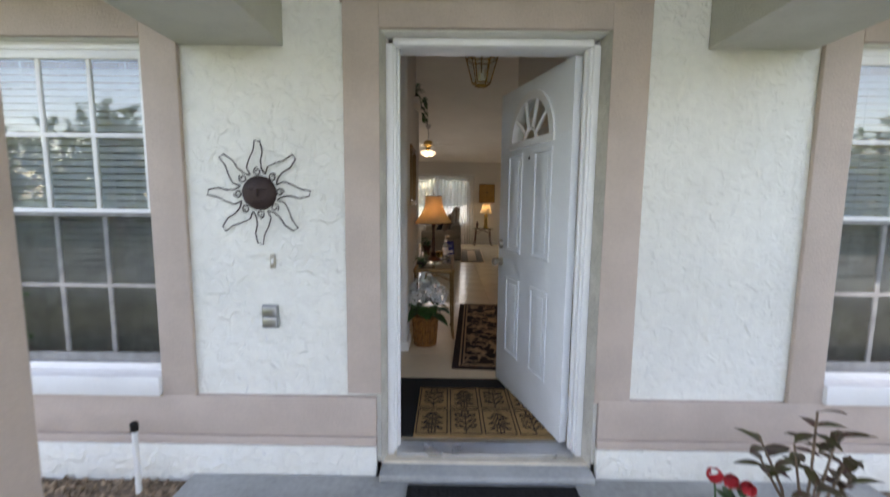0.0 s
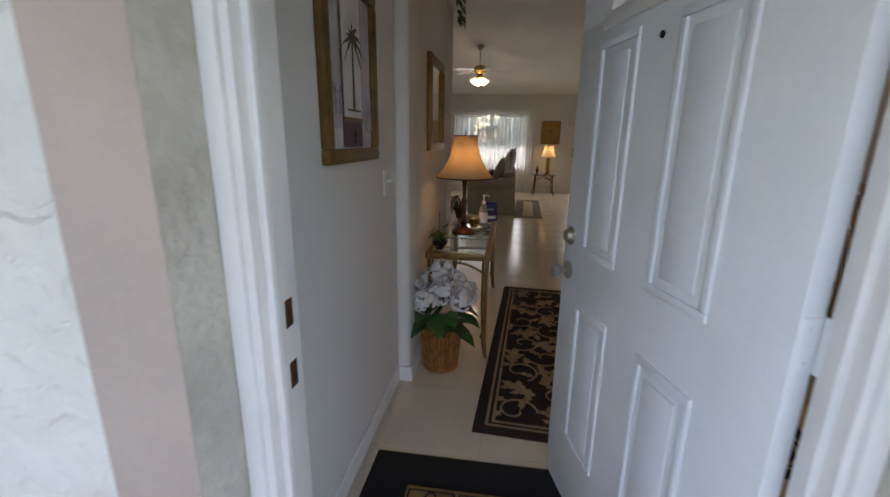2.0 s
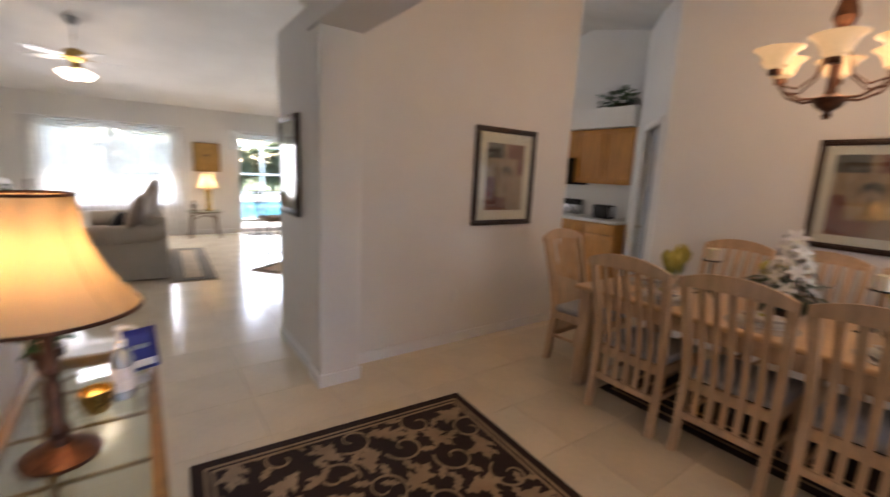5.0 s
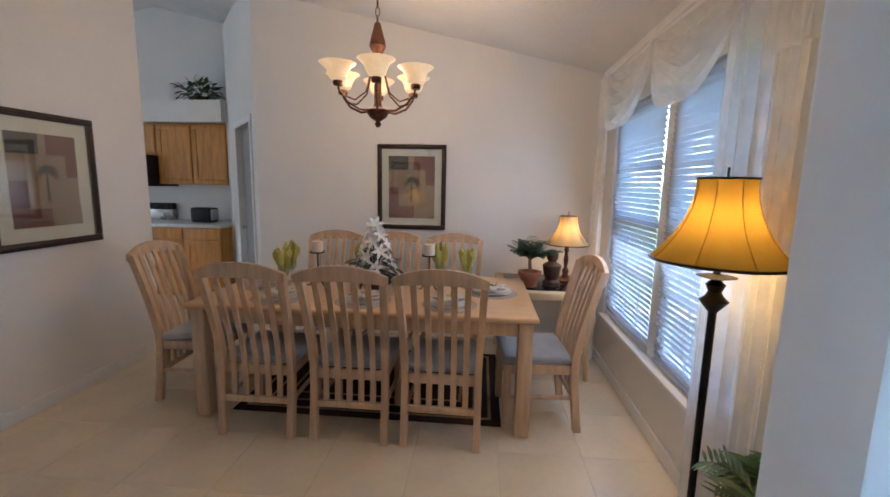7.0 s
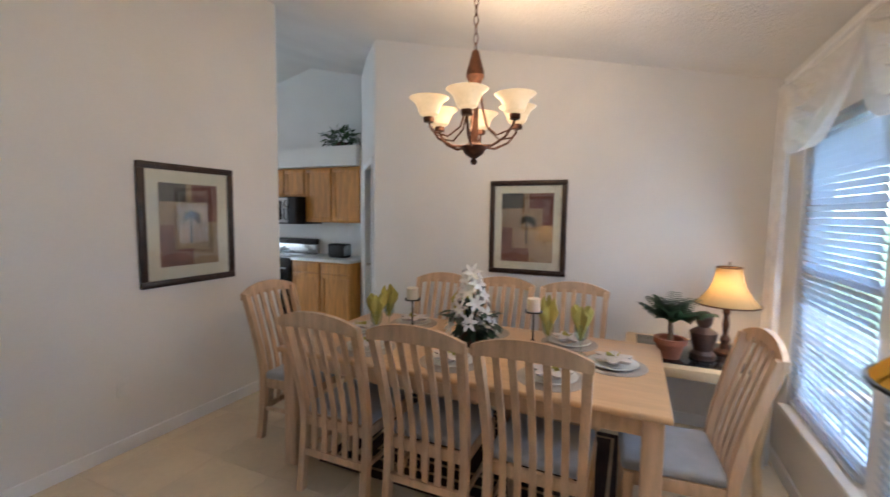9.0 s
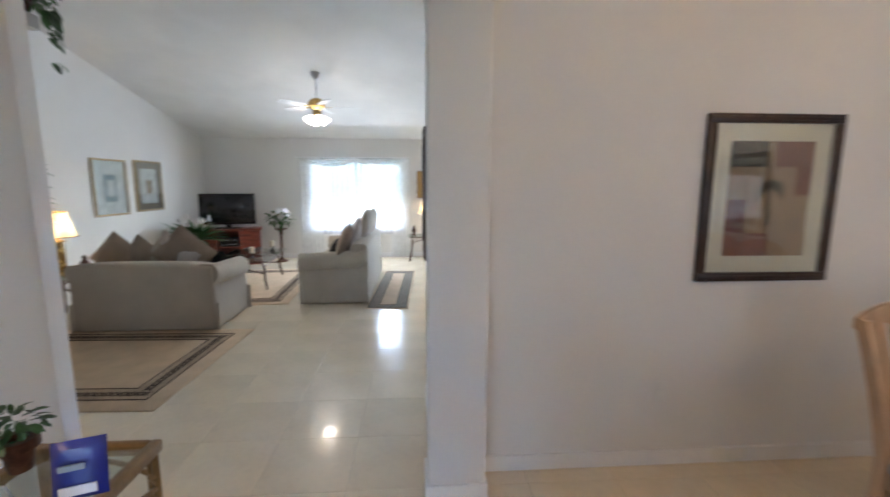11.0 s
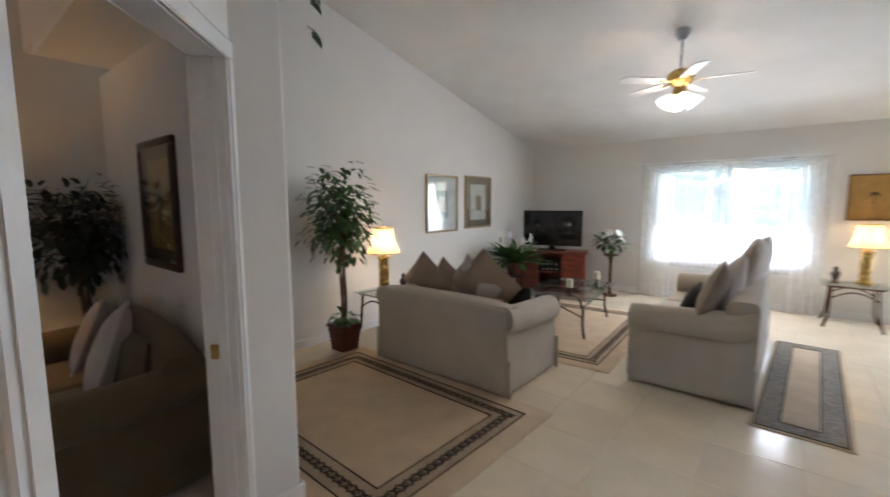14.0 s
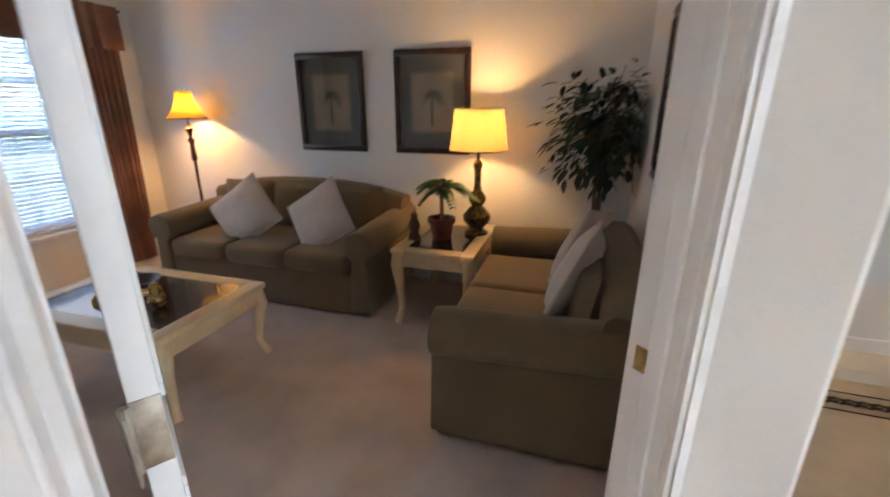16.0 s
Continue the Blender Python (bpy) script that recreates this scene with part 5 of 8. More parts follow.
for x, sx in ((TX0 + 0.02, 1), (TX1 - 0.02, -1)):
    for y, sy in ((TY0 + 0.02, 1), (TY1 - 0.02, -1)):
        bm = T([(x, y, TZ - 0.03), (x, y, 0.35), (x - sx * 0.005, y - sy * 0.004, 0.12), (x - sx * 0.016, y - sy * 0.012, 0.012)], [0.012, 0.011, 0.010, 0.009], 10)
        tube(bm, [(x + sx * 0.022, y, TZ - 0.03), (x + sx * 0.020, y, 0.35), (x + sx * 0.008, y, 0.1), (x - sx * 0.008, y, 0.012)], 0.007, 8)
        for z in (0.15, 0.4, 0.56):
            lathe(bm, [(0.016, z - 0.012), (0.02, z), (0.016, z + 0.012)], 12, (x + sx * 0.008, y, 0))
        part("leg", bm, M_GOLDWOOD, con)
for y in (TY0 + 0.02, TY1 - 0.02):
    bm = T([(TX0 + 0.03 + (TX1 - TX0 - 0.06) * t, y, 0.56 + 0.06 * math.sin(math.pi * t)) for t in [i / 12 for i in range(13)]], 0.008, 8)
    tube(bm, arc(((TX0 + TX1) / 2, y, 0.642), 0.022, 0, 360, 14), 0.004, 6)
    part("end_arch", bm, M_GOLDWOOD, con)
part("long_arch", T([(TX1 - 0.02, TY0 + 0.03 + (TY1 - TY0 - 0.06) * t, 0.52 + 0.1 * math.sin(math.pi * t)) for t in [i / 16 for i in range(17)]], 0.008, 8), M_GOLDWOOD, con)


def bell_shade(r0, r1, h, n=24, ribs=8, flare=2.2):
    """A bell shade, open at both ends, with slightly hollow ribs; base at z 0."""
    bm = bmesh.new()
    prof = [(r1 + (r0 - r1) * (1 - t) ** flare, h * t) for t in [i / 10 for i in range(11)]]
    lathe(bm, prof, n)
    return bm


def lamp_cap(h, r):
    bm = T([(r * math.cos(k * math.tau / 24), r * math.sin(k * math.tau / 24), h) for k in range(24)], 0.004, 6, True)
    tube(bm, [(0, 0, h - 0.02), (0, 0, h + 0.035)], 0.004, 6)
    tube(bm, [(-r, 0, h - 0.004), (r, 0, h - 0.004)], 0.002, 5)
    return bm


def lamp(name, label, at, prof, shade_z, r0, r1, sh, body_mat, shade_mat, watts, foot=None, group="", seams=8, color=(1.0, 0.60, 0.26)):
    """A standing lamp: a turned body, a bell shade from shade_z up, a lit bulb inside."""
    la = thing(name, label, "lamp", at, 0, group)
    bm = L(prof, 18)
    part("stem", bm, body_mat, la)
    bm = bell_shade(r0, r1, sh)
    bmesh.ops.transform(bm, matrix=Matrix.Translation((0, 0, shade_z)), verts=bm.verts)
    s = part("shade", bm, shade_mat, la, "glowing cloth shade")
    bm = lamp_cap(shade_z + sh, r1)
    part("shade_carrier", bm, body_mat, la)
    part("shade_trim", T([(r0 * math.cos(k * math.tau / 28), r0 * math.sin(k * math.tau / 28), shade_z) for k in range(28)], 0.005, 6, True), body_mat, la)
    for k in range(seams):
        a = k * math.tau / seams
        part("seam", T([((r1 + (r0 - r1) * (1 - t) ** 2.2 + 0.001) * math.cos(a), (r1 + (r0 - r1) * (1 - t) ** 2.2 + 0.001) * math.sin(a), shade_z + sh * t) for t in [i / 8 for i in range(9)]], 0.0018, 5), shade_mat, la)
    part("bulb_glass", L([(0, 0.0), (0.012, 0.0), (0.018, 0.03), (0.026, 0.06), (0.018, 0.085), (0, 0.095)], 12, (0, 0, shade_z + sh * 0.3)), M_BULBLIT, la)
    bulb(at[0], at[1], at[2] + shade_z + sh * 0.42, watts, color, 0.035)
    return la


lamp("hall_table_lamp", "bronze table lamp with a lit cream bell shade", (-0.36, 2.34, 0.675), [(0, 0), (0.085, 0), (0.088, 0.012), (0.06, 0.03), (0.03, 0.045), (0.022, 0.06), (0.028, 0.08), (0.016, 0.10), (0.018, 0.2), (0.014, 0.22), (0.02, 0.24), (0.012, 0.26), (0.016, 0.36), (0.025, 0.375), (0.012, 0.39), (0.006, 0.42), (0.004, 0.66), (0, 0.66)], 0.40, 0.20, 0.083, 0.285, M_BRONZE, M_SHADE, 0.38)


def ivy_pot(name, label, at, r, h, n, size, pot_mat, seed, leaf=M_LEAF):
    pr = random.Random(seed)
    pl = thing(name, label, "plant", at)
    part("pot", pot(bmesh.new(), r * 0.7, r, h), pot_mat, pl)
    part("leaves", leaf_cloud(pr, n, r * 1.9, r * 1.9, r * 1.6, (0, 0, h + r * 1.0), size), leaf, pl)
    return pl


p1 = ivy_pot("small_potted_ivy", "small leafy plant in a black pot on the glass", (-0.455, 1.84, 0.676), 0.035, 0.06, 60, 0.045, M_BLACK, 1)
part("stake", T([(0, 0, 0.03), (-0.005, 0.0, 0.24)], 0.003, 6), M_BARK, p1)
ivy_pot("small_potted_plant", "small green plant in a dark pot on the glass", (-0.46, 2.93, 0.676), 0.04, 0.1, 70, 0.045, M_BRONZE, 2)
tl = thing("gold_tealight_holder", "small sparkling gold tealight cup", "candle holder", (-0.30, 2.56, 0.676))
part("cup", L([(0, 0), (0.03, 0), (0.042, 0.03), (0.046, 0.07), (0.042, 0.07), (0.036, 0.03), (0, 0.008)], 18, scallop=0.03, lobes=9), M_BRASS, tl)
part("flame", L([(0, 0.01), (0.018, 0.015), (0.016, 0.03), (0, 0.045)], 10), M_BULBLIT, tl)
sn = thing("hand_sanitizer_bottle", "clear plastic pump bottle with a white pump", "bottle", (-0.235, 2.62, 0.676))
part("bottle", L([(0, 0), (0.032, 0), (0.034, 0.01), (0.034, 0.13), (0.026, 0.155), (0.013, 0.165), (0.013, 0.175), (0, 0.175)], 18), M_CLEARP, sn)
bm = L([(0, 0.174), (0.016, 0.174), (0.016, 0.192), (0.006, 0.195), (0.006, 0.23), (0.012, 0.232), (0.012, 0.245), (0, 0.246)], 14)
tube(bm, [(0, 0, 0.238), (0.03, -0.01, 0.24), (0.045, -0.015, 0.232)], 0.006, 8)
part("pump", bm, M_WHITEPL, sn, "white pump head")
part("bottle_label", L([(0.0345, 0.03), (0.0345, 0.11)], 18), M_ART_PALE, sn)
wp = thing("wet_wipes_pack", "dark blue packet of wipes leaning upright", "packet", (-0.19, 2.80, 0.676), 20)
bm = puff(bmesh.new(), 0.12, 0.155, 0.04, 8, 0.35, Matrix.Translation((0, 0, 0.085)) @ Matrix.Rotation(radians(80), 4, "X"))
part("wrapper", bm, M_BLUEP, wp)
part("wrapper_label", B(-0.04, 0.04, -0.032, -0.027, 0.03, 0.055), M_WHITEPL, wp, "white printed panel")
part("wrapper_stripe", B(-0.035, 0.02, -0.033, -0.027, 0.10, 0.115), M_ART_BLUE, wp)
card = solid("info_card", B(-0.05, 0.05, -0.035, 0.035, 0, 0.002), M_ART_PALE, "small white printed card on the glass", "card", (-0.22, 2.72, 0.676), 15)

# flower basket
fb = thing("hydrangea_basket", "white artificial hydrangeas in a woven wicker pot", "flower pot", (-0.405, 1.62, 0))
bm = bmesh.new()
for k in range(30):
    a = k * math.tau / 30
    part("basket_stake", T([(0.095 * math.cos(a), 0.095 * math.sin(a), 0), (0.118 * math.cos(a), 0.118 * math.sin(a), 0.27)], 0.008, 6), M_WICKER, fb)
for z, r in ((0.01, 0.1), (0.255, 0.122), (0.27, 0.124)):
    part("basket_rim", T([(r * math.cos(k * math.tau / 24), r * math.sin(k * math.tau / 24), z) for k in range(24)], 0.008, 6, True), M_WICKER, fb)
lathe(bm, [(0, 0.004), (0.092, 0.004), (0.112, 0.24), (0, 0.24)], 24)
part("basket", bm, M_WICKER, fb, "woven wicker pot")
bm = bmesh.new()
hr = random.Random(8)
for k in range(34):
    a = k * 2.4
    r = hr.uniform(0.04, 0.13)
    leaf_strip(bm, (r * math.cos(a), r * math.sin(a), hr.uniform(0.26, 0.42)), (math.cos(a), math.sin(a), hr.uniform(-0.2, 0.5)), (0, 0, 1), hr.uniform(0.12, 0.18), 0.10, bend=0.4)
part("leaves", bm, M_LEAF, fb)
for k in range(9):
    a = k * 2.4
    r = 0.0 if k == 0 else (0.1 if k < 4 else 0.15)
    c = Vector((r * math.cos(a), r * math.sin(a), 0.60 - r * 0.95 + hr.uniform(-0.02, 0.02)))
    bm = bmesh.new()
    for _ in range(80):
        v = Vector((hr.gauss(0, 1), hr.gauss(0, 1), hr.gauss(0.25, 1))).normalized()
        floret(bm, c + v * (0.066 + 0.006 * hr.random()), v, 0.0165, 4)
    part("bloom", bm, M_WHITEP, fb, "white hydrangea head")

# hallway pictures, mirror, switch, pendant


def palm_panel_art(y):
    a = palm_shape(bmesh.new(), 0.0, -0.125, 0.36, y, 9)
    box(a, -0.062, 0.066, y, y + 0.001, -0.131, -0.125)
    b = bmesh.new()
    for s in (-1, 1):
        for k in range(3):
            for q in (0, 1):
                tube(b, [(-0.148 + s * (0.012 + 0.036 * t), y, -0.145 + 0.03 * k + (0.03 * math.sin(2.6 * t) if q == 0 else 0.012 * t * k)) for t in [i / 8 for i in range(9)]], [0.0022 - 0.0002 * i for i in range(9)], 4)
        for k in range(5):
            tube(b, [(0.152 + s * (0.01 + 0.03 * t), y, -0.20 + 0.028 * k + 0.018 * math.sin(2.8 * t + k)) for t in [i / 6 for i in range(7)]], 0.0013, 4)
    c = bmesh.new()
    for k in (-1, 0, 1):
        leaf_strip(c, (0.0, y, -0.222), (0.75 * k, 0, 1), (0, -1, 0), 0.042 if k == 0 else 0.03, 0.014, 0, 0.0)
        leaf_strip(c, (0.0, y, -0.224), (0.6 * k, 0, -1), (0, -1, 0), 0.022, 0.008, 0, 0.0)
    for bm_ in (a, c):
        for v in bm_.verts:
            v.co.y = min(max(v.co.y, y - 0.0005), y + 0.0005)
    return [(a, M_ART_INK), (b, M_ART_FADE), (c, M_ART_BLACK)]


M_ART_FADE = flat("art_faded_scroll", (0.36, 0.33, 0.40))
M_ART_BLACK = flat("art_black_plum", (0.03, 0.015, 0.022))
picture("palm_collage_picture", "brown-framed collage print of a palm in lilac tones", (-0.62, 0.812, 1.558), 90, 0.50, 0.609, 0.047, M_FRAMEBROWN,
        [(-0.205, 0.205, -0.26, 0.26, M_ART_PALE), (-0.198, -0.094, -0.19, 0.25, M_ART_LILAC), (0.092, 0.198, -0.25, 0.25, M_ART_LILAC), (-0.094, 0.092, -0.252, -0.16, M_ART_PLUM), (-0.098, 0.096, -0.165, 0.255, M_FRAMEBROWN), (-0.088, 0.086, -0.152, 0.248, M_ART_PALE)], palm_panel_art, glass=False)
mir = thing("wall_mirror", "rectangular mirror in a dark gilt frame", "mirror", (-0.62, 2.54, 1.573), 90)
bm = bmesh.new()
for x0, x1, z0, z1 in ((-0.29, 0.29, 0.265, 0.318), (-0.29, 0.29, -0.318, -0.265), (-0.29, -0.237, -0.265, 0.265), (0.237, 0.29, -0.265, 0.265)):
    box(bm, x0, x1, -0.032, 0, z0, z1, 0.008)
    box(bm, x0 + 0.016, x1 - 0.016, -0.038, -0.03, z0 + 0.016, z1 - 0.016, 0.004)
part("frame", bm, M_GOLDWOOD, mir)
part("mirror_glass", B(-0.238, 0.238, -0.014, -0.008, -0.266, 0.266), M_MIRROR, mir)
sw = thing("light_switch", "white double light switch on the hallway wall", "switch", (-0.62, 1.268, 1.137), 90)
part("plate", B(-0.058, 0.058, -0.007, 0, -0.06, 0.06, 0.003), M_WHITEPL, sw)
for s in (-0.023, 0.023):
    part("toggle", B(s - 0.005, s + 0.005, -0.02, -0.006, -0.002, 0.012, 0.002), M_WHITEPL, sw)
picture("hall_mirror_picture", "dark-framed print under glass on the hallway wall", (0.77, 4.24, 1.45), -90, 0.46, 0.72, 0.045, M_DARKWOOD,
        [(-0.19, 0.19, -0.31, 0.31, M_PAPER), (-0.13, 0.13, -0.21, 0.21, M_ART_TAN), (-0.1, 0.1, -0.14, 0.12, M_ART_OLIVE)], lambda y: [(palm_shape(bmesh.new(), 0, -0.1, 0.2, y), M_ART_INK)])
wo = thing("wall_outlet", "white wall outlet plate low on the wall", "outlet", (1.985, 3.76, 0.42))
part("plate", B(-0.035, 0.035, -0.006, 0, -0.057, 0.057, 0.002), M_WHITEPL, wo)
for z in (-0.02, 0.02):
    part("socket", B(-0.016, 0.016, -0.008, -0.005, z - 0.013, z + 0.013, 0.002), M_WHITEPL, wo)
wo2 = thing("wall_outlet", "white wall outlet plate low on the hall partition", "outlet", (0.77, 4.1, 0.40), -90)
part("plate", B(-0.035, 0.035, -0.006, 0, -0.057, 0.057, 0.002), M_WHITEPL, wo2)
for z in (-0.02, 0.02):
    part("socket", B(-0.016, 0.016, -0.008, -0.005, z - 0.013, z + 0.013, 0.002), M_WHITEPL, wo2)
pn = thing("foyer_pendant", "unlit brass and glass lantern hanging on a chain", "pendant lamp", (0.04, 1.25, 0))
bm = bmesh.new()
ring = lambda r, z: [(r * math.cos(k * math.tau / 6), r * math.sin(k * math.tau / 6), z) for k in range(6)]
for r, z in ((0.13, 2.44), (0.118, 2.40), (0.068, 2.22), (0.05, 2.205)):
    tube(bm, ring(r, z), 0.006, 6, True)
for k in range(6):
    a = k * math.tau / 6
    tube(bm, [(0.13 * math.cos(a), 0.13 * math.sin(a), 2.44), (0.068 * math.cos(a), 0.068 * math.sin(a), 2.22)], 0.005, 6)
    tube(bm, [(0.13 * math.cos(a), 0.13 * math.sin(a), 2.44), (0.0, 0.0, 2.54)], 0.004, 6)
part("cage", bm, M_BRASS, pn)
part("stem", T([(0, 0, 2.30), (0, 0, ceil_z(1.25) - 0.005)], 0.006, 8), M_BRASS, pn)
part("canopy", L([(0, ceil_z(1.25) - 0.04), (0.055, ceil_z(1.25) - 0.03), (0.06, ceil_z(1.25) + 0.01), (0, ceil_z(1.25) + 0.01)], 18), M_BRASS, pn)
for k in range(3):
    a = k * math.tau / 3
    bm = T([(0.03 * math.cos(a), 0.03 * math.sin(a), 2.26), (0.03 * math.cos(a), 0.03 * math.sin(a), 2.33)], 0.009, 8)
    part("candle_bulb", bm, M_CANDLE, pn)
for k in range(6):
    a, b = k * math.tau / 6, (k + 1) * math.tau / 6
    bm = bmesh.new()
    bm.faces.new([bm.verts.new((r * math.cos(t), r * math.sin(t), z)) for r, t, z in ((0.128, a, 2.435), (0.128, b, 2.435), (0.067, b, 2.222), (0.067, a, 2.222))])
    g = part("pane", bm, M_GLASS, pn)
    g.visible_shadow = False


# ---- dining room ----
dt = thing("dining_table", "pale whitewashed wood dining table on four square legs", "dining table", (2.815, 1.725, 0))
part("tabletop", B(-0.535, 0.535, -1.045, 1.045, 0.705, 0.737, 0.012, 3), M_OAKTOP, dt)
bm = bmesh.new()
for a, b, c, d in ((-0.47, -0.445, -0.98, 0.98), (0.445, 0.47, -0.98, 0.98), (-0.445, 0.445, -0.98, -0.955), (-0.445, 0.445, 0.955, 0.98)):
    box(bm, a, b, c, d, 0.61, 0.7045, 0.004)
part("apron", bm, M_OAK, dt)
for sx in (-1, 1):
    for sy in (-1, 1):
        x, y = sx * 0.465, sy * 0.975
        part("leg", box(bmesh.new(), x - 0.042, x + 0.042, y - 0.042, y + 0.042, 0.010, 0.704, 0.008), M_OAK, dt)
drug = thing("dining_rug", "dark patterned rug under the dining table", "rug", (2.98, 1.72, 0))
part("rug_body", B(-0.56, 0.56, -0.86, 0.86, 0, 0.008, 0.003), M_RUGDARK, drug)
bm = bmesh.new()
for k in range(3):
    a, b = 0.5 - 0.1 * k, 0.8 - 0.1 * k
    for x0, x1, y0, y1 in ((-a, a, b - 0.02, b), (-a, a, -b, -b + 0.02), (-a, -a + 0.02, -b, b), (a - 0.02, a, -b, b)):
        box(bm, x0, x1, y0, y1, 0.006, 0.0095)
part("border", bm, M_RUGTAN, drug)


def dining_chair(at, turn):
    """Seat front towards +y; the raked back rises at -y."""
    ch = thing("dining_chair", "pale wooden slat-back dining chair with a blue-grey cushion", "dining chair", at, turn, "chairs round the dining table")
    W = 0.205
    def back_y(z):
        return -0.20 - 0.15 * max(0, (z - 0.42) / 0.63) ** 1.35 - 0.04 * max(0, (0.42 - z) / 0.42) ** 1.5
    for s in (-1, 1):
        pts = []
        bm = bmesh.new()
        zs = [0.0, 0.1, 0.22, 0.34, 0.46, 0.58, 0.70, 0.82, 0.94, 0.985]
        prev = None
        for z in zs:
            y, w = back_y(z), 0.019
            x = s * (W - 0.0 + 0.02 * max(0, (z - 0.5) / 0.5))
            row = [bm.verts.new((x + dx, y + dy, z)) for dx, dy in ((-w, -0.022), (w, -0.022), (w, 0.022), (-w, 0.022))]
            if prev:
                for k in range(4):
                    bm.faces.new((prev[k], prev[(k + 1) % 4], row[(k + 1) % 4], row[k]))
            else:
                bm.faces.new(row[::-1])
            prev = row
        bm.faces.new(prev)
        part("back_leg", bm, M_OAK, ch)
        part("front_leg", box(bmesh.new(), s * 0.2 - 0.021, s * 0.2 + 0.021, 0.17, 0.212, 0.0, 0.42, 0.004), M_OAK, ch)
        part("side_rail", box(bmesh.new(), s * 0.2 - 0.012, s * 0.2 + 0.012, -0.19, 0.17, 0.36, 0.42, 0.004), M_OAK, ch)
        part("side_stretcher", box(bmesh.new(), s * 0.2 - 0.009, s * 0.2 + 0.009, -0.20, 0.17, 0.2, 0.225, 0.004), M_OAK, ch)
    bm = bmesh.new()
    n = 12
    prev = None
    for i in range(n + 1):
        u = 2 * i / n - 1
        x = u * (W + 0.042)
        zt, zb = 1.045 - 0.055 * abs(u) ** 2.2, 0.965 - 0.02 * abs(u) ** 2
        yb = back_y(1.0) - 0.025 * (1 - u * u)
        row = [bm.verts.new((x, yb - 0.014, zb)), bm.verts.new((x, yb + 0.014, zb)), bm.verts.new((x, yb + 0.010, zt)), bm.verts.new((x, yb - 0.012, zt))]
        if prev:
            for k in range(4):
                bm.faces.new((prev[k], prev[(k + 1) % 4], row[(k + 1) % 4], row[k]))
        else:
            bm.faces.new(row[::-1])
        prev = row
    bm.faces.new(prev)
    part("top_rail", bm, M_OAK, ch)
    part("bottom_rail", box(bmesh.new(), -W, W, back_y(0.22) - 0.014, back_y(0.22) + 0.012, 0.195, 0.235, 0.004), M_OAK, ch)
    part("rear_rail", box(bmesh.new(), -W, W, -0.205, -0.185, 0.36, 0.42, 0.004), M_OAK, ch)
    part("front_rail", box(bmesh.new(), -0.18, 0.18, 0.18, 0.202, 0.36, 0.42, 0.004), M_OAK, ch)
    for k in range(5):
        u = -0.66 + 0.33 * k
        bm = bmesh.new()
        prev = None
        for z in (0.225, 0.36, 0.5, 0.62, 0.74, 0.86, 0.99):
            x = u * (W + 0.01 * max(0, (z - 0.5) / 0.5)) 
            y = back_y(z) - 0.018 * (1 - u * u) * max(0, min(1, (z - 0.3) / 0.6))
            row = [bm.verts.new((x + dx, y + dy, z)) for dx, dy in ((-0.016, -0.006), (0.016, -0.006), (0.016, 0.006), (-0.016, 0.006))]
            if prev:
                for j in range(4):
                    bm.faces.new((prev[j], prev[(j + 1) % 4], row[(j + 1) % 4], row[j]))
            prev = row
        part("slat", bm, M_OAK, ch)
    bm = bmesh.new()
    box(bm, -0.215, 0.215, -0.19, 0.222, 0.42, 0.47, 0.02, 3)
    part("seat", bm, M_SEAT, ch, "blue-grey padded seat")
    return ch


c0 = dining_chair((2.41, 2.28, 0.0), -90)
CH = [(2.41, 1.735, -90), (2.41, 1.21, -91), (3.33, 2.30, 90), (3.33, 1.78, 90), (3.33, 1.24, 91), (2.70, 2.90, 184), (2.62, 0.66, 4)]
for x, y, a in CH:
    copy_thing(c0, pose(x, y, 0, 0, 0, a))

# chandelier
CX, CY = 2.63, 1.67
chd = thing("chandelier", "bronze six-arm chandelier with lit frosted bowl shades", "chandelier", (CX, CY, 0))
part("column", L([(0, 1.80), (0.012, 1.805), (0.02, 1.82), (0.012, 1.835), (0.05, 1.86), (0.075, 1.90), (0.03, 1.92), (0.022, 1.94), (0.022, 2.2), (0.026, 2.22), (0.035, 2.24), (0.05, 2.27), (0.045, 2.30), (0.028, 2.36), (0.018, 2.40), (0, 2.41)], 18), M_BRONZE, chd)
for k in range(8):
    bm = bmesh.new()
    zc = 2.415 + 0.048 * k
    if zc < ceil_z(CY) - 0.05:
        a = 90 * (k % 2)
        tube(bm, [(0.012 * math.cos(t) * math.cos(radians(a)), 0.012 * math.cos(t) * math.sin(radians(a)), zc + 0.028 * math.sin(t)) for t in [math.tau * i / 12 for i in range(12)]], 0.003, 5, True)
        part("chain_link", bm, M_BRONZE, chd)
part("canopy", L([(0, ceil_z(CY) - 0.05), (0.03, ceil_z(CY) - 0.045), (0.06, ceil_z(CY) - 0.02), (0.065, ceil_z(CY) + 0.012), (0, ceil_z(CY) + 0.012)], 18), M_BRASS, chd)
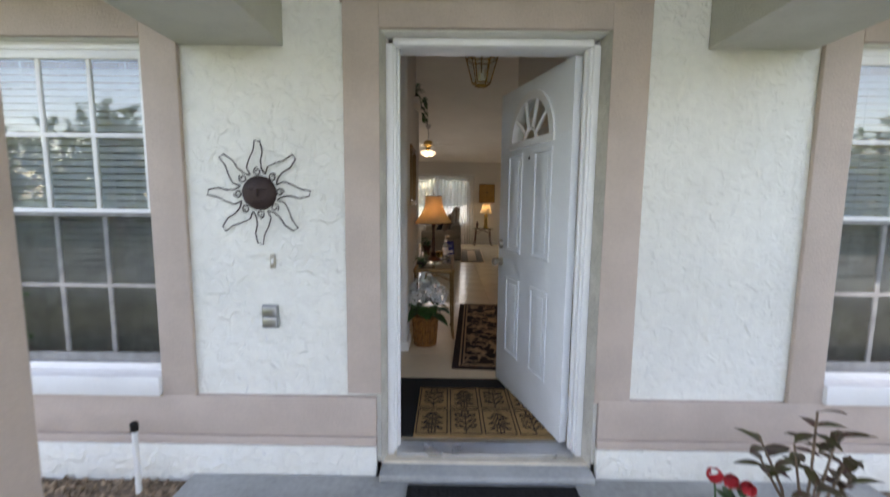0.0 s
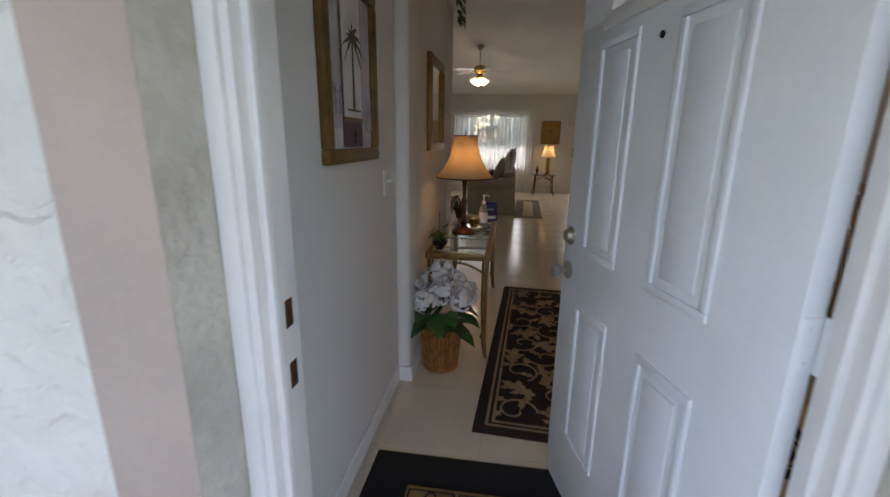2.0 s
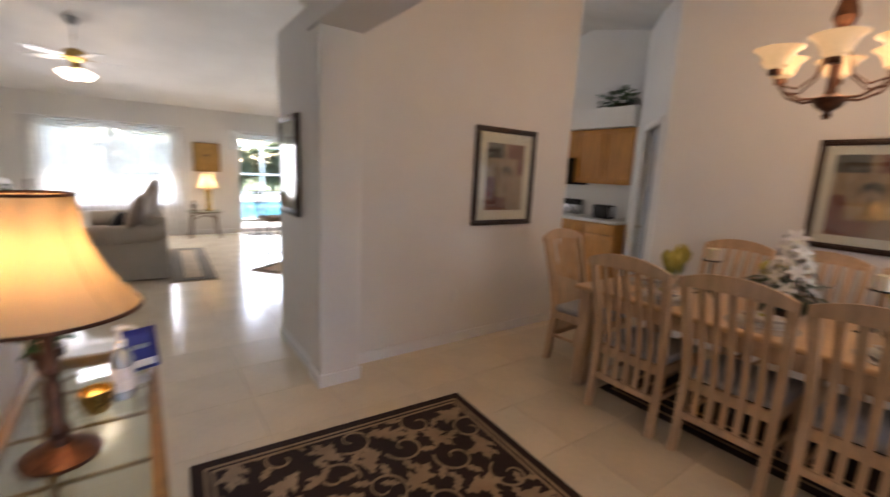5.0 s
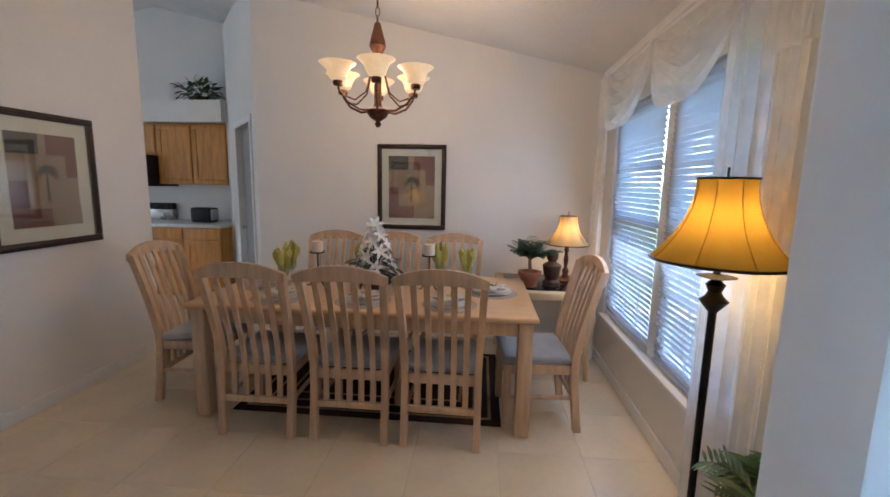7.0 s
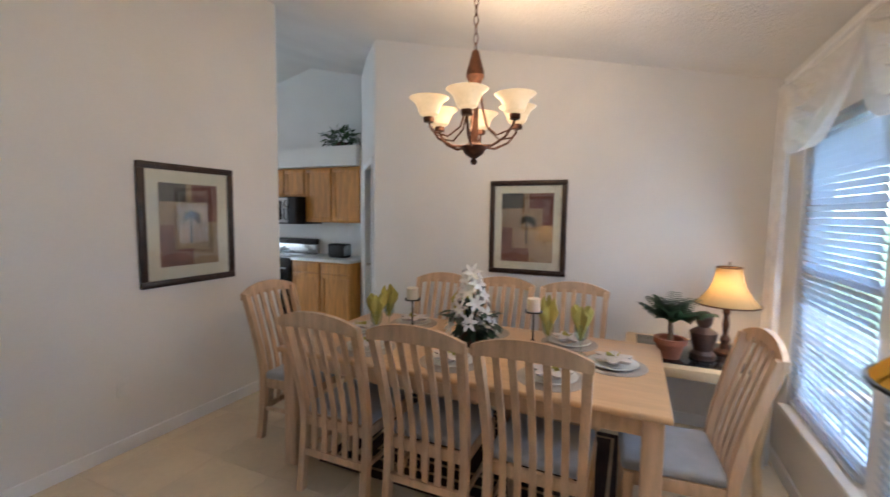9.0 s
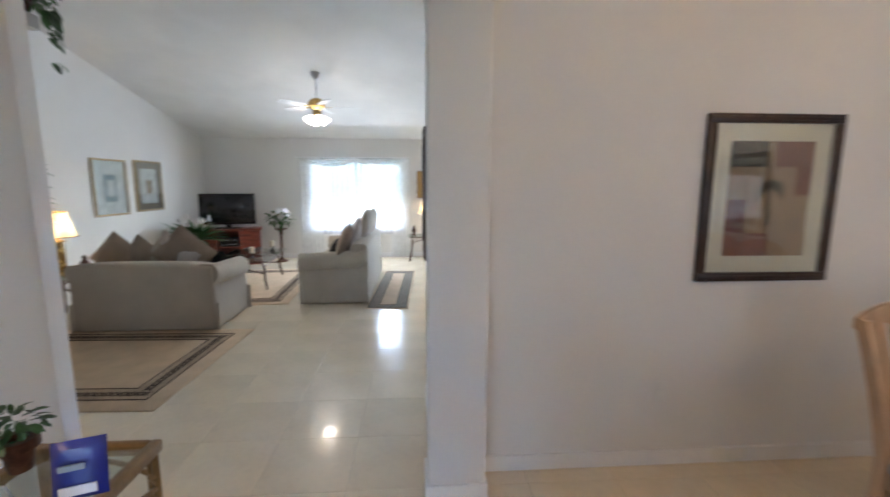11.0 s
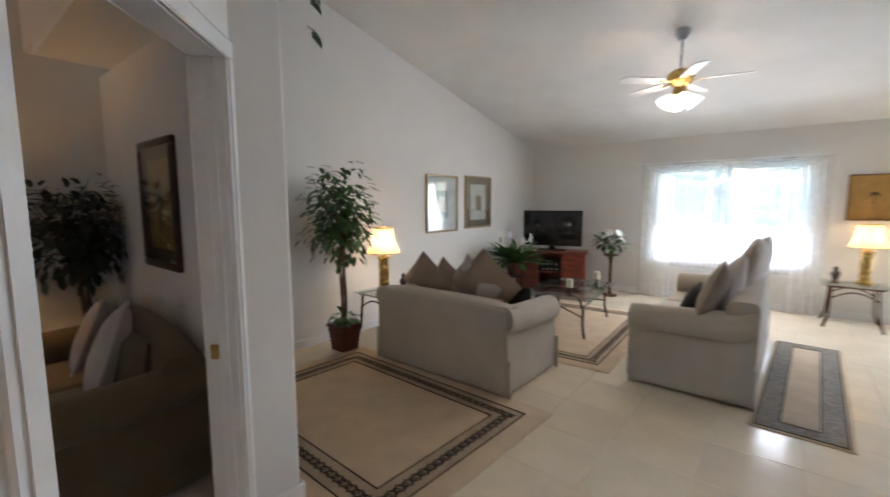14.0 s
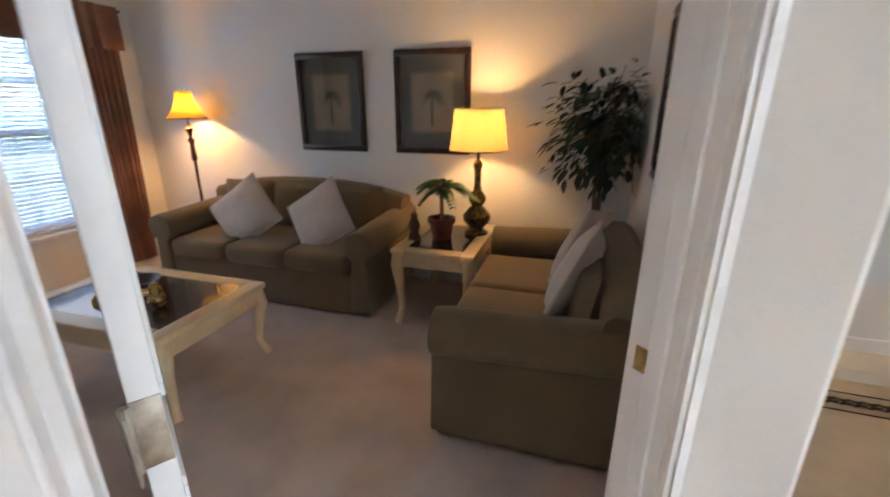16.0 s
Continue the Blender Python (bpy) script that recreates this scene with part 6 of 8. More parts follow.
for k in range(6):
    a = radians(60 * k + 12)
    ca, sa = math.cos(a), math.sin(a)
    R = lambda r, z: (r * ca, r * sa, z)
    bm = T([R(0.05, 1.90), R(0.12, 1.895), R(0.2, 1.93), R(0.25, 1.99), R(0.255, 2.02)], 0.007, 8)
    tube(bm, [R(0.03, 2.25), R(0.045, 2.12), R(0.08, 2.0), R(0.15, 1.945), R(0.235, 1.965)], 0.005, 8)
    arm = part("arm", bm, M_BRONZE, chd)
    part("socket_cup", L([(0, 2.005), (0.028, 2.01), (0.03, 2.03), (0.02, 2.05), (0, 2.05)], 14, (0.255 * ca, 0.255 * sa, 0)), M_BRONZE, arm)
    part("glass_shade", L([(0.025, 2.035), (0.05, 2.05), (0.062, 2.085), (0.075, 2.11), (0.1, 2.128), (0.104, 2.132), (0.098, 2.132), (0.07, 2.113), (0.056, 2.085), (0.045, 2.056), (0.02, 2.042)], 22, (0.255 * ca, 0.255 * sa, 0)), M_FROST, arm, "lit amber frosted glass bowl")
    part("lit_bulb", L([(0, 2.05), (0.018, 2.055), (0.028, 2.09), (0.018, 2.115), (0, 2.12)], 12, (0.255 * ca, 0.255 * sa, 0)), M_BULBLIT, arm)
bulb(CX, CY, 2.2, 1.1, (1.0, 0.67, 0.37), 0.2)

# dining pictures


def palm_art(y):
    return [(palm_shape(bmesh.new(), 0.0, -0.13, 0.31, y, 15), M_ART_INK)]


lay = lambda w, h: [(-w / 2 + 0.03, w / 2 - 0.03, -h / 2 + 0.03, h / 2 - 0.03, M_PAPER), (-0.215, 0.215, -0.285, 0.285, M_ART_TAN), (-0.215, 0.02, -0.285, 0.0, M_ART_MAROON), (0.02, 0.215, 0.02, 0.285, M_ART_MAROON), (0.02, 0.215, -0.285, -0.17, M_ART_TAN), (-0.215, -0.03, 0.16, 0.285, M_ART_GREY), (-0.12, 0.13, -0.17, 0.16, M_ART_TAN)]
picture("palm_print", "framed palm print in maroon and tan with a wide mat", (2.46, 3.76, 1.437), 0, 0.70, 0.83, 0.045, M_DARKWOOD, lay(0.70, 0.83), palm_art, group="dining room palm prints")
picture("palm_print", "framed palm print in maroon and tan with a wide mat", (3.95, 1.675, 1.43), -90, 0.64, 0.78, 0.042, M_DARKWOOD, lay(0.64, 0.78), palm_art, group="dining room palm prints")

# place settings
def setting(at, turn, tall):
    s = thing("place_setting", "round placemat with plate and green folded napkin", "place setting", at, turn, "place settings on the dining table")
    part("placemat", L([(0, 0), (0.17, 0), (0.172, 0.002), (0.17, 0.004), (0, 0.004)], 28), M_LINEN, s)
    part("plate", L([(0, 0.0045), (0.07, 0.0045), (0.105, 0.014), (0.13, 0.019), (0.128, 0.022), (0.1, 0.017), (0.07, 0.008), (0, 0.008)], 28), M_CERAMIC, s)
    sr = random.Random(int(at[0] * 100 + at[1] * 77))
    bm = L([(0.0, 0.021), (0.03, 0.022), (0.07, 0.03), (0.088, 0.048), (0.07, 0.052), (0.035, 0.045), (0.0, 0.05)], 32, (0, 0, 0), 0.28, 6)
    part("napkin", bm, M_PILLOWL, s)
    bm = bmesh.new()
    for k in range(4):
        leaf_strip(bm, (0.01 * k, 0.0, 0.03), (math.cos(k * 1.6), math.sin(k * 1.6), 1.0), (math.sin(k), math.cos(k), 0.3), 0.055, 0.03)
    part("napkin_sprig", bm, M_LIME, s)
    if tall:
        part("goblet", L([(0, 0.0), (0.032, 0.0), (0.033, 0.003), (0.006, 0.008), (0.005, 0.07), (0.02, 0.085), (0.036, 0.11), (0.038, 0.15), (0.034, 0.18), (0.0325, 0.18), (0.036, 0.15), (0.034, 0.112), (0.018, 0.088), (0, 0.082)], 20, (0.1, 0.18, 0.0)), M_TGLASS, s, "clear stemmed goblet").visible_shadow = False
        bm = L([(0.004, 0.085), (0.014, 0.12), (0.03, 0.165), (0.046, 0.205), (0.052, 0.235 + 0.02 * sr.random()), (0.036, 0.262 + 0.03 * sr.random()), (0.022, 0.235), (0.0, 0.20)], 30, (0.1, 0.18, 0.0), 0.32, 5)
        for v in bm.verts:
            v.co.z += 0.022 * math.sin(3 * math.atan2(v.co.y - 0.18, v.co.x - 0.1) + at[1] * 5) * max(0.0, (v.co.z - 0.16) / 0.1)
        part("goblet_napkin", bm, M_LIME, s, "lime green napkin fanned in the goblet")
    return s


TZ2 = 0.7375
for x, y, a, t in ((2.50, 2.28, -90, 0), (2.50, 1.735, -90, 0), (2.50, 1.20, -90, 0), (3.13, 2.30, 90, 1), (3.13, 1.76, 90, 1), (3.13, 1.20, 90, 1), (2.80, 2.52, 180, 1), (2.83, 0.93, 0, 1)):
    setting((x, y, TZ2), a, t)
# centrepiece
cp = thing("lily_centrepiece", "tall arrangement of white lilies with green leaves", "flowers", (2.83, 1.74, TZ2))
part("vase", L([(0, 0), (0.06, 0), (0.075, 0.03), (0.07, 0.08), (0.05, 0.1), (0.045, 0.1), (0.06, 0.07), (0, 0.02)], 20), M_STATUE, cp)
fr = random.Random(21)
bm = leaf_cloud(fr, 130, 0.15, 0.17, 0.13, (0, 0, 0.15), 0.085, 0.2)
for k in range(9):
    tube(bm, [(0, 0, 0.05), (fr.uniform(-0.05, 0.05), fr.uniform(-0.06, 0.06), fr.uniform(0.2, 0.42))], 0.004, 5)
part("foliage", bm, M_LEAFD, cp)
for k in range(26):
    t = k / 25
    a = k * 2.4
    c = Vector((0.13 * (1 - 0.8 * t) * math.cos(a), 0.15 * (1 - 0.8 * t) * math.sin(a), 0.11 + 0.34 * t))
    bm = bmesh.new()
    n = Vector((math.cos(a), math.sin(a), 0.5))
    floret(bm, c, n, 0.062, 6, 0.42)
    part("lily", bm, M_WHITEP, cp, "white lily bloom")
for x, y in ((2.85, 2.16), (2.86, 1.37)):
    ca = thing("candle_stand", "black iron candle stand with a cream pillar candle", "candle holder", (x, y, TZ2), 0, "candle stands on the dining table")
    bm = T([(0, 0, 0.02), (0, 0, 0.235)], 0.005, 8)
    for k in range(3):
        a = k * math.tau / 3
        tube(bm, [(0, 0, 0.08), (0.03 * math.cos(a), 0.03 * math.sin(a), 0.05), (0.06 * math.cos(a), 0.06 * math.sin(a), 0.006), (0.075 * math.cos(a), 0.075 * math.sin(a), 0.012)], 0.004, 6)
    part("stand", bm, M_BLACK, ca)
    part("dish", L([(0, 0.233), (0.05, 0.235), (0.054, 0.245), (0.05, 0.244), (0, 0.238)], 18), M_BLACK, ca)
    part("pillar_candle", L([(0, 0.239), (0.038, 0.239), (0.038, 0.315), (0.033, 0.318), (0, 0.312)], 18), M_CANDLE, ca, "cream pillar candle")

# corner side table with lamp, palm and statue
st = thing("corner_side_table", "cream side table with an inset glass top", "side table", (3.47, 0.52, 0))
part("top_frame", B(-0.36, 0.36, -0.36, 0.36, 0.62, 0.68, 0.01), M_CREAMW, st)
part("glass_top", B(-0.29, 0.29, -0.29, 0.29, 0.6805, 0.6865, 0.001), M_DARKGLASS, st, "dark glass inset")
for sx in (-1, 1):
    for sy in (-1, 1):
        part("leg", T([(sx * 0.32, sy * 0.32, 0.63), (sx * 0.345, sy * 0.345, 0.5), (sx * 0.32, sy * 0.32, 0.25), (sx * 0.335, sy * 0.335, 0.0)], [0.032, 0.03, 0.02, 0.022], 10), M_CREAMW, st)
ST = 0.687
lamp("dining_table_lamp", "dark table lamp with a lit cream shade", (3.53, 0.31, ST), [(0, 0), (0.06, 0), (0.062, 0.01), (0.03, 0.03), (0.02, 0.06), (0.028, 0.09), (0.012, 0.12), (0.02, 0.18), (0.012, 0.24), (0.022, 0.26), (0.008, 0.31), (0.004, 0.55), (0, 0.55)], 0.31, 0.175, 0.07, 0.23, M_BRONZE, M_SHADEDEN, 0.26)
pt = thing("table_palm", "small potted palm in a terracotta pot", "plant", (3.29, 0.63, ST))
part("pot", pot(bmesh.new(), 0.055, 0.08, 0.12), M_TERRA, pt)
pr = random.Random(4)
part("trunk", T([(0, 0, 0.08), (0.008, 0, 0.16), (0, 0.005, 0.22)], [0.018, 0.014, 0.012], 8), M_BARK, pt)
for k in range(26):
    a = k * 2.4
    bm = frond(bmesh.new(), (0, 0, 0.21), (math.cos(a), math.sin(a), pr.uniform(0.5, 2.4)), pr.uniform(0.17, 0.25), pr, 10, 0.036, 0.2)
    part("frond", bm, M_FROND, pt)
bm = L([(0, 0), (0.07, 0), (0.07, 0.03), (0.05, 0.05), (0.065, 0.10), (0.075, 0.16), (0.05, 0.18), (0.03, 0.19), (0.045, 0.22), (0.048, 0.25), (0.03, 0.28), (0, 0.29)], 16)
solid("table_statue", bm, M_STATUE, "dark carved bust figure on the side table", "statue", (3.36, 0.45, ST), 0)

# floor lamp and fern by the window
lamp("floor_lamp", "dark floor lamp with a lit amber bell shade", (1.43, 0.245, 0), [(0, 0), (0.14, 0), (0.145, 0.012), (0.1, 0.03), (0.03, 0.045), (0.02, 0.07), (0.012, 0.1), (0.013, 1.06), (0.03, 1.08), (0.045, 1.10), (0.028, 1.115), (0.02, 1.13), (0.03, 1.155), (0.014, 1.17), (0.06, 1.182), (0.012, 1.19), (0.006, 1.24), (0.004, 1.5), (0, 1.5)], 1.235, 0.205, 0.085, 0.265, M_BLACK, M_SHADEY, 0.55, color=(1.0, 0.60, 0.2))
fn = thing("floor_fern", "green fern in a pot beside the floor lamp", "plant", (1.145, 0.15, 0))
part("pot", pot(bmesh.new(), 0.07, 0.1, 0.50), M_POT, fn)
for k in range(14):
    a = k * 2.4
    bm = frond(bmesh.new(), (0, 0, 0.48), (0.5 * math.cos(a), 0.5 * math.sin(a), 1.0), pr.uniform(0.32, 0.46), pr, 10, 0.02, 0.55)
    for v in bm.verts:
        v.co.y = max(v.co.y, -0.13)
    part("frond", bm, M_LEAF, fn)


def drape(bm, x0, x1, z0, z1, y, amp=0.02, folds=7, pinch=0.0, n=60, m=8, seed=0):
    """A hanging panel of cloth in x and z, folded in y; pinch draws its foot in."""
    rows = []
    for j in range(m + 1):
        t = j / m
        row = []
        for i in range(n + 1):
            u = i / n
            k = 1 - pinch * t
            x = x0 + (x1 - x0) * (0.5 + (u - 0.5) * k)
            yy = y + amp * (0.5 + 0.5 * t) * math.sin(math.tau * folds * u + seed + 0.6 * math.sin(3 * t)) + amp * 0.4 * math.sin(math.tau * folds * 2.3 * u + 1.3 + seed)
            row.append(bm.verts.new((x, yy, z1 + (z0 - z1) * t)))
        rows.append(row)
    for a, b in zip(rows, rows[1:]):
        for i in range(n):
            bm.faces.new((a[i], a[i + 1], b[i + 1], b[i]))
    return bm


def swag(bm, x0, x1, z, drop, y, amp=0.035, folds=5, n=24, m=12):
    """A scarf looped between two points, hanging in a bow."""
    rows = []
    for j in range(m + 1):
        t = j / m
        row = []
        for i in range(n + 1):
            u = i / n
            sag = drop * (4 * u * (1 - u)) ** 0.8
            zz = z - 0.02 - sag * (0.12 + 0.88 * t) - 0.03 * t
            yy = y + amp * math.sin(math.tau * folds * t + 2 * u) * (0.3 + math.sin(math.pi * u)) + 0.05 * math.sin(math.pi * u) * t
            row.append(bm.verts.new((x0 + (x1 - x0) * u, yy, zz)))
        rows.append(row)
    for a, b in zip(rows, rows[1:]):
        for i in range(n):
            bm.faces.new((a[i], a[i + 1], b[i + 1], b[i]))
    return bm


cu = thing("dining_sheer_curtain", "white sheer scarf swagged over a rod with long side panels", "curtain", (0, 0, 0))
part("curtain_rod", T([(1.30, 0.075, 2.32), (3.72, 0.075, 2.32)], 0.01, 8), M_TRIM, cu)
for a, b in ((1.72, 2.62), (2.62, 3.5)):
    part("swag", swag(bmesh.new(), a, b, 2.32, 0.42, 0.08), M_SHEER, cu)
part("side_panel", drape(bmesh.new(), 1.38, 1.86, 0.02, 2.33, 0.075, 0.022, 5), M_SHEER, cu)
part("side_panel", drape(bmesh.new(), 3.46, 3.72, 0.02, 2.33, 0.075, 0.022, 3), M_SHEER, cu)
part("jabot", drape(bmesh.new(), 1.30, 1.56, 1.9, 2.34, 0.10, 0.025, 3, 0.3), M_SHEER, cu)

# ---- kitchen ----
structure("kitchen_soffit", B(5.06, 5.55, 4.20, 8.5, 2.16, 2.42), M_WALL, "white plastered soffit over the kitchen cabinets", "soffit")


def cabinet(name, label, x, y0, y1, z0, z1, doors, depth, drawer=0.0):
    """A cabinet that faces -x, with framed doors and round corners."""
    cb = thing(name, label, "cabinet", (x, 0, 0), 0, "kitchen cabinets")
    part("carcass", B(0, depth, y0, y1, z0, z1, 0.002), M_CABINET, cb)
    w = (y1 - y0) / doors
    for k in range(doors):
        a, b = y0 + w * k + 0.012, y0 + w * (k + 1) - 0.012
        spans = [(z0 + 0.015, z1 - 0.015 - (drawer + 0.015 if drawer else 0))] + ([(z1 - 0.015 - drawer, z1 - 0.015)] if drawer else [])
        for n_, (c, d) in enumerate(spans):
            bm = bmesh.new()
            f = 0.055 if n_ == 0 else 0.0
            if f:
                for p, q, r, s in ((a, b, c, c + f), (a, b, d - f, d), (a, a + f, c + f, d - f), (b - f, b, c + f, d - f)):
                    box(bm, -0.02, 0, p, q, r, s, 0.004)
                box(bm, -0.012, 0, a + f, b - f, c + f, d - f)
            else:
                box(bm, -0.02, 0, a, b, c, d, 0.005)
            part("cabinet_door" if n_ == 0 else "drawer_front", bm, M_CABINET, cb)
    return cb


cabinet("wall_cabinet", "honey oak wall cabinet with two panelled doors", 5.17, 4.202, 5.14, 1.40, 2.155, 2, 0.375)
cabinet("over_range_cabinet", "short honey oak cabinet above the microwave", 5.17, 5.145, 5.90, 1.76, 2.155, 2, 0.375)
cabinet("wall_cabinet", "honey oak wall cabinet with two panelled doors", 5.17, 5.905, 6.9, 1.40, 2.155, 2, 0.375)
cabinet("base_cabinet", "honey oak base cabinet with drawers over doors", 4.95, 4.202, 5.20, 0.0, 0.875, 2, 0.6, 0.13)
cabinet("base_cabinet", "honey oak base cabinet with drawers over doors", 4.95, 5.97, 6.9, 0.0, 0.875, 2, 0.6, 0.13)
solid("kitchen_worktop", B(4.92, 5.545, 4.203, 5.205, 0.8755, 0.915, 0.006), M_COUNTER, "pale grey laminate worktop on the base cabinets", "worktop")
solid("kitchen_worktop", B(4.92, 5.545, 5.965, 6.9, 0.8755, 0.915, 0.006), M_COUNTER, "pale grey laminate worktop on the base cabinets", "worktop")
sv = thing("kitchen_range", "black and steel electric range with a rear control panel", "range", (4.93, 5.585, 0))
part("body", B(0, 0.61, -0.375, 0.375, 0, 0.90, 0.004), M_BLACK, sv)
part("cooktop", B(-0.01, 0.55, -0.376, 0.376, 0.9005, 0.915, 0.004), M_STEEL, sv)
part("control_panel", B(0.52, 0.61, -0.375, 0.375, 0.916, 1.12, 0.01), M_STEEL, sv)
part("panel_top", B(0.515, 0.6, -0.376, 0.376, 1.05, 1.14, 0.01), M_BLACK, sv)
part("oven_door", B(-0.025, 0, -0.36, 0.36, 0.2, 0.8, 0.006), M_DARKGLASS, sv)
part("oven_handle", T([(-0.05, -0.32, 0.76), (-0.05, 0.32, 0.76)], 0.012, 8), M_STEEL, sv)
for k in range(4):
    part("knob", T([(0.515, -0.3 + 0.16 * k, 1.09), (0.495, -0.3 + 0.16 * k, 1.09)], 0.018, 12), M_BLACK, sv)
mw = thing("microwave", "black and steel microwave under the wall cabinet", "microwave", (5.02, 5.525, 1.37))
part("body", B(0, 0.5, -0.378, 0.378, 0, 0.385, 0.005), M_BLACK, mw)
part("microwave_door", B(-0.02, 0, -0.2, 0.37, 0.02, 0.37, 0.006), M_STEEL, mw)
part("door_window", B(-0.023, -0.019, -0.1, 0.31, 0.06, 0.33, 0.002), M_DARKGLASS, mw)
part("handle", T([(-0.021, -0.17, 0.06), (-0.05, -0.17, 0.09), (-0.05, -0.17, 0.30), (-0.021, -0.17, 0.33)], 0.01, 8), M_BLACK, mw)
part("keypad", B(-0.021, 0, -0.37, -0.21, 0.02, 0.37, 0.004), M_BLACK, mw)
to = thing("toaster", "black and steel two-slice toaster on the worktop", "toaster", (5.25, 4.62, 0.9155))
part("body", B(-0.09, 0.09, -0.14, 0.14, 0.012, 0.19, 0.025, 3), M_BLACK, to)
part("side_panel", B(-0.08, 0.08, -0.143, -0.138, 0.03, 0.17, 0.002), M_STEEL, to)
for s in (-0.03, 0.03):
    part("slot", B(s - 0.012, s + 0.012, -0.1, 0.1, 0.1895, 0.192), M_DARKGLASS, to)
part("lever", B(-0.03, 0.03, 0.14, 0.165, 0.11, 0.125, 0.004), M_BLACK, to)
part("foot", B(-0.08, 0.08, -0.12, 0.12, 0.0, 0.0125, 0.003), M_BLACK, to)
lp = thing("ledge_plant", "bushy green artificial plant on the kitchen ledge", "plant", (5.26, 4.58, 2.42))
part("pot", pot(bmesh.new(), 0.06, 0.08, 0.07), M_BRONZE, lp)
part("leaves", leaf_cloud(random.Random(31), 150, 0.22, 0.28, 0.16, (0, 0, 0.13), 0.10, 0.1), M_LEAF, lp)


# ---- upholstery ----
def sofa(name, label, at, turn, Lw, D, seat_z, back_z, arm_z, arm_w, m, cushions, camel=0.0, group="", flare=0.015, skirted=False):
    """A sofa with its front towards -y and its back at +y."""
    so = thing(name, label, "sofa", at, turn, group)
    bm = bmesh.new()
    h = Lw / 2
    box(bm, -h + 0.02, h - 0.02, -D / 2 + 0.03, D / 2, 0.012, seat_z - 0.10, 0.025, 3)
    if skirted:
        for v in bm.verts:
            if v.co.z < 0.1:
                v.co.x *= 1 + flare
                v.co.y *= 1 + flare
    part("base", bm, m, so)
    # back: outline in x, z pushed along y, softened
    n = 18
    top = [(-h + 0.03 + (Lw - 0.06) * i / n, back_z - camel * abs(2 * i / n - 1) ** 2.5) for i in range(n + 1)]
    poly = [(x, D / 2 - 0.20, z) for x, z in top] + [(h - 0.03, D / 2 - 0.20, 0.05), (-h + 0.03, D / 2 - 0.20, 0.05)]
    bm = EX(poly, (0, 0.202, 0))
    bmesh.ops.bevel(bm, geom=[e for e in bm.edges if (e.verts[0].co.z > 0.4 and e.verts[1].co.z > 0.4 and abs(e.verts[0].co.y - e.verts[1].co.y) < 0.01)], offset=0.05, segments=4, affect="EDGES", profile=0.5)
    part("backrest", bm, m, so)
    for s in (-1, 1):
        bm = bmesh.new()
        r = arm_w * 0.56
        cx, cz = s * (h - arm_w * 0.42), arm_z - r
        prof = [(cx + r * math.cos(radians(a)), cz + r * math.sin(radians(a))) for a in range(-60, 241, 20)]
        inner, outer_ = (cx - s * arm_w * 0.42), (cx + s * arm_w * 0.40)
        prof = [(p if s > 0 else (2 * cx - p[0], p[1])) for p in prof]
        lo = [(inner, 0.06), (outer_, 0.06)]
        prof = prof + lo
        # dip the arm towards its front
        a = [bm.verts.new((x, -D / 2 + 0.01, z - (0.03 if z > 0.3 else 0))) for x, z in prof]
        b = [bm.verts.new((x, D / 2 - 0.12, z)) for x, z in prof]
        c = [bm.verts.new((x, D / 2 - 0.02, min(z + (0.04 if z > 0.3 else 0), back_z - 0.02))) for x, z in prof]
        for q in range(len(a)):
            j = (q + 1) % len(a)
            bm.faces.new((a[q], a[j], b[j], b[q])), bm.faces.new((b[q], b[j], c[j], c[q]))
        bm.faces.new(a[::-1]), bm.faces.new(c)
        bmesh.ops.recalc_face_normals(bm, faces=bm.faces)
        bmesh.ops.bevel(bm, geom=[e for e in bm.edges if e.verts[0].co.y < -D / 2 + 0.02 and e.verts[1].co.y < -D / 2 + 0.02], offset=0.012, segments=3, affect="EDGES", profile=0.5)
        part("armrest", bm, m, so, angle=50)
    w = (Lw - 2 * arm_w + 0.04) / cushions
    for k in range(cushions):
        x0 = -h + arm_w - 0.02 + w * k
        part("seat_cushion", box(bmesh.new(), x0 + 0.004, x0 + w - 0.004, -D / 2 - 0.01, D / 2 - 0.19, seat_z - 0.12, seat_z + 0.025, 0.045, 4), m, so)
        part("back_cushion", puff(bmesh.new(), w - 0.01, (back_z - seat_z) * 0.9, 0.17, 8, 0.4, Matrix.Translation((x0 + w / 2, D / 2 - 0.24, (seat_z + back_z) / 2)) @ Matrix.Rotation(radians(80), 4, "X")), m, so)
    if skirted:
        for s in (-1, 1):
            for y in (-D / 2 + 0.04, D / 2 - 0.002):
                part("skirt_pleat", B(s * h - 0.022, s * h + 0.004, y - 0.012, y + 0.012, 0.012, 0.30, 0.006), m, so)
    return so


def pillow(label, at, turn, size, m, lean=72, spin=45, group="", fringe=False):
    ob = thing("throw_pillow", label, "pillow", at, turn, group)
    M0 = Matrix.Rotation(radians(lean), 4, "X") @ Matrix.Rotation(radians(spin), 4, "Z")
    part("cover", puff(bmesh.new(), size, size, size * 0.36, 12, 0.42, M0, 0.05), m, ob)
    h = size / 2 * 0.985
    part("piping", T([M0 @ Vector(p) for p in ((-h, -h, 0), (0, -h * 0.955, 0), (h, -h, 0), (h * 0.955, 0, 0), (h, h, 0), (0, h * 0.955, 0), (-h, h, 0), (-h * 0.955, 0, 0))], 0.007 if not fringe else 0.012, 6, True), m, ob)
    return ob


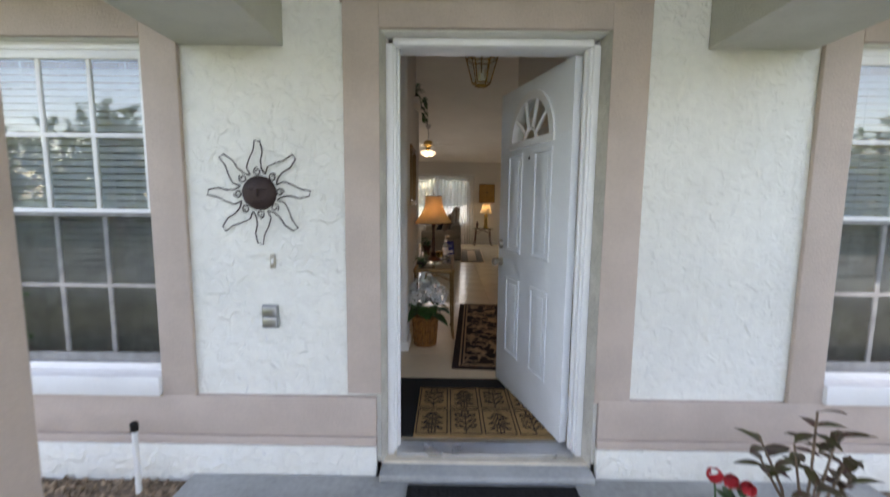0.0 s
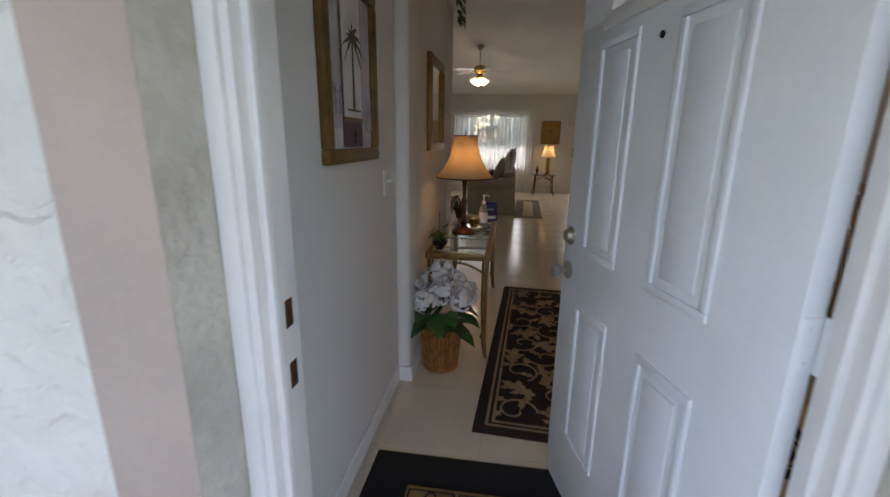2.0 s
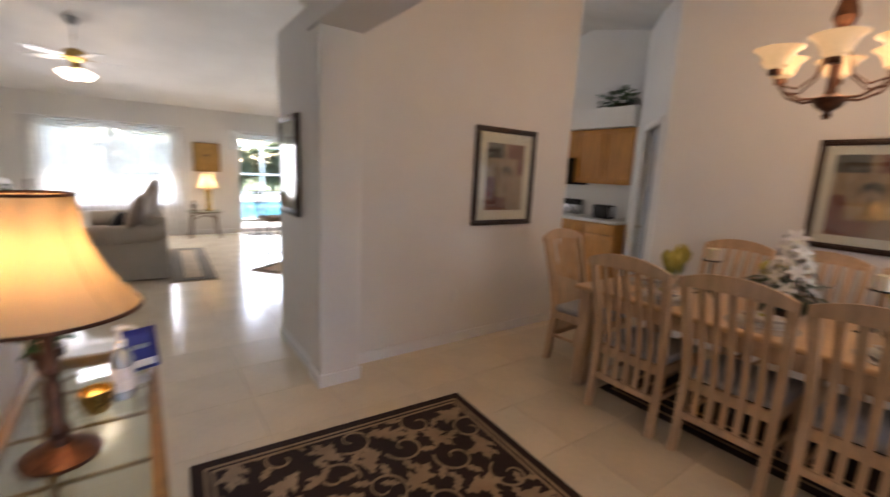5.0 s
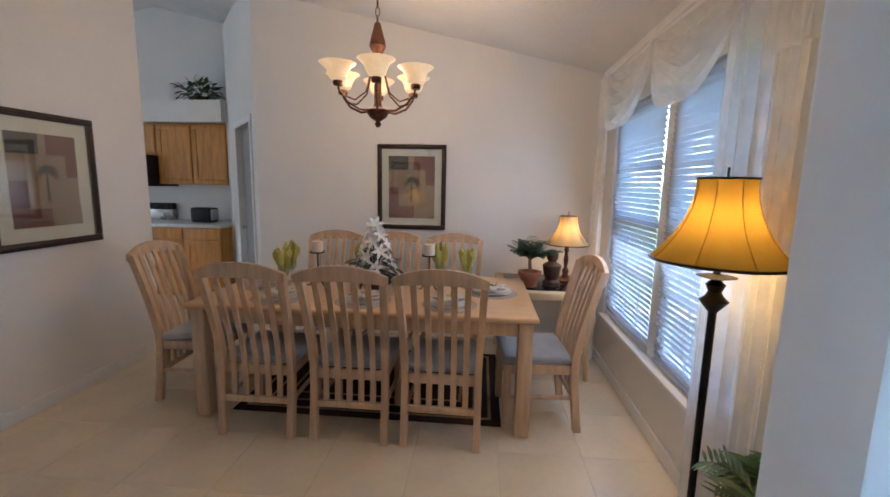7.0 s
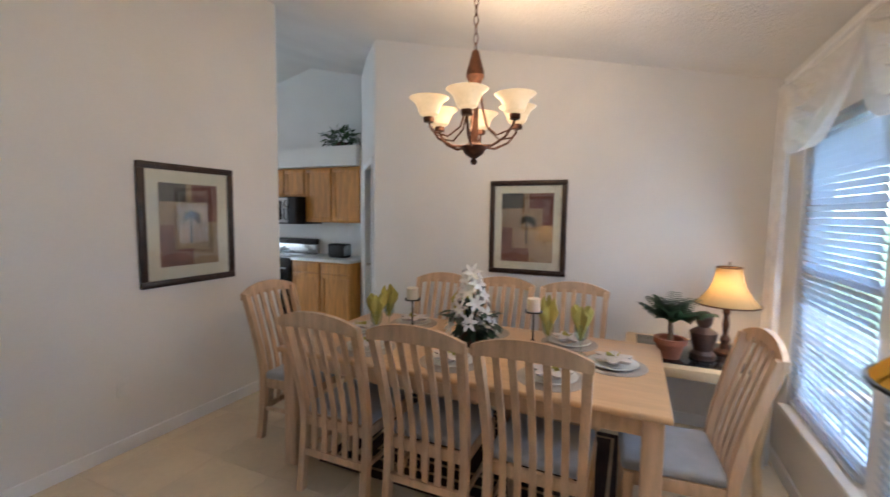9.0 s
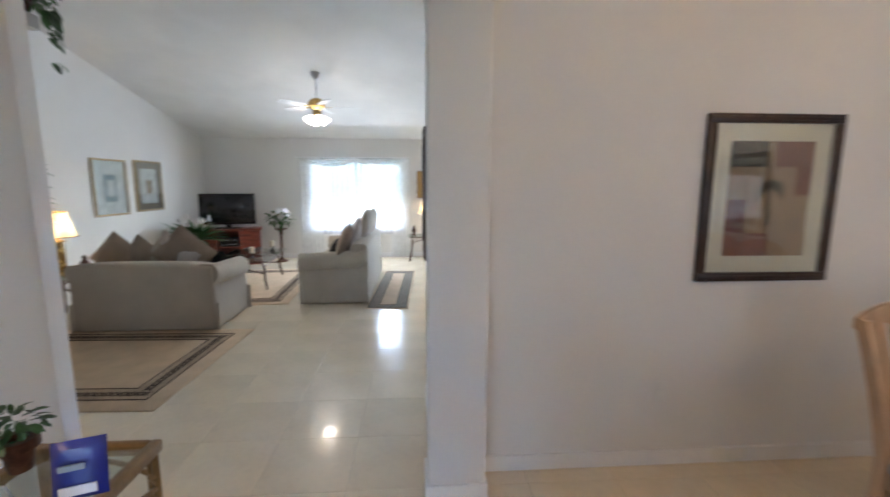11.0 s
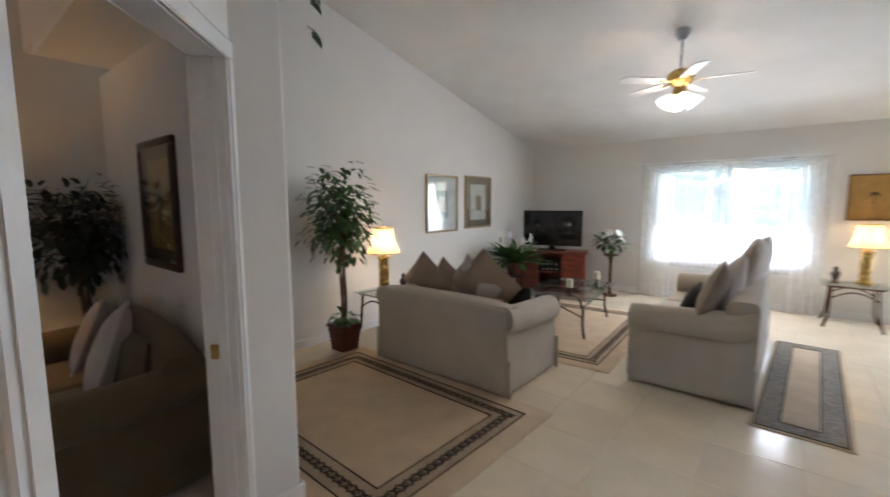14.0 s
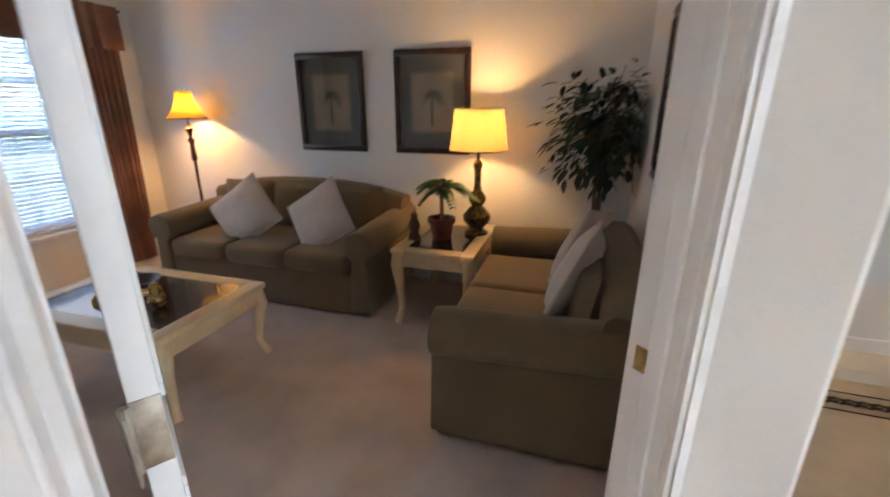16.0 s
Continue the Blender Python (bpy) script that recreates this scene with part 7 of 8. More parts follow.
# ---- living room ----
sofa("loveseat", "taupe slipcovered loveseat with rolled arms, seen from behind", (-2.085, 6.535, 0), 180, 1.44, 0.86, 0.43, 0.72, 0.68, 0.20, M_SOFA, 2, 0.03, skirted=True)
for x, m_, s, z, sp, tn in ((-2.60, M_PILLOW, 0.44, 0.70, 45, 184), (-2.33, M_PILLOW, 0.40, 0.69, 42, 176), (-2.12, M_SOFA, 0.38, 0.68, 48, 186), (-2.02, M_PILLOWL, 0.46, 0.70, 40, 170), (-1.90, M_PILLOW, 0.5, 0.73, 46, 192)):
    pillow("brown silky throw pillow standing on its corner", (x, 6.60, z), tn, s, m_, 78, sp, "pillows on the loveseat")
pillow("small black throw pillow", (-1.66, 6.74, 0.60), 170, 0.34, M_PILLOWK, 70, 5, "pillows on the loveseat")
sofa("living_sofa", "taupe slipcovered sofa with rolled arms and loose pillows", (-0.365, 8.06, 0), -90, 2.06, 0.87, 0.43, 0.80, 0.68, 0.20, M_SOFA, 3, 0.03, skirted=True)
for y, m_, s, z, tn, x in ((7.30, M_PILLOW, 0.46, 0.74, -96, -0.24), (7.52, M_PILLOWL, 0.48, 0.78, -84, -0.16), (7.78, M_PILLOW, 0.48, 0.82, -92, -0.10), (8.1, M_PILLOWL, 0.54, 0.88, -100, -0.06), (8.5, M_PILLOWL, 0.54, 0.88, -86, -0.04)):
    pillow("taupe throw pillow leaning on the sofa back", (x, y, z), tn, s, m_, 74, 30 if s < 0.5 else 10, "pillows on the living sofa")
pillow("small black throw pillow on the sofa", (-0.42, 7.5, 0.62), -80, 0.36, M_PILLOWK, 66, 0, "pillows on the living sofa")


def bordered_rug(name, label, at, turn, w, l, band_mat, motif=True, edge=0.13, band=0.15):
    r = thing(name, label, "rug", at, turn)
    part("rug_body", B(-w / 2, w / 2, -l / 2, l / 2, 0, 0.008, 0.003), M_RUGBEIGE, r)
    bm = bmesh.new()
    a, b = w / 2 - edge, l / 2 - edge
    for x0, x1, y0, y1 in ((-a, a, b - band, b), (-a, a, -b, -b + band), (-a, -a + band, -b + band, b - band), (a - band, a, -b + band, b - band)):
        box(bm, x0, x1, y0, y1, 0.006, 0.0095)
    part("border_band", bm, band_mat, r)
    bm = bmesh.new()
    for o in (edge, edge + band):
        a2, b2 = w / 2 - o, l / 2 - o
        tube(bm, [(-a2, -b2, 0.009), (a2, -b2, 0.009), (a2, b2, 0.009), (-a2, b2, 0.009)], 0.006, 4, True)
    part("border_line", bm, M_RUGDARK, r)
    if motif:
        bm = bmesh.new()
        a2, b2, step = w / 2 - edge - band / 2, l / 2 - edge - band / 2, band * 0.34
        spots = []
        for sgn in (-1, 1):
            n_ = int(2 * a2 / step)
            spots += [(-a2 + 2 * a2 * k / n_, sgn * b2, 0.0) for k in range(n_ + 1)]
            n_ = int(2 * b2 / step)
            spots += [(sgn * a2, -b2 + 2 * b2 * k / n_, math.pi / 2) for k in range(1, n_)]
        for i, (x, y, t) in enumerate(spots + spots):
            f = 1 if i < len(spots) else -1
            for k in range(3):
                c = t + f * (0.9 - 0.55 * k)
                leaf_strip(bm, (x - 0.4 * band * math.cos(t + f * 1.2) * (0.6 - 0.2 * k), y - 0.4 * band * math.sin(t + f * 1.2) * (0.6 - 0.2 * k), 0.0098), (math.cos(c), math.sin(c), 0), (0, 0, 1), band * 0.42, band * 0.085, 0, 0)
        for v in bm.verts:
            v.co.z = 0.0105
        tagged(part("border_leaves", bm, M_RUGLEAF, r, smooth=False), kind="stuff")
    return r


bordered_rug("beige_border_rug", "beige rug with a brown leaf border on the tiles", (-2.12, 5.345, 0), -2, 2.17, 1.64, M_RUGBAND, True, 0.145, 0.17)
bordered_rug("coffee_table_rug", "beige rug with a brown border under the coffee table", (-1.98, 8.2, 0), 3, 1.95, 2.35, M_RUGBAND)
bordered_rug("runner_rug", "narrow beige runner with a grey border beside the sofa", (0.36, 7.935, 0), -2, 0.53, 2.28, M_RUGGREY, False, 0.03, 0.13)
bordered_rug("breakfast_rug", "pale rug under the bar stools", (2.0, 7.05, 0), -52, 1.4, 1.5, M_RUGEDGE, False, 0.03, 0.06)
solid("patio_mat", B(-0.4, 0.4, -0.22, 0.22, 0, 0.008, 0.003), M_RUGGREY, "small grey mat inside the patio door", "mat", (1.95, 10.35, 0), 0)

# coffee table
ct = thing("coffee_table", "glass coffee table on a curved bronze metal base", "coffee table", (-1.84, 8.34, 0.0095), 6)
part("glass_top", B(-0.40, 0.40, -0.62, 0.62, 0.425, 0.437, 0.004), M_TGLASS, ct, "clear glass top").visible_shadow = False
for sx in (-1, 1):
    for sy in (-1, 1):
        part("leg", T([(sx * 0.10, sy * 0.30, 0.42), (sx * 0.24, sy * 0.42, 0.40), (sx * 0.30, sy * 0.50, 0.30), (sx * 0.30, sy * 0.51, 0.14), (sx * 0.33, sy * 0.54, 0.0)], 0.014, 8), M_BRONZE, ct)
part("stretcher", T([(-0.30, -0.5, 0.22), (0, -0.3, 0.26), (0.30, -0.5, 0.22)], 0.009, 8), M_BRONZE, ct)
part("stretcher", T([(-0.30, 0.5, 0.22), (0, 0.3, 0.26), (0.30, 0.5, 0.22)], 0.009, 8), M_BRONZE, ct)
part("rail", T([(-0.30, -0.51, 0.34), (-0.30, 0.51, 0.34)], 0.009, 8), M_BRONZE, ct)
part("rail", T([(0.30, -0.51, 0.34), (0.30, 0.51, 0.34)], 0.009, 8), M_BRONZE, ct)
for x, y, h in ((-1.72, 8.05, 0.09), (-1.66, 8.75, 0.09)):
    cn = thing("pillar_candle_holder", "cream pillar candle on a short dark holder", "candle holder", (x, y, 0.447), 0, "candles on the coffee table")
    part("holder", L([(0, 0), (0.045, 0), (0.02, 0.015), (0.012, 0.03), (0.012, 0.05), (0.045, 0.06), (0.045, 0.066), (0, 0.066)], 16), M_BLACK, cn)
    part("pillar_candle", L([(0, 0.066), (0.036, 0.066), (0.036, 0.066 + h), (0.03, 0.068 + h), (0, 0.064 + h)], 16), M_CANDLE, cn)
solid("dark_bowl", L([(0, 0), (0.05, 0), (0.06, 0.02), (0.12, 0.06), (0.14, 0.09), (0.13, 0.09), (0.1, 0.06), (0, 0.03)], 20), M_STATUE, "dark wooden bowl on the coffee table", "bowl", (-1.84, 8.4, 0.447))

# tv stand and tv
ts = thing("tv_stand", "cherry wood TV stand with open centre shelves", "tv stand", (-2.86, 9.98, 0), 18)
part("top", B(-0.58, 0.58, -0.24, 0.24, 0.66, 0.69, 0.008), M_CHERRY, ts)
part("plinth", B(-0.55, 0.55, -0.20, 0.22, 0, 0.07, 0.004), M_CHERRY, ts)
part("back_panel", B(-0.55, 0.55, 0.20, 0.22, 0.07, 0.66), M_CHERRY, ts)
for x in (-0.55, -0.20, 0.18, 0.53):
    part("side_panel", B(x, x + 0.02, -0.22, 0.20, 0.07, 0.66), M_CHERRY, ts)
for z in (0.07, 0.34):
    part("shelf", B(-0.53, 0.53, -0.21, 0.20, z, z + 0.02), M_CHERRY, ts)
for x0, x1 in ((-0.545, -0.185), (0.185, 0.545)):
    bm = bmesh.new()
    for a, b, c, d in ((x0, x1, 0.08, 0.14), (x0, x1, 0.59, 0.65), (x0, x0 + 0.06, 0.14, 0.59), (x1 - 0.06, x1, 0.14, 0.59)):
        box(bm, a, b, -0.24, -0.221, c, d, 0.004)
    box(bm, x0 + 0.06, x1 - 0.06, -0.232, -0.222, 0.14, 0.59)
    dr = part("cabinet_door", bm, M_CHERRY, ts)
    part("knob", L([(0, 0), (0.012, 0.005), (0, 0.015)], 10, (x1 - 0.03 if x0 < 0 else x0 + 0.03, -0.245, 0.36)), M_BRASS, dr)
for z, h in ((0.365, 0.07), (0.45, 0.06), (0.095, 0.09)):
    bx = thing("media_player", "black media player on the TV stand shelf", "electronics", (-2.86, 9.98, 0), 18, "players in the TV stand")
    part("body", B(-0.15, 0.16, -0.18, 0.12, z - (0.005 if z < 0.4 and z > 0.3 else 0) if z != 0.45 else 0.433, z + h, 0.004), M_BLACK, bx)
    for k in range(4):
        part("dial", B(-0.12 + 0.07 * k, -0.09 + 0.07 * k, -0.185, -0.179, z + 0.02, z + 0.045, 0.003), M_STEEL, bx)
tv = thing("television", "flat black television on the TV stand", "television", (-2.86, 9.99, 0.69), 18)
part("body", B(-0.475, 0.475, 0.0, 0.045, 0.07, 0.65, 0.008), M_BLACK, tv)
part("screen", B(-0.46, 0.46, -0.004, 0.001, 0.085, 0.635, 0.001), M_DARKGLASS, tv, "dark glossy screen")
part("stand_neck", B(-0.05, 0.05, 0.01, 0.04, 0.01, 0.08, 0.004), M_BLACK, tv)
part("stand_foot", B(-0.22, 0.22, -0.10, 0.12, 0, 0.014, 0.005), M_BLACK, tv)

# plants


def tree(name, label, at, height, crown_c, crown_r, n, size, leaf_m, pot_m, seed, lean=(0, 0), pot_h=0.27, square=True, clamp=None):
    """A potted fig: twisted stems, twigs and many single leaves."""
    tr = random.Random(seed)
    t = thing(name, label, "plant", at)
    if square:
        bm = bmesh.new()
        for k in range(7):
            z = pot_h * k / 7
            w = 0.095 + 0.03 * z / pot_h
            box(bm, -w, w, -w, w, z + 0.002, z + pot_h / 7 - 0.001, 0.006)
        part("pot", bm, pot_m, t, "woven red-brown planter")
    else:
        part("pot", pot(bmesh.new(), 0.09, 0.125, pot_h), pot_m, t)
    base = Vector((0, 0, pot_h - 0.02))
    cc = Vector(crown_c)
    bm = bmesh.new()
    for k in range(3):
        a = k * 2.1
        pts = [base + Vector((0.02 * math.cos(a), 0.02 * math.sin(a), 0))]
        for i in range(1, 8):
            u = i / 7
            pts.append(base.lerp(cc, u) + Vector((0.022 * math.cos(a + 4 * u), 0.022 * math.sin(a + 4 * u), 0)))
        tube(bm, pts, [0.016 - 0.001 * i for i in range(8)], 7)
    part("trunk", bm, M_BARK, t)
    bm = bmesh.new()
    for k in range(26):
        v = Vector((tr.gauss(0, 1), tr.gauss(0, 1), tr.gauss(0.2, 1))).normalized()
        tip = cc + Vector((v.x * crown_r[0], v.y * crown_r[1], v.z * crown_r[2])) * tr.uniform(0.6, 0.95)
        st_ = base.lerp(cc, tr.uniform(0.7, 1.05))
        tube(bm, [st_, st_.lerp(tip, 0.5) + Vector((0, 0, 0.03)), tip], [0.006, 0.004, 0.002], 5)
    part("branchwork", bm, M_BARK, t)
    bm = leaf_cloud(tr, n, *crown_r, cc, size, 0.5, 0.15)
    if clamp:
        for v in bm.verts:
            v.co.x, v.co.y = max(v.co.x, clamp[0]), min(v.co.y, clamp[1])
    part("crown", bm, leaf_m, t)
    bm = leaf_cloud(tr, 60, 0.14, 0.14, 0.08, (0, 0, pot_h + 0.06), size * 0.9)
    part("underplanting", bm, M_LEAF, t)
    return t


tree("ficus_tree", "artificial ficus tree with green leaves in a woven pot", (-3.24, 6.05, 0), 1.9, (0.0, 0.0, 1.36), (0.37, 0.45, 0.62), 820, 0.09, M_LEAF, M_POT, 3, clamp=(-0.33, 9))
pl = thing("peace_lily", "large peace lily with white blooms in a pot on a stand", "plant", (-3.1, 9.2, 0))
bm = bmesh.new()
for k in range(4):
    a = math.pi / 4 + k * math.pi / 2
    tube(bm, [(0.13 * math.cos(a), 0.13 * math.sin(a), 0), (0.1 * math.cos(a), 0.1 * math.sin(a), 0.34)], 0.012, 6)
lathe(bm, [(0, 0.34), (0.16, 0.34), (0.16, 0.36), (0, 0.36)], 20)
part("plant_stand", bm, M_BLACK, pl)
bm = pot(bmesh.new(), 0.09, 0.12, 0.2)
bmesh.ops.transform(bm, matrix=Matrix.Translation((0, 0, 0.36)), verts=bm.verts)
part("pot", bm, M_BRONZE, pl)
bm = bmesh.new()
pr = random.Random(12)
for k in range(80):
    a = k * 2.4
    leaf_strip(bm, (0.05 * math.cos(a), 0.05 * math.sin(a), 0.54), (math.cos(a), math.sin(a), pr.uniform(0.2, 1.8)), (0, 0, 1), pr.uniform(0.34, 0.52), 0.115, bend=0.35)
part("leaves", bm, M_LEAF, pl)
for k in range(9):
    a = k * 2.4
    p = Vector((0.24 * math.cos(a), 0.24 * math.sin(a), pr.uniform(0.75, 1.0)))
    bm = T([(0, 0, 0.54), p * 0.7 + Vector((0, 0, 0.25)), p], 0.004, 5)
    leaf_strip(bm, p, (math.cos(a) * 0.3, math.sin(a) * 0.3, 1), (math.cos(a), math.sin(a), 0), 0.12, 0.07, bend=0.1)
    part("bloom", bm, M_WHITEP, pl, "white hooded bloom")
fv = thing("flower_pedestal", "white lily arrangement on a slender bronze pedestal", "flowers", (-1.98, 10.25, 0))
part("pedestal", L([(0, 0), (0.11, 0), (0.11, 0.015), (0.03, 0.04), (0.02, 0.1), (0.025, 0.3), (0.02, 0.5), (0.04, 0.62), (0.12, 0.645), (0.12, 0.66), (0, 0.66)], 18), M_BRONZE, fv)
part("foliage", leaf_cloud(pr, 110, 0.24, 0.2, 0.17, (0, 0, 0.84), 0.12, 0.1), M_LEAF, fv)
for k in range(9):
    a = k * 2.4
    bm = floret(bmesh.new(), (0.15 * math.cos(a), 0.13 * math.sin(a), 0.9 + 0.05 * (k % 3)), (math.cos(a), math.sin(a), 0.8), 0.07, 6)
    part("lily", bm, M_WHITEP, fv, "white lily bloom")


def metal_end_table(at, turn):
    e = thing("end_table", "small glass end table on bent bronze metal legs", "end table", at, turn, "glass end tables in the living room")
    part("glass_top", B(-0.29, 0.29, -0.26, 0.26, 0.495, 0.506, 0.003), M_TGLASS, e, "clear glass top").visible_shadow = False
    bm = T([(-0.24, -0.21, 0.485), (0.24, -0.21, 0.485), (0.24, 0.21, 0.485), (-0.24, 0.21, 0.485)], 0.011, 8, True)
    part("top_frame", bm, M_BRONZE, e)
    for sx in (-1, 1):
        for sy in (-1, 1):
            part("leg", T([(sx * 0.2, sy * 0.19, 0.485), (sx * 0.21, sy * 0.2, 0.3), (sx * 0.22, sy * 0.21, 0.12), (sx * 0.26, sy * 0.24, 0.0)], 0.013, 8), M_BRONZE, e)
    for sy in (-1, 1):
        part("arched_stretcher", T([(-0.21 + 0.42 * t, sy * 0.2, 0.34 + 0.09 * math.sin(math.pi * t)) for t in [i / 10 for i in range(11)]], 0.008, 8), M_BRONZE, e)
    return e


metal_end_table((-3.2, 6.62, 0), 0)
metal_end_table((0.81, 10.32, 0), 0)


def column_lamp(name, label, at, watts):
    prof = [(0, 0), (0.075, 0), (0.075, 0.03), (0.055, 0.04), (0.055, 0.36), (0.07, 0.37), (0.07, 0.385), (0.02, 0.40), (0.01, 0.42), (0.006, 0.66), (0, 0.66)]
    return lamp(name, label, at, prof, 0.43, 0.185, 0.11, 0.27, M_BRASS, M_SHADEL, watts, seams=0, color=(1.0, 0.72, 0.42))


M_SHADEL = cloth_glow("lamp_shade_white", (0.78, 0.70, 0.58), (0.95, 0.78, 0.52), 0.6)
column_lamp("brass_column_lamp", "brass column lamp with a lit pleated cream shade", (-3.22, 6.58, 0.507), 0.5)
column_lamp("brass_column_lamp", "brass column lamp with a lit pleated cream shade", (0.90, 10.36, 0.507), 0.4)
for at, lab in (((-3.08, 6.74, 0.507), "small dark figurine on the end table"), ((0.64, 10.28, 0.507), "small dark bird figurine on the end table")):
    solid("figurine", L([(0, 0), (0.04, 0), (0.035, 0.02), (0.02, 0.03), (0.035, 0.07), (0.045, 0.12), (0.02, 0.15), (0.025, 0.18), (0, 0.21)], 14), M_STATUE, lab, "figurine", at)

# pictures in the living room
M_GILT = mat("pale_gilt", (0.50, 0.38, 0.22), 0.45, 0.4, var=0.12, scale=20, bump=0.1)
M_ART_TAUPE = flat("art_taupe", (0.30, 0.24, 0.19))
abs_lay = lambda m1, m2, m3: [(-0.33, 0.33, -0.38, 0.38, m1), (-0.2, 0.2, -0.27, 0.27, M_ART_PALE), (-0.12, 0.12, -0.2, 0.18, m2), (-0.07, 0.08, -0.12, 0.1, m3)]
picture("shell_print", "gilt-framed pale print under glass", (-3.6, 8.03, 1.46), 90, 0.68, 0.79, 0.028, M_GILT, abs_lay(M_ART_PALE, M_ART_BLUE, M_ART_PALE), group="living room prints")
picture("shell_print", "gilt-framed pale print with a dark mat", (-3.6, 8.90, 1.48), 90, 0.68, 0.79, 0.028, M_GILT, abs_lay(M_ART_TAUPE, M_ART_PALE, M_ART_TAN), group="living room prints")
picture("gold_palm_painting", "gold canvas painting with a dark palm", (0.94, 10.7, 1.52), 0, 0.47, 0.56, 0.02, M_GOLDWOOD, [(-0.225, 0.225, -0.27, 0.27, M_ART_GOLD)], lambda y: [(palm_shape(bmesh.new(), 0, -0.08, 0.2, y), M_ART_INK)], glass=False)

# ceiling fan
FX, FY = -0.70, 8.05
FZ_ = ceil_z(FY)
fan = thing("ceiling_fan", "brass ceiling fan with white blades and lit glass shades", "ceiling fan", (FX, FY, 0))
part("canopy", L([(0, FZ_ - 0.09), (0.03, FZ_ - 0.085), (0.065, FZ_ - 0.03), (0.07, FZ_ + 0.02), (0, FZ_ + 0.02)], 20), M_STEEL, fan)
part("downrod", T([(0, 0, 2.70), (0, 0, FZ_ - 0.05)], 0.012, 10), M_STEEL, fan)
part("motor", L([(0, 2.545), (0.06, 2.55), (0.09, 2.575), (0.115, 2.60), (0.12, 2.64), (0.10, 2.68), (0.05, 2.71), (0, 2.715)], 24), M_BRASS, fan)
for k in range(5):
    a = radians(72 * k + 8)
    Mb = Matrix.Rotation(a, 4, "Z") @ Matrix.Translation((0, 0, 2.60)) @ Matrix.Rotation(radians(9), 4, "X")
    bm = bmesh.new()
    prism(bm, [(0.17, -0.045), (0.22, -0.058), (0.52, -0.068), (0.57, -0.05), (0.585, 0.0), (0.57, 0.05), (0.52, 0.068), (0.22, 0.058), (0.17, 0.045)], -0.004, 0.004)
    bmesh.ops.transform(bm, matrix=Mb, verts=bm.verts)
    bl = part("blade", bm, M_TRIM, fan)
    bm = box(bmesh.new(), 0.08, 0.21, -0.018, 0.018, -0.010, -0.004, 0.002, m=None)
    bmesh.ops.transform(bm, matrix=Mb, verts=bm.verts)
    part("blade_iron", bm, M_BRASS, bl)
part("light_hub", L([(0, 2.44), (0.03, 2.445), (0.06, 2.47), (0.06, 2.54), (0, 2.545)], 18), M_BRASS, fan)
for k in range(4):
    a = radians(90 * k + 30)
    Ml = Matrix.Rotation(a, 4, "Z") @ Matrix.Translation((0.075, 0, 2.47)) @ Matrix.Rotation(radians(140), 4, "Y")
    bm = L([(0.022, 0.0), (0.036, 0.02), (0.056, 0.06), (0.075, 0.105), (0.071, 0.105), (0.05, 0.06), (0.022, 0.02)], 18, scallop=0.03, lobes=9)
    bmesh.ops.transform(bm, matrix=Ml, verts=bm.verts)
    part("glass_shade", bm, M_FANGLASS, fan, "lit frosted glass tulip shade")
bulb(FX, FY, 2.36, 0.7, (1.0, 0.85, 0.66), 0.08)

# sheers at the back window and patio door
cb = thing("back_window_sheers", "white sheer panels and scarf round the back window", "curtain", (0, 0, 0))
part("curtain_rod", T([(-1.75, 10.62, 2.06), (0.6, 10.62, 2.06)], 0.01, 8), M_TRIM, cb)
part("side_panel", drape(bmesh.new(), -1.68, -1.22, 0.02, 2.06, 10.62, 0.02, 6), M_SHEER, cb)
part("side_panel", drape(bmesh.new(), 0.18, 0.56, 0.02, 2.06, 10.62, 0.02, 5), M_SHEER, cb)
# panel over the glass, added to haze and tone down the bright outdoors
part("centre_panel", drape(bmesh.new(), -1.26, 0.22, 0.5, 2.05, 10.635, 0.014, 15, 0.0, 120), M_SHEERTHIN, cb, "thin translucent centre panel added to haze the view")
part("swag", swag(bmesh.new(), -1.62, -0.56, 2.06, 0.14, 10.58, 0.02), M_SHEER, cb)
part("swag", swag(bmesh.new(), -0.56, 0.5, 2.06, 0.14, 10.58, 0.02), M_SHEER, cb)
cs = thing("patio_door_scarf", "white sheer scarf looped over the patio door", "curtain", (0, 0, 0))
part("curtain_rod", T([(1.3, 10.62, 2.07), (3.6, 10.62, 2.07)], 0.01, 8), M_TRIM, cs)
for x in (1.32, 2.45, 3.58):
    part("rod_bracket", T([(x, 10.62, 2.07), (x, 10.70, 2.07)], 0.008, 6), M_TRIM, cs)
part("swag", swag(bmesh.new(), 1.4, 2.45, 2.07, 0.16, 10.58, 0.02), M_SHEER, cs)
part("swag", swag(bmesh.new(), 2.45, 3.5, 2.07, 0.16, 10.58, 0.02), M_SHEER, cs)
part("jabot", drape(bmesh.new(), 1.34, 1.52, 1.7, 2.08, 10.6, 0.02, 3, 0.2), M_SHEER, cs)


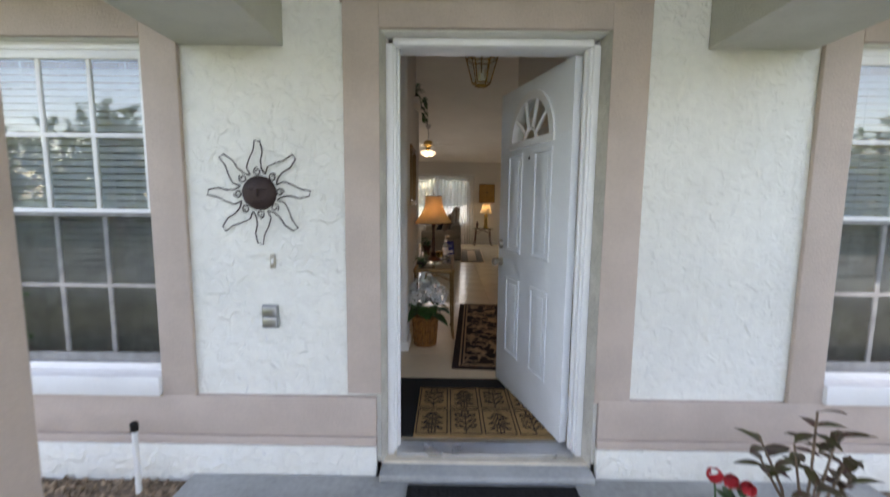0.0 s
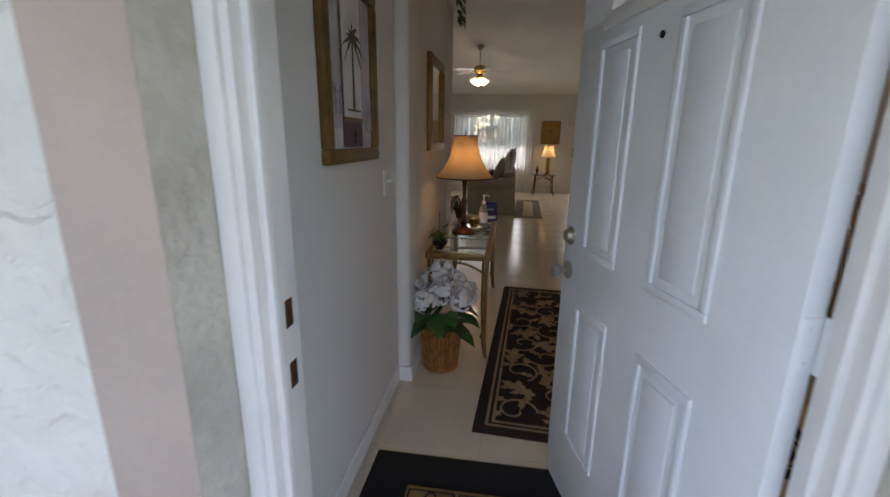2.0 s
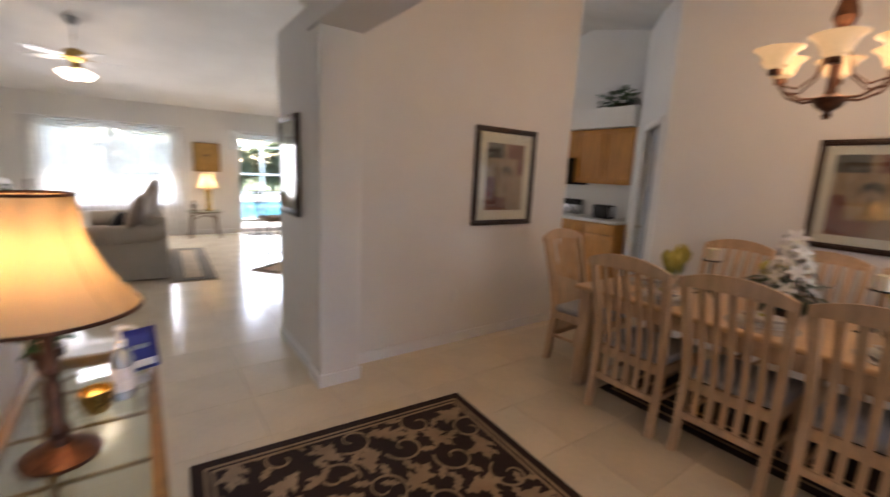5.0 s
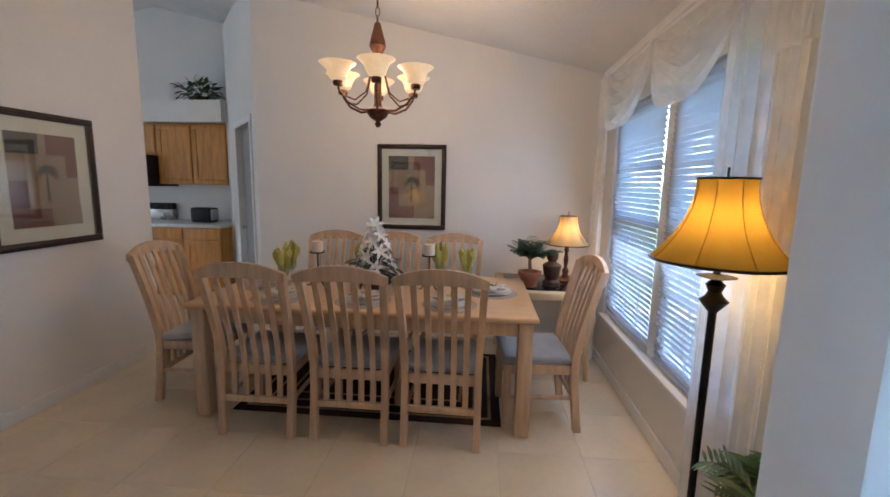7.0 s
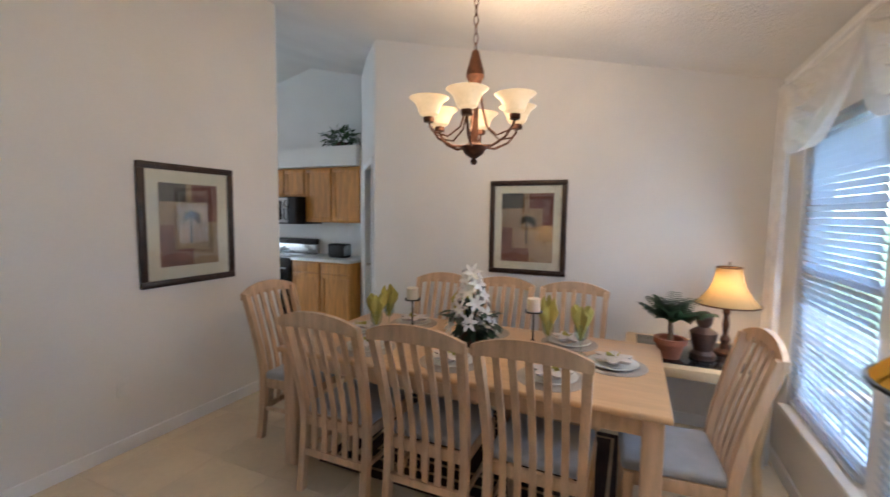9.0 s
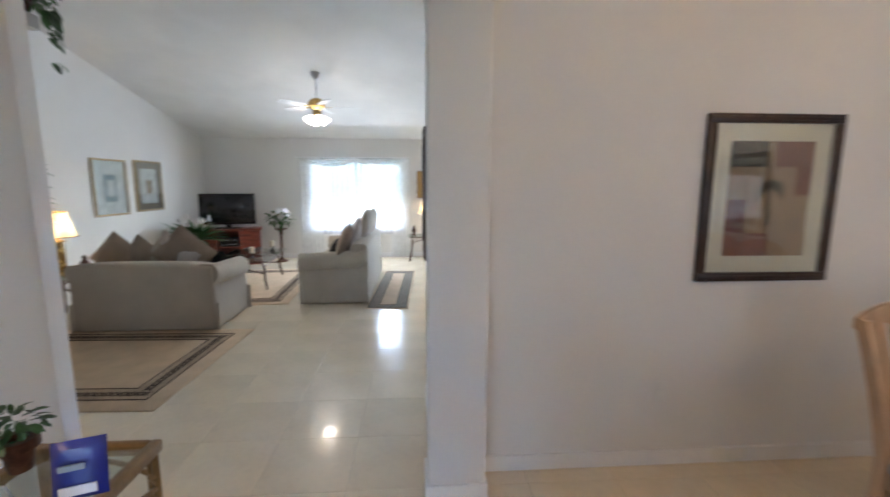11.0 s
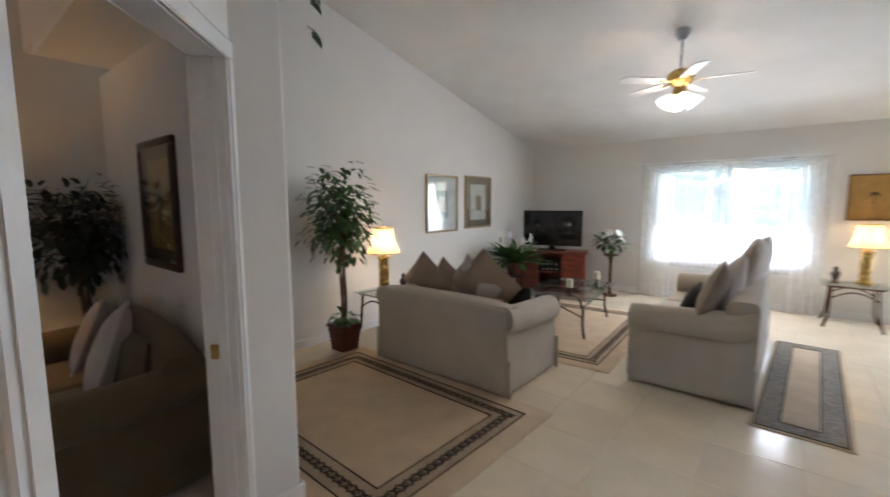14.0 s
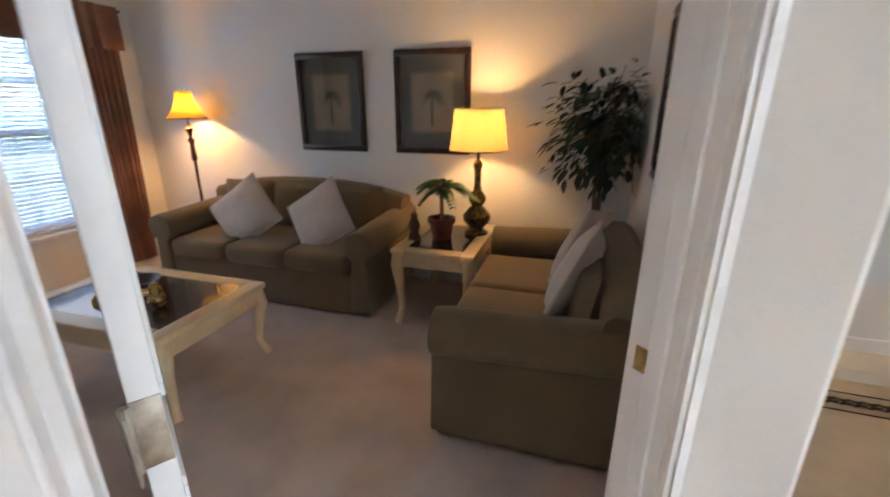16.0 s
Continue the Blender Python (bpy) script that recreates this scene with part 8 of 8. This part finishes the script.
def bar_stool(at, turn):
    b = thing("bar_stool", "black wrought-iron counter stool with a tan seat", "bar stool", at, turn, "stools at the breakfast table")
    for sx in (-1, 1):
        part("front_leg", T([(sx * 0.17, -0.16, 0.64), (sx * 0.20, -0.20, 0.0)], 0.011, 8), M_BLACK, b)
        part("back_post", T([(sx * 0.2, 0.2, 0.0), (sx * 0.17, 0.17, 0.64), (sx * 0.18, 0.2, 0.85), (sx * 0.18, 0.24, 1.06), (sx * 0.2, 0.25, 1.08)], 0.011, 8), M_BLACK, b)
    for y0, y1, z in ((-0.19, -0.19, 0.18), (0.19, 0.19, 0.18), (-0.18, -0.18, 0.3)):
        part("stretcher", T([(-0.19, y0, z), (0.19, y1, z)], 0.007, 6), M_BLACK, b)
    for sx in (-1, 1):
        part("stretcher", T([(sx * 0.19, -0.19, 0.2), (sx * 0.19, 0.19, 0.2)], 0.007, 6), M_BLACK, b)
    part("top_rail", T([(-0.18, 0.24, 1.05), (-0.1, 0.24, 1.03), (-0.05, 0.24, 1.06), (0, 0.24, 1.075), (0.05, 0.24, 1.06), (0.1, 0.24, 1.03), (0.18, 0.24, 1.05)], 0.009, 8), M_BLACK, b)
    part("mid_rail", T([(-0.18, 0.23, 0.97), (0.18, 0.23, 0.97)], 0.008, 8), M_BLACK, b)
    part("low_rail", T([(-0.175, 0.185, 0.72), (0.175, 0.185, 0.72)], 0.008, 8), M_BLACK, b)
    for k in range(5):
        x = -0.11 + 0.055 * k
        part("spindle", T([(x, 0.185, 0.72), (x, 0.23, 0.97)], 0.005, 6), M_BLACK, b)
    part("medallion", T(arc((0, 0.24, 1.02), 0.03, 0, 360, 14), 0.005, 6), M_BLACK, b)
    part("seat", box(bmesh.new(), -0.2, 0.2, -0.2, 0.19, 0.64, 0.70, 0.025, 3), M_PILLOW, b, "tan padded seat")
    return b


s0 = bar_stool((1.42, 7.42, 0.009), 100)
copy_thing(s0, pose(2.0, 8.55, 0.0, 0, 0, 178))
bt = thing("breakfast_table", "round counter-height table with a dark grey top", "table", (2.12, 7.72, 0.009))
part("tabletop", L([(0, 0.86), (0.46, 0.86), (0.475, 0.875), (0.46, 0.895), (0, 0.895)], 32), M_GREYPL, bt)
part("pedestal", L([(0, 0), (0.26, 0), (0.26, 0.02), (0.06, 0.06), (0.05, 0.8), (0.15, 0.86), (0, 0.86)], 20), M_BLACK, bt)

# ivy on the plant ledge
for at, n, spread, drop, lab in (((-1.60, 4.50, 2.50), 170, 0.2, 0.35, "trailing green ivy on the ledge corner"), ((-0.66, 3.16, 2.50), 110, 0.12, 0.3, "trailing green ivy spilling over the hall ledge")):
    iv = thing("ledge_ivy", lab, "plant", at, 0, "ivy on the plant ledge")
    part("pot", pot(bmesh.new(), 0.05, 0.065, 0.08), M_BRONZE, iv)
    ir = random.Random(n)
    bm = leaf_cloud(ir, n, spread, spread, 0.12, (0, 0, 0.13), 0.075, 0.2)
    for k in range(7):
        sx = 0.09 + 0.02 * ir.random()
        a = radians(10 + 12 * k) if at[0] < -1 else radians(-30 + 15 * k)
        for q in range(8):
            p = Vector((math.cos(a) * (sx + 0.05), math.sin(a) * (sx + 0.05), 0.06 - drop * ir.random() * (0.3 + 0.7 * (k % 2))))
            leaf_strip(bm, p, (math.cos(a), math.sin(a), -0.8), (math.cos(a), math.sin(a), 0.5), 0.07, 0.045)
    part("leaves", bm, M_LEAF, iv)


# ---- den ----
sofa("den_sofa", "olive brown camel-back sofa with three seat cushions", (-3.47, 1.80, 0.005), 90, 1.86, 0.86, 0.43, 0.84, 0.66, 0.19, M_SOFA2, 3, 0.10)
pillow("pale tan fringed throw pillow", (-3.36, 1.50, 0.62), 96, 0.46, M_PILLOWL, 68, 40, "pillows on the den sofa", True)
pillow("pale tan fringed throw pillow", (-3.36, 2.18, 0.63), 84, 0.46, M_PILLOWL, 68, 36, "pillows on the den sofa", True)
sofa("den_loveseat", "olive brown loveseat with rolled arms", (-2.87, 3.895, 0.005), 0, 1.5, 0.87, 0.43, 0.80, 0.65, 0.19, M_SOFA2, 2, 0.10)
pillow("pale tan fringed throw pillow on the loveseat", (-2.66, 4.03, 0.66), -16, 0.46, M_PILLOWL, 70, 30, "pillows on the den loveseat", True)
pillow("pale tan fringed throw pillow on the loveseat", (-3.08, 4.06, 0.68), -24, 0.44, M_PILLOWL, 70, 12, "pillows on the den loveseat", True)


def cabriole_table(name, label, cat, at, w, d, h, inset_mat):
    t = thing(name, label, cat, at)
    bm = bmesh.new()
    for a, b, c, e in ((-w / 2, w / 2, -d / 2, -d / 2 + 0.09), (-w / 2, w / 2, d / 2 - 0.09, d / 2), (-w / 2, -w / 2 + 0.09, -d / 2 + 0.09, d / 2 - 0.09), (w / 2 - 0.09, w / 2, -d / 2 + 0.09, d / 2 - 0.09)):
        box(bm, a, b, c, e, h - 0.035, h, 0.008)
    part("top_frame", bm, M_CREAMW, t)
    part("inset_top", B(-w / 2 + 0.088, w / 2 - 0.088, -d / 2 + 0.088, d / 2 - 0.088, h - 0.02, h - 0.006), inset_mat, t, "dark glossy inset top")
    bm = bmesh.new()
    for a, b, c, e in ((-w / 2 + 0.05, w / 2 - 0.05, -d / 2 + 0.015, -d / 2 + 0.035), (-w / 2 + 0.05, w / 2 - 0.05, d / 2 - 0.035, d / 2 - 0.015), (-w / 2 + 0.015, -w / 2 + 0.035, -d / 2 + 0.05, d / 2 - 0.05), (w / 2 - 0.035, w / 2 - 0.015, -d / 2 + 0.05, d / 2 - 0.05)):
        box(bm, a, b, c, e, h - 0.12, h - 0.034, 0.004)
    part("apron", bm, M_CREAMW, t)
    for sx in (-1, 1):
        for sy in (-1, 1):
            x, y = sx * (w / 2 - 0.045), sy * (d / 2 - 0.045)
            part("leg", T([(x, y, h - 0.03), (x + sx * 0.012, y + sy * 0.012, h - 0.12), (x, y, h * 0.5), (x - sx * 0.01, y - sy * 0.01, h * 0.2), (x + sx * 0.01, y + sy * 0.01, 0.02), (x + sx * 0.015, y + sy * 0.015, 0.0)], [0.04, 0.042, 0.028, 0.02, 0.024, 0.03], 12), M_CREAMW, t)
    return t


M_SMOKE = mat("smoked_glass", (0.05, 0.045, 0.04), 0.06, var=0.1, bump=0, spec=0.6)
cabriole_table("den_end_table", "cream end table with curved legs and a dark glass top", "end table", (-3.47, 3.155, 0.005), 0.80, 0.56, 0.54, M_SMOKE)
cabriole_table("den_coffee_table", "cream coffee table with curved legs and a glass top", "coffee table", (-2.20, 1.80, 0.005), 0.70, 1.04, 0.45, M_SMOKE)
solid("brass_ball", L([(0, 0), (0.025, 0.006), (0.043, 0.03), (0.045, 0.045), (0.04, 0.065), (0.025, 0.085), (0, 0.09)], 18), M_BRASS, "polished brass ball on the coffee table", "ornament", (-2.12, 2.02, 0.45))
solid("copper_ball", L([(0, 0), (0.025, 0.006), (0.038, 0.03), (0.04, 0.04), (0.035, 0.06), (0.02, 0.075), (0, 0.08)], 18), M_TERRA, "copper red ball on the coffee table", "ornament", (-1.99, 1.88, 0.45))
solid("dark_dish", L([(0, 0), (0.06, 0), (0.09, 0.03), (0.11, 0.06), (0.1, 0.06), (0.06, 0.02), (0, 0.015)], 20), M_STATUE, "dark dish on the coffee table", "dish", (-2.26, 1.72, 0.45))

dl = thing("den_table_lamp", "patterned gourd table lamp with a lit drum shade", "lamp", (-3.60, 3.33, 0.54))
M_GOURD = mat("gourd_lamp", (0.16, 0.11, 0.035), 0.3, 0.5, var=0.5, scale=40, fine=90, bump=0.3)
part("stem", L([(0, 0), (0.085, 0), (0.085, 0.02), (0.06, 0.035), (0.05, 0.05), (0.095, 0.10), (0.10, 0.14), (0.06, 0.19), (0.04, 0.21), (0.062, 0.25), (0.06, 0.28), (0.03, 0.32), (0.022, 0.36), (0.024, 0.46), (0.034, 0.50), (0.03, 0.52), (0.012, 0.54), (0.008, 0.62), (0.006, 0.86), (0, 0.87)], 22), M_GOURD, dl)
part("shade", L([(0.20, 0.60), (0.165, 0.87)], 32), M_SHADEDEN, dl, "glowing drum shade")
bm = T([(0.2 * math.cos(k * math.tau / 28), 0.2 * math.sin(k * math.tau / 28), 0.60) for k in range(28)], 0.004, 6, True)
part("shade_trim_lower", bm, M_BRONZE, dl)
part("shade_trim_upper", T([(0.165 * math.cos(k * math.tau / 28), 0.165 * math.sin(k * math.tau / 28), 0.87) for k in range(28)], 0.004, 6, True), M_BRONZE, dl)
part("bulb_glass", L([(0, 0.68), (0.018, 0.69), (0.028, 0.74), (0, 0.78)], 12), M_BULBLIT, dl)
bulb(-3.60, 3.33, 0.54 + 0.74, 1.2, (1.0, 0.56, 0.20), 0.035)
lamp("den_floor_lamp", "slender dark floor lamp with a small lit amber shade", (-3.72, 0.70, 0.005), [(0, 0), (0.12, 0), (0.125, 0.012), (0.04, 0.04), (0.012, 0.07), (0.012, 0.95), (0.025, 0.97), (0.018, 1.1), (0.03, 1.14), (0.012, 1.16), (0.02, 1.2), (0.035, 1.24), (0.012, 1.26), (0.006, 1.3), (0.004, 1.56), (0, 1.56)], 1.32, 0.16, 0.065, 0.22, M_BRONZE, M_SHADEY, 0.9, color=(1.0, 0.5, 0.13))
dp = thing("den_table_plant", "small bright green palm in a red pot", "plant", (-3.42, 3.12, 0.54))
part("pot", pot(bmesh.new(), 0.065, 0.085, 0.15), M_POT, dp)
part("trunk", T([(0, 0, 0.12), (0, 0, 0.36)], 0.014, 8), M_BARK, dp)
pr = random.Random(44)
for k in range(20):
    a = k * 2.4
    part("frond", frond(bmesh.new(), (0, 0, 0.35), (math.cos(a), math.sin(a), pr.uniform(0.2, 2.0)), pr.uniform(0.18, 0.26), pr, 9, 0.042, 0.7), M_LEAF, dp)
solid("den_figurine", L([(0, 0), (0.045, 0), (0.04, 0.03), (0.03, 0.06), (0.042, 0.1), (0.03, 0.14), (0.02, 0.15), (0.026, 0.18), (0, 0.2)], 14), M_STATUE, "dark carved figurine on the end table", "figurine", (-3.33, 2.95, 0.54))
tree("den_ficus", "dark green artificial ficus behind the loveseat", (-3.70, 4.14, 0.005), 1.7, (0.04, 0.0, 1.28), (0.34, 0.46, 0.48), 640, 0.09, M_LEAFD, M_POT, 9, square=False, clamp=(-0.2, 0.21))
den_lay = [(-0.27, 0.27, -0.35, 0.35, M_ART_GREY), (-0.175, 0.175, -0.225, 0.225, M_ART_OLIVE), (-0.155, 0.155, -0.205, 0.205, M_ART_TAN)]
den_art = lambda y: [(palm_shape(bmesh.new(), 0.0, -0.17, 0.36, y, 13), M_ART_INK)]
for y in (2.018, 2.888):
    picture("den_palm_print", "dark-framed palm print with a black mat", (-3.93, y, 1.452), 90, 0.605, 0.76, 0.045, M_DARKWOOD, den_lay, den_art, group="den palm prints")
picture("den_palm_print", "dark-framed gold palm print on the den wall", (-2.79, 4.38, 1.47), 0, 0.58, 0.78, 0.045, M_DARKWOOD, [(-0.26, 0.26, -0.36, 0.36, M_ART_GREY), (-0.19, 0.19, -0.27, 0.27, M_ART_GOLD)], den_art, group="den palm prints")
dc = thing("den_drapes", "rose brown drapes with a gathered valance", "curtain", (0, 0, 0))
part("curtain_rod", T([(-3.8, 0.07, 2.2), (-1.4, 0.07, 2.2)], 0.012, 8), M_BRONZE, dc)
part("side_panel", drape(bmesh.new(), -3.72, -3.34, 0.02, 2.2, 0.075, 0.028, 5, 0.35), M_DRAPE, dc)
part("side_panel", drape(bmesh.new(), -1.72, -1.42, 0.02, 2.2, 0.075, 0.028, 4, 0.2), M_DRAPE, dc)
part("valance", drape(bmesh.new(), -3.74, -1.4, 1.88, 2.22, 0.115, 0.02, 16), M_DRAPE, dc)

# ---- outdoors behind the house ----
structure("pool_deck", B(-9, 10, 10.852, 23, -0.25, -0.05), M_POOLDECK, "pale concrete pool deck", "pavement")
# unseen slab, added to keep direct sun from falling in at the patio door
structure("sun_shield_roof", B(-9, 10, 10.86, 12.7, 2.62, 2.75), M_BEAM, "unseen flat roof slab along the back wall, added to block the sun", "roof")
structure("pool_water", B(-2.2, 6.5, 13.2, 18.5, -0.049, -0.04), M_WATER, "blue swimming pool water", "water")
structure("pool_coping", box(box(box(box(bmesh.new(), -2.5, -2.2, 12.9, 18.8, -0.049, 0.0), 6.5, 6.8, 12.9, 18.8, -0.049, 0.0), -2.2, 6.5, 12.9, 13.2, -0.049, 0.0), -2.2, 6.5, 18.5, 18.8, -0.049, 0.0), M_POOLDECK, "pale pool coping", "coping")
cage = thing("pool_cage", "white aluminium frame of a screened pool cage", "screen enclosure", (0, 0, 0))
for x in range(-8, 10, 2):
    part("post", B(x - 0.03, x + 0.03, 20.0, 20.08, -0.05, 3.2), M_ALU, cage)
    part("rafter", T([(x, 20.04, 3.2), (x, 11.0, 3.6)], 0.035, 6), M_ALU, cage)
for z in (0.25, 1.0, 2.1, 3.17):
    part("rail", B(-8, 8, 20.01, 20.07, z - 0.03, z + 0.03), M_ALU, cage)
# mesh on the cage roof only, out of view, added to dim the deck's sunlight
M_CAGESCREEN = sheer("pool_cage_screen", (0.16, 0.16, 0.16), 0.6)
bm = bmesh.new()
bm.faces.new([bm.verts.new(c) for c in ((-8, 20.04, 3.24), (8, 20.04, 3.24), (8, 10.9, 3.645), (-8, 10.9, 3.645))])
part("roof_screen", bm, M_CAGESCREEN, cage, "fine grey screen mesh")
hr = random.Random(77)
for k in range(22):
    x = -20 + 1.9 * k + hr.uniform(-0.5, 0.5)
    y = 29 + hr.uniform(-1, 3)
    h = hr.uniform(3.2, 6.0)
    tn = thing("garden_tree", "leafy green tree beyond the pool cage", "tree", (x, y, -0.3), 0, "trees behind the pool")
    part("trunk", T([(0, 0, 0), (0.05, 0, h * 0.4), (0, 0.05, h * 0.75)], [0.12, 0.09, 0.05], 8), M_BARK, tn)
    part("crown", leaf_cloud(hr, 900, 2.1, 1.5, h * 0.5, (0, 0, h * 0.5), 0.46, 0.2, 0.1), M_HEDGE, tn)
for k in range(28):
    x = -33 + 2.45 * k
    tn = thing("street_tree", "leafy green tree across the front lawn", "tree", (x, -17 + hr.uniform(-2, 2), -0.3), 0, "trees along the street")
    h = hr.uniform(4.2, 5.8)
    part("trunk", T([(0, 0, 0), (0.05, 0, h * 0.4), (0, 0.05, h * 0.75)], [0.16, 0.12, 0.06], 8), M_BARK, tn)
    part("crown", leaf_cloud(hr, 420, 2.0, 1.5, h * 0.45, (0, 0, h * 0.58), 0.6, 0.2, 0.2), M_HEDGE, tn)


# ---- floor tiles, the last ----
floor = tagged(new("floor"), "polished beige ceramic floor tiles with narrow joints", "floor", kind="structure")
bm = bmesh.new()
h = PITCH / 2 - 0.0008
box(bm, -h, h, -h, h, -0.012, 0.0, 0.0008, 1)
first = part("tile", bm, M_TILE, floor)
near = sorted(TILES, key=lambda c: (max(0, c[1] - 7.5), c[0]))
first.location = (near[0][0], near[0][1], 0)
for cx, cy in near[1:300]:
    ob = new("tile", first.data)
    ob.parent = floor
    ob.location = (cx, cy, 0)
rest = bmesh.new()
for cx, cy in near[300:]:
    box(rest, cx - h, cx + h, cy - h, cy + h, -0.012, 0.0)
tagged(part("tiles", rest, M_TILE, floor), kind="stuff")
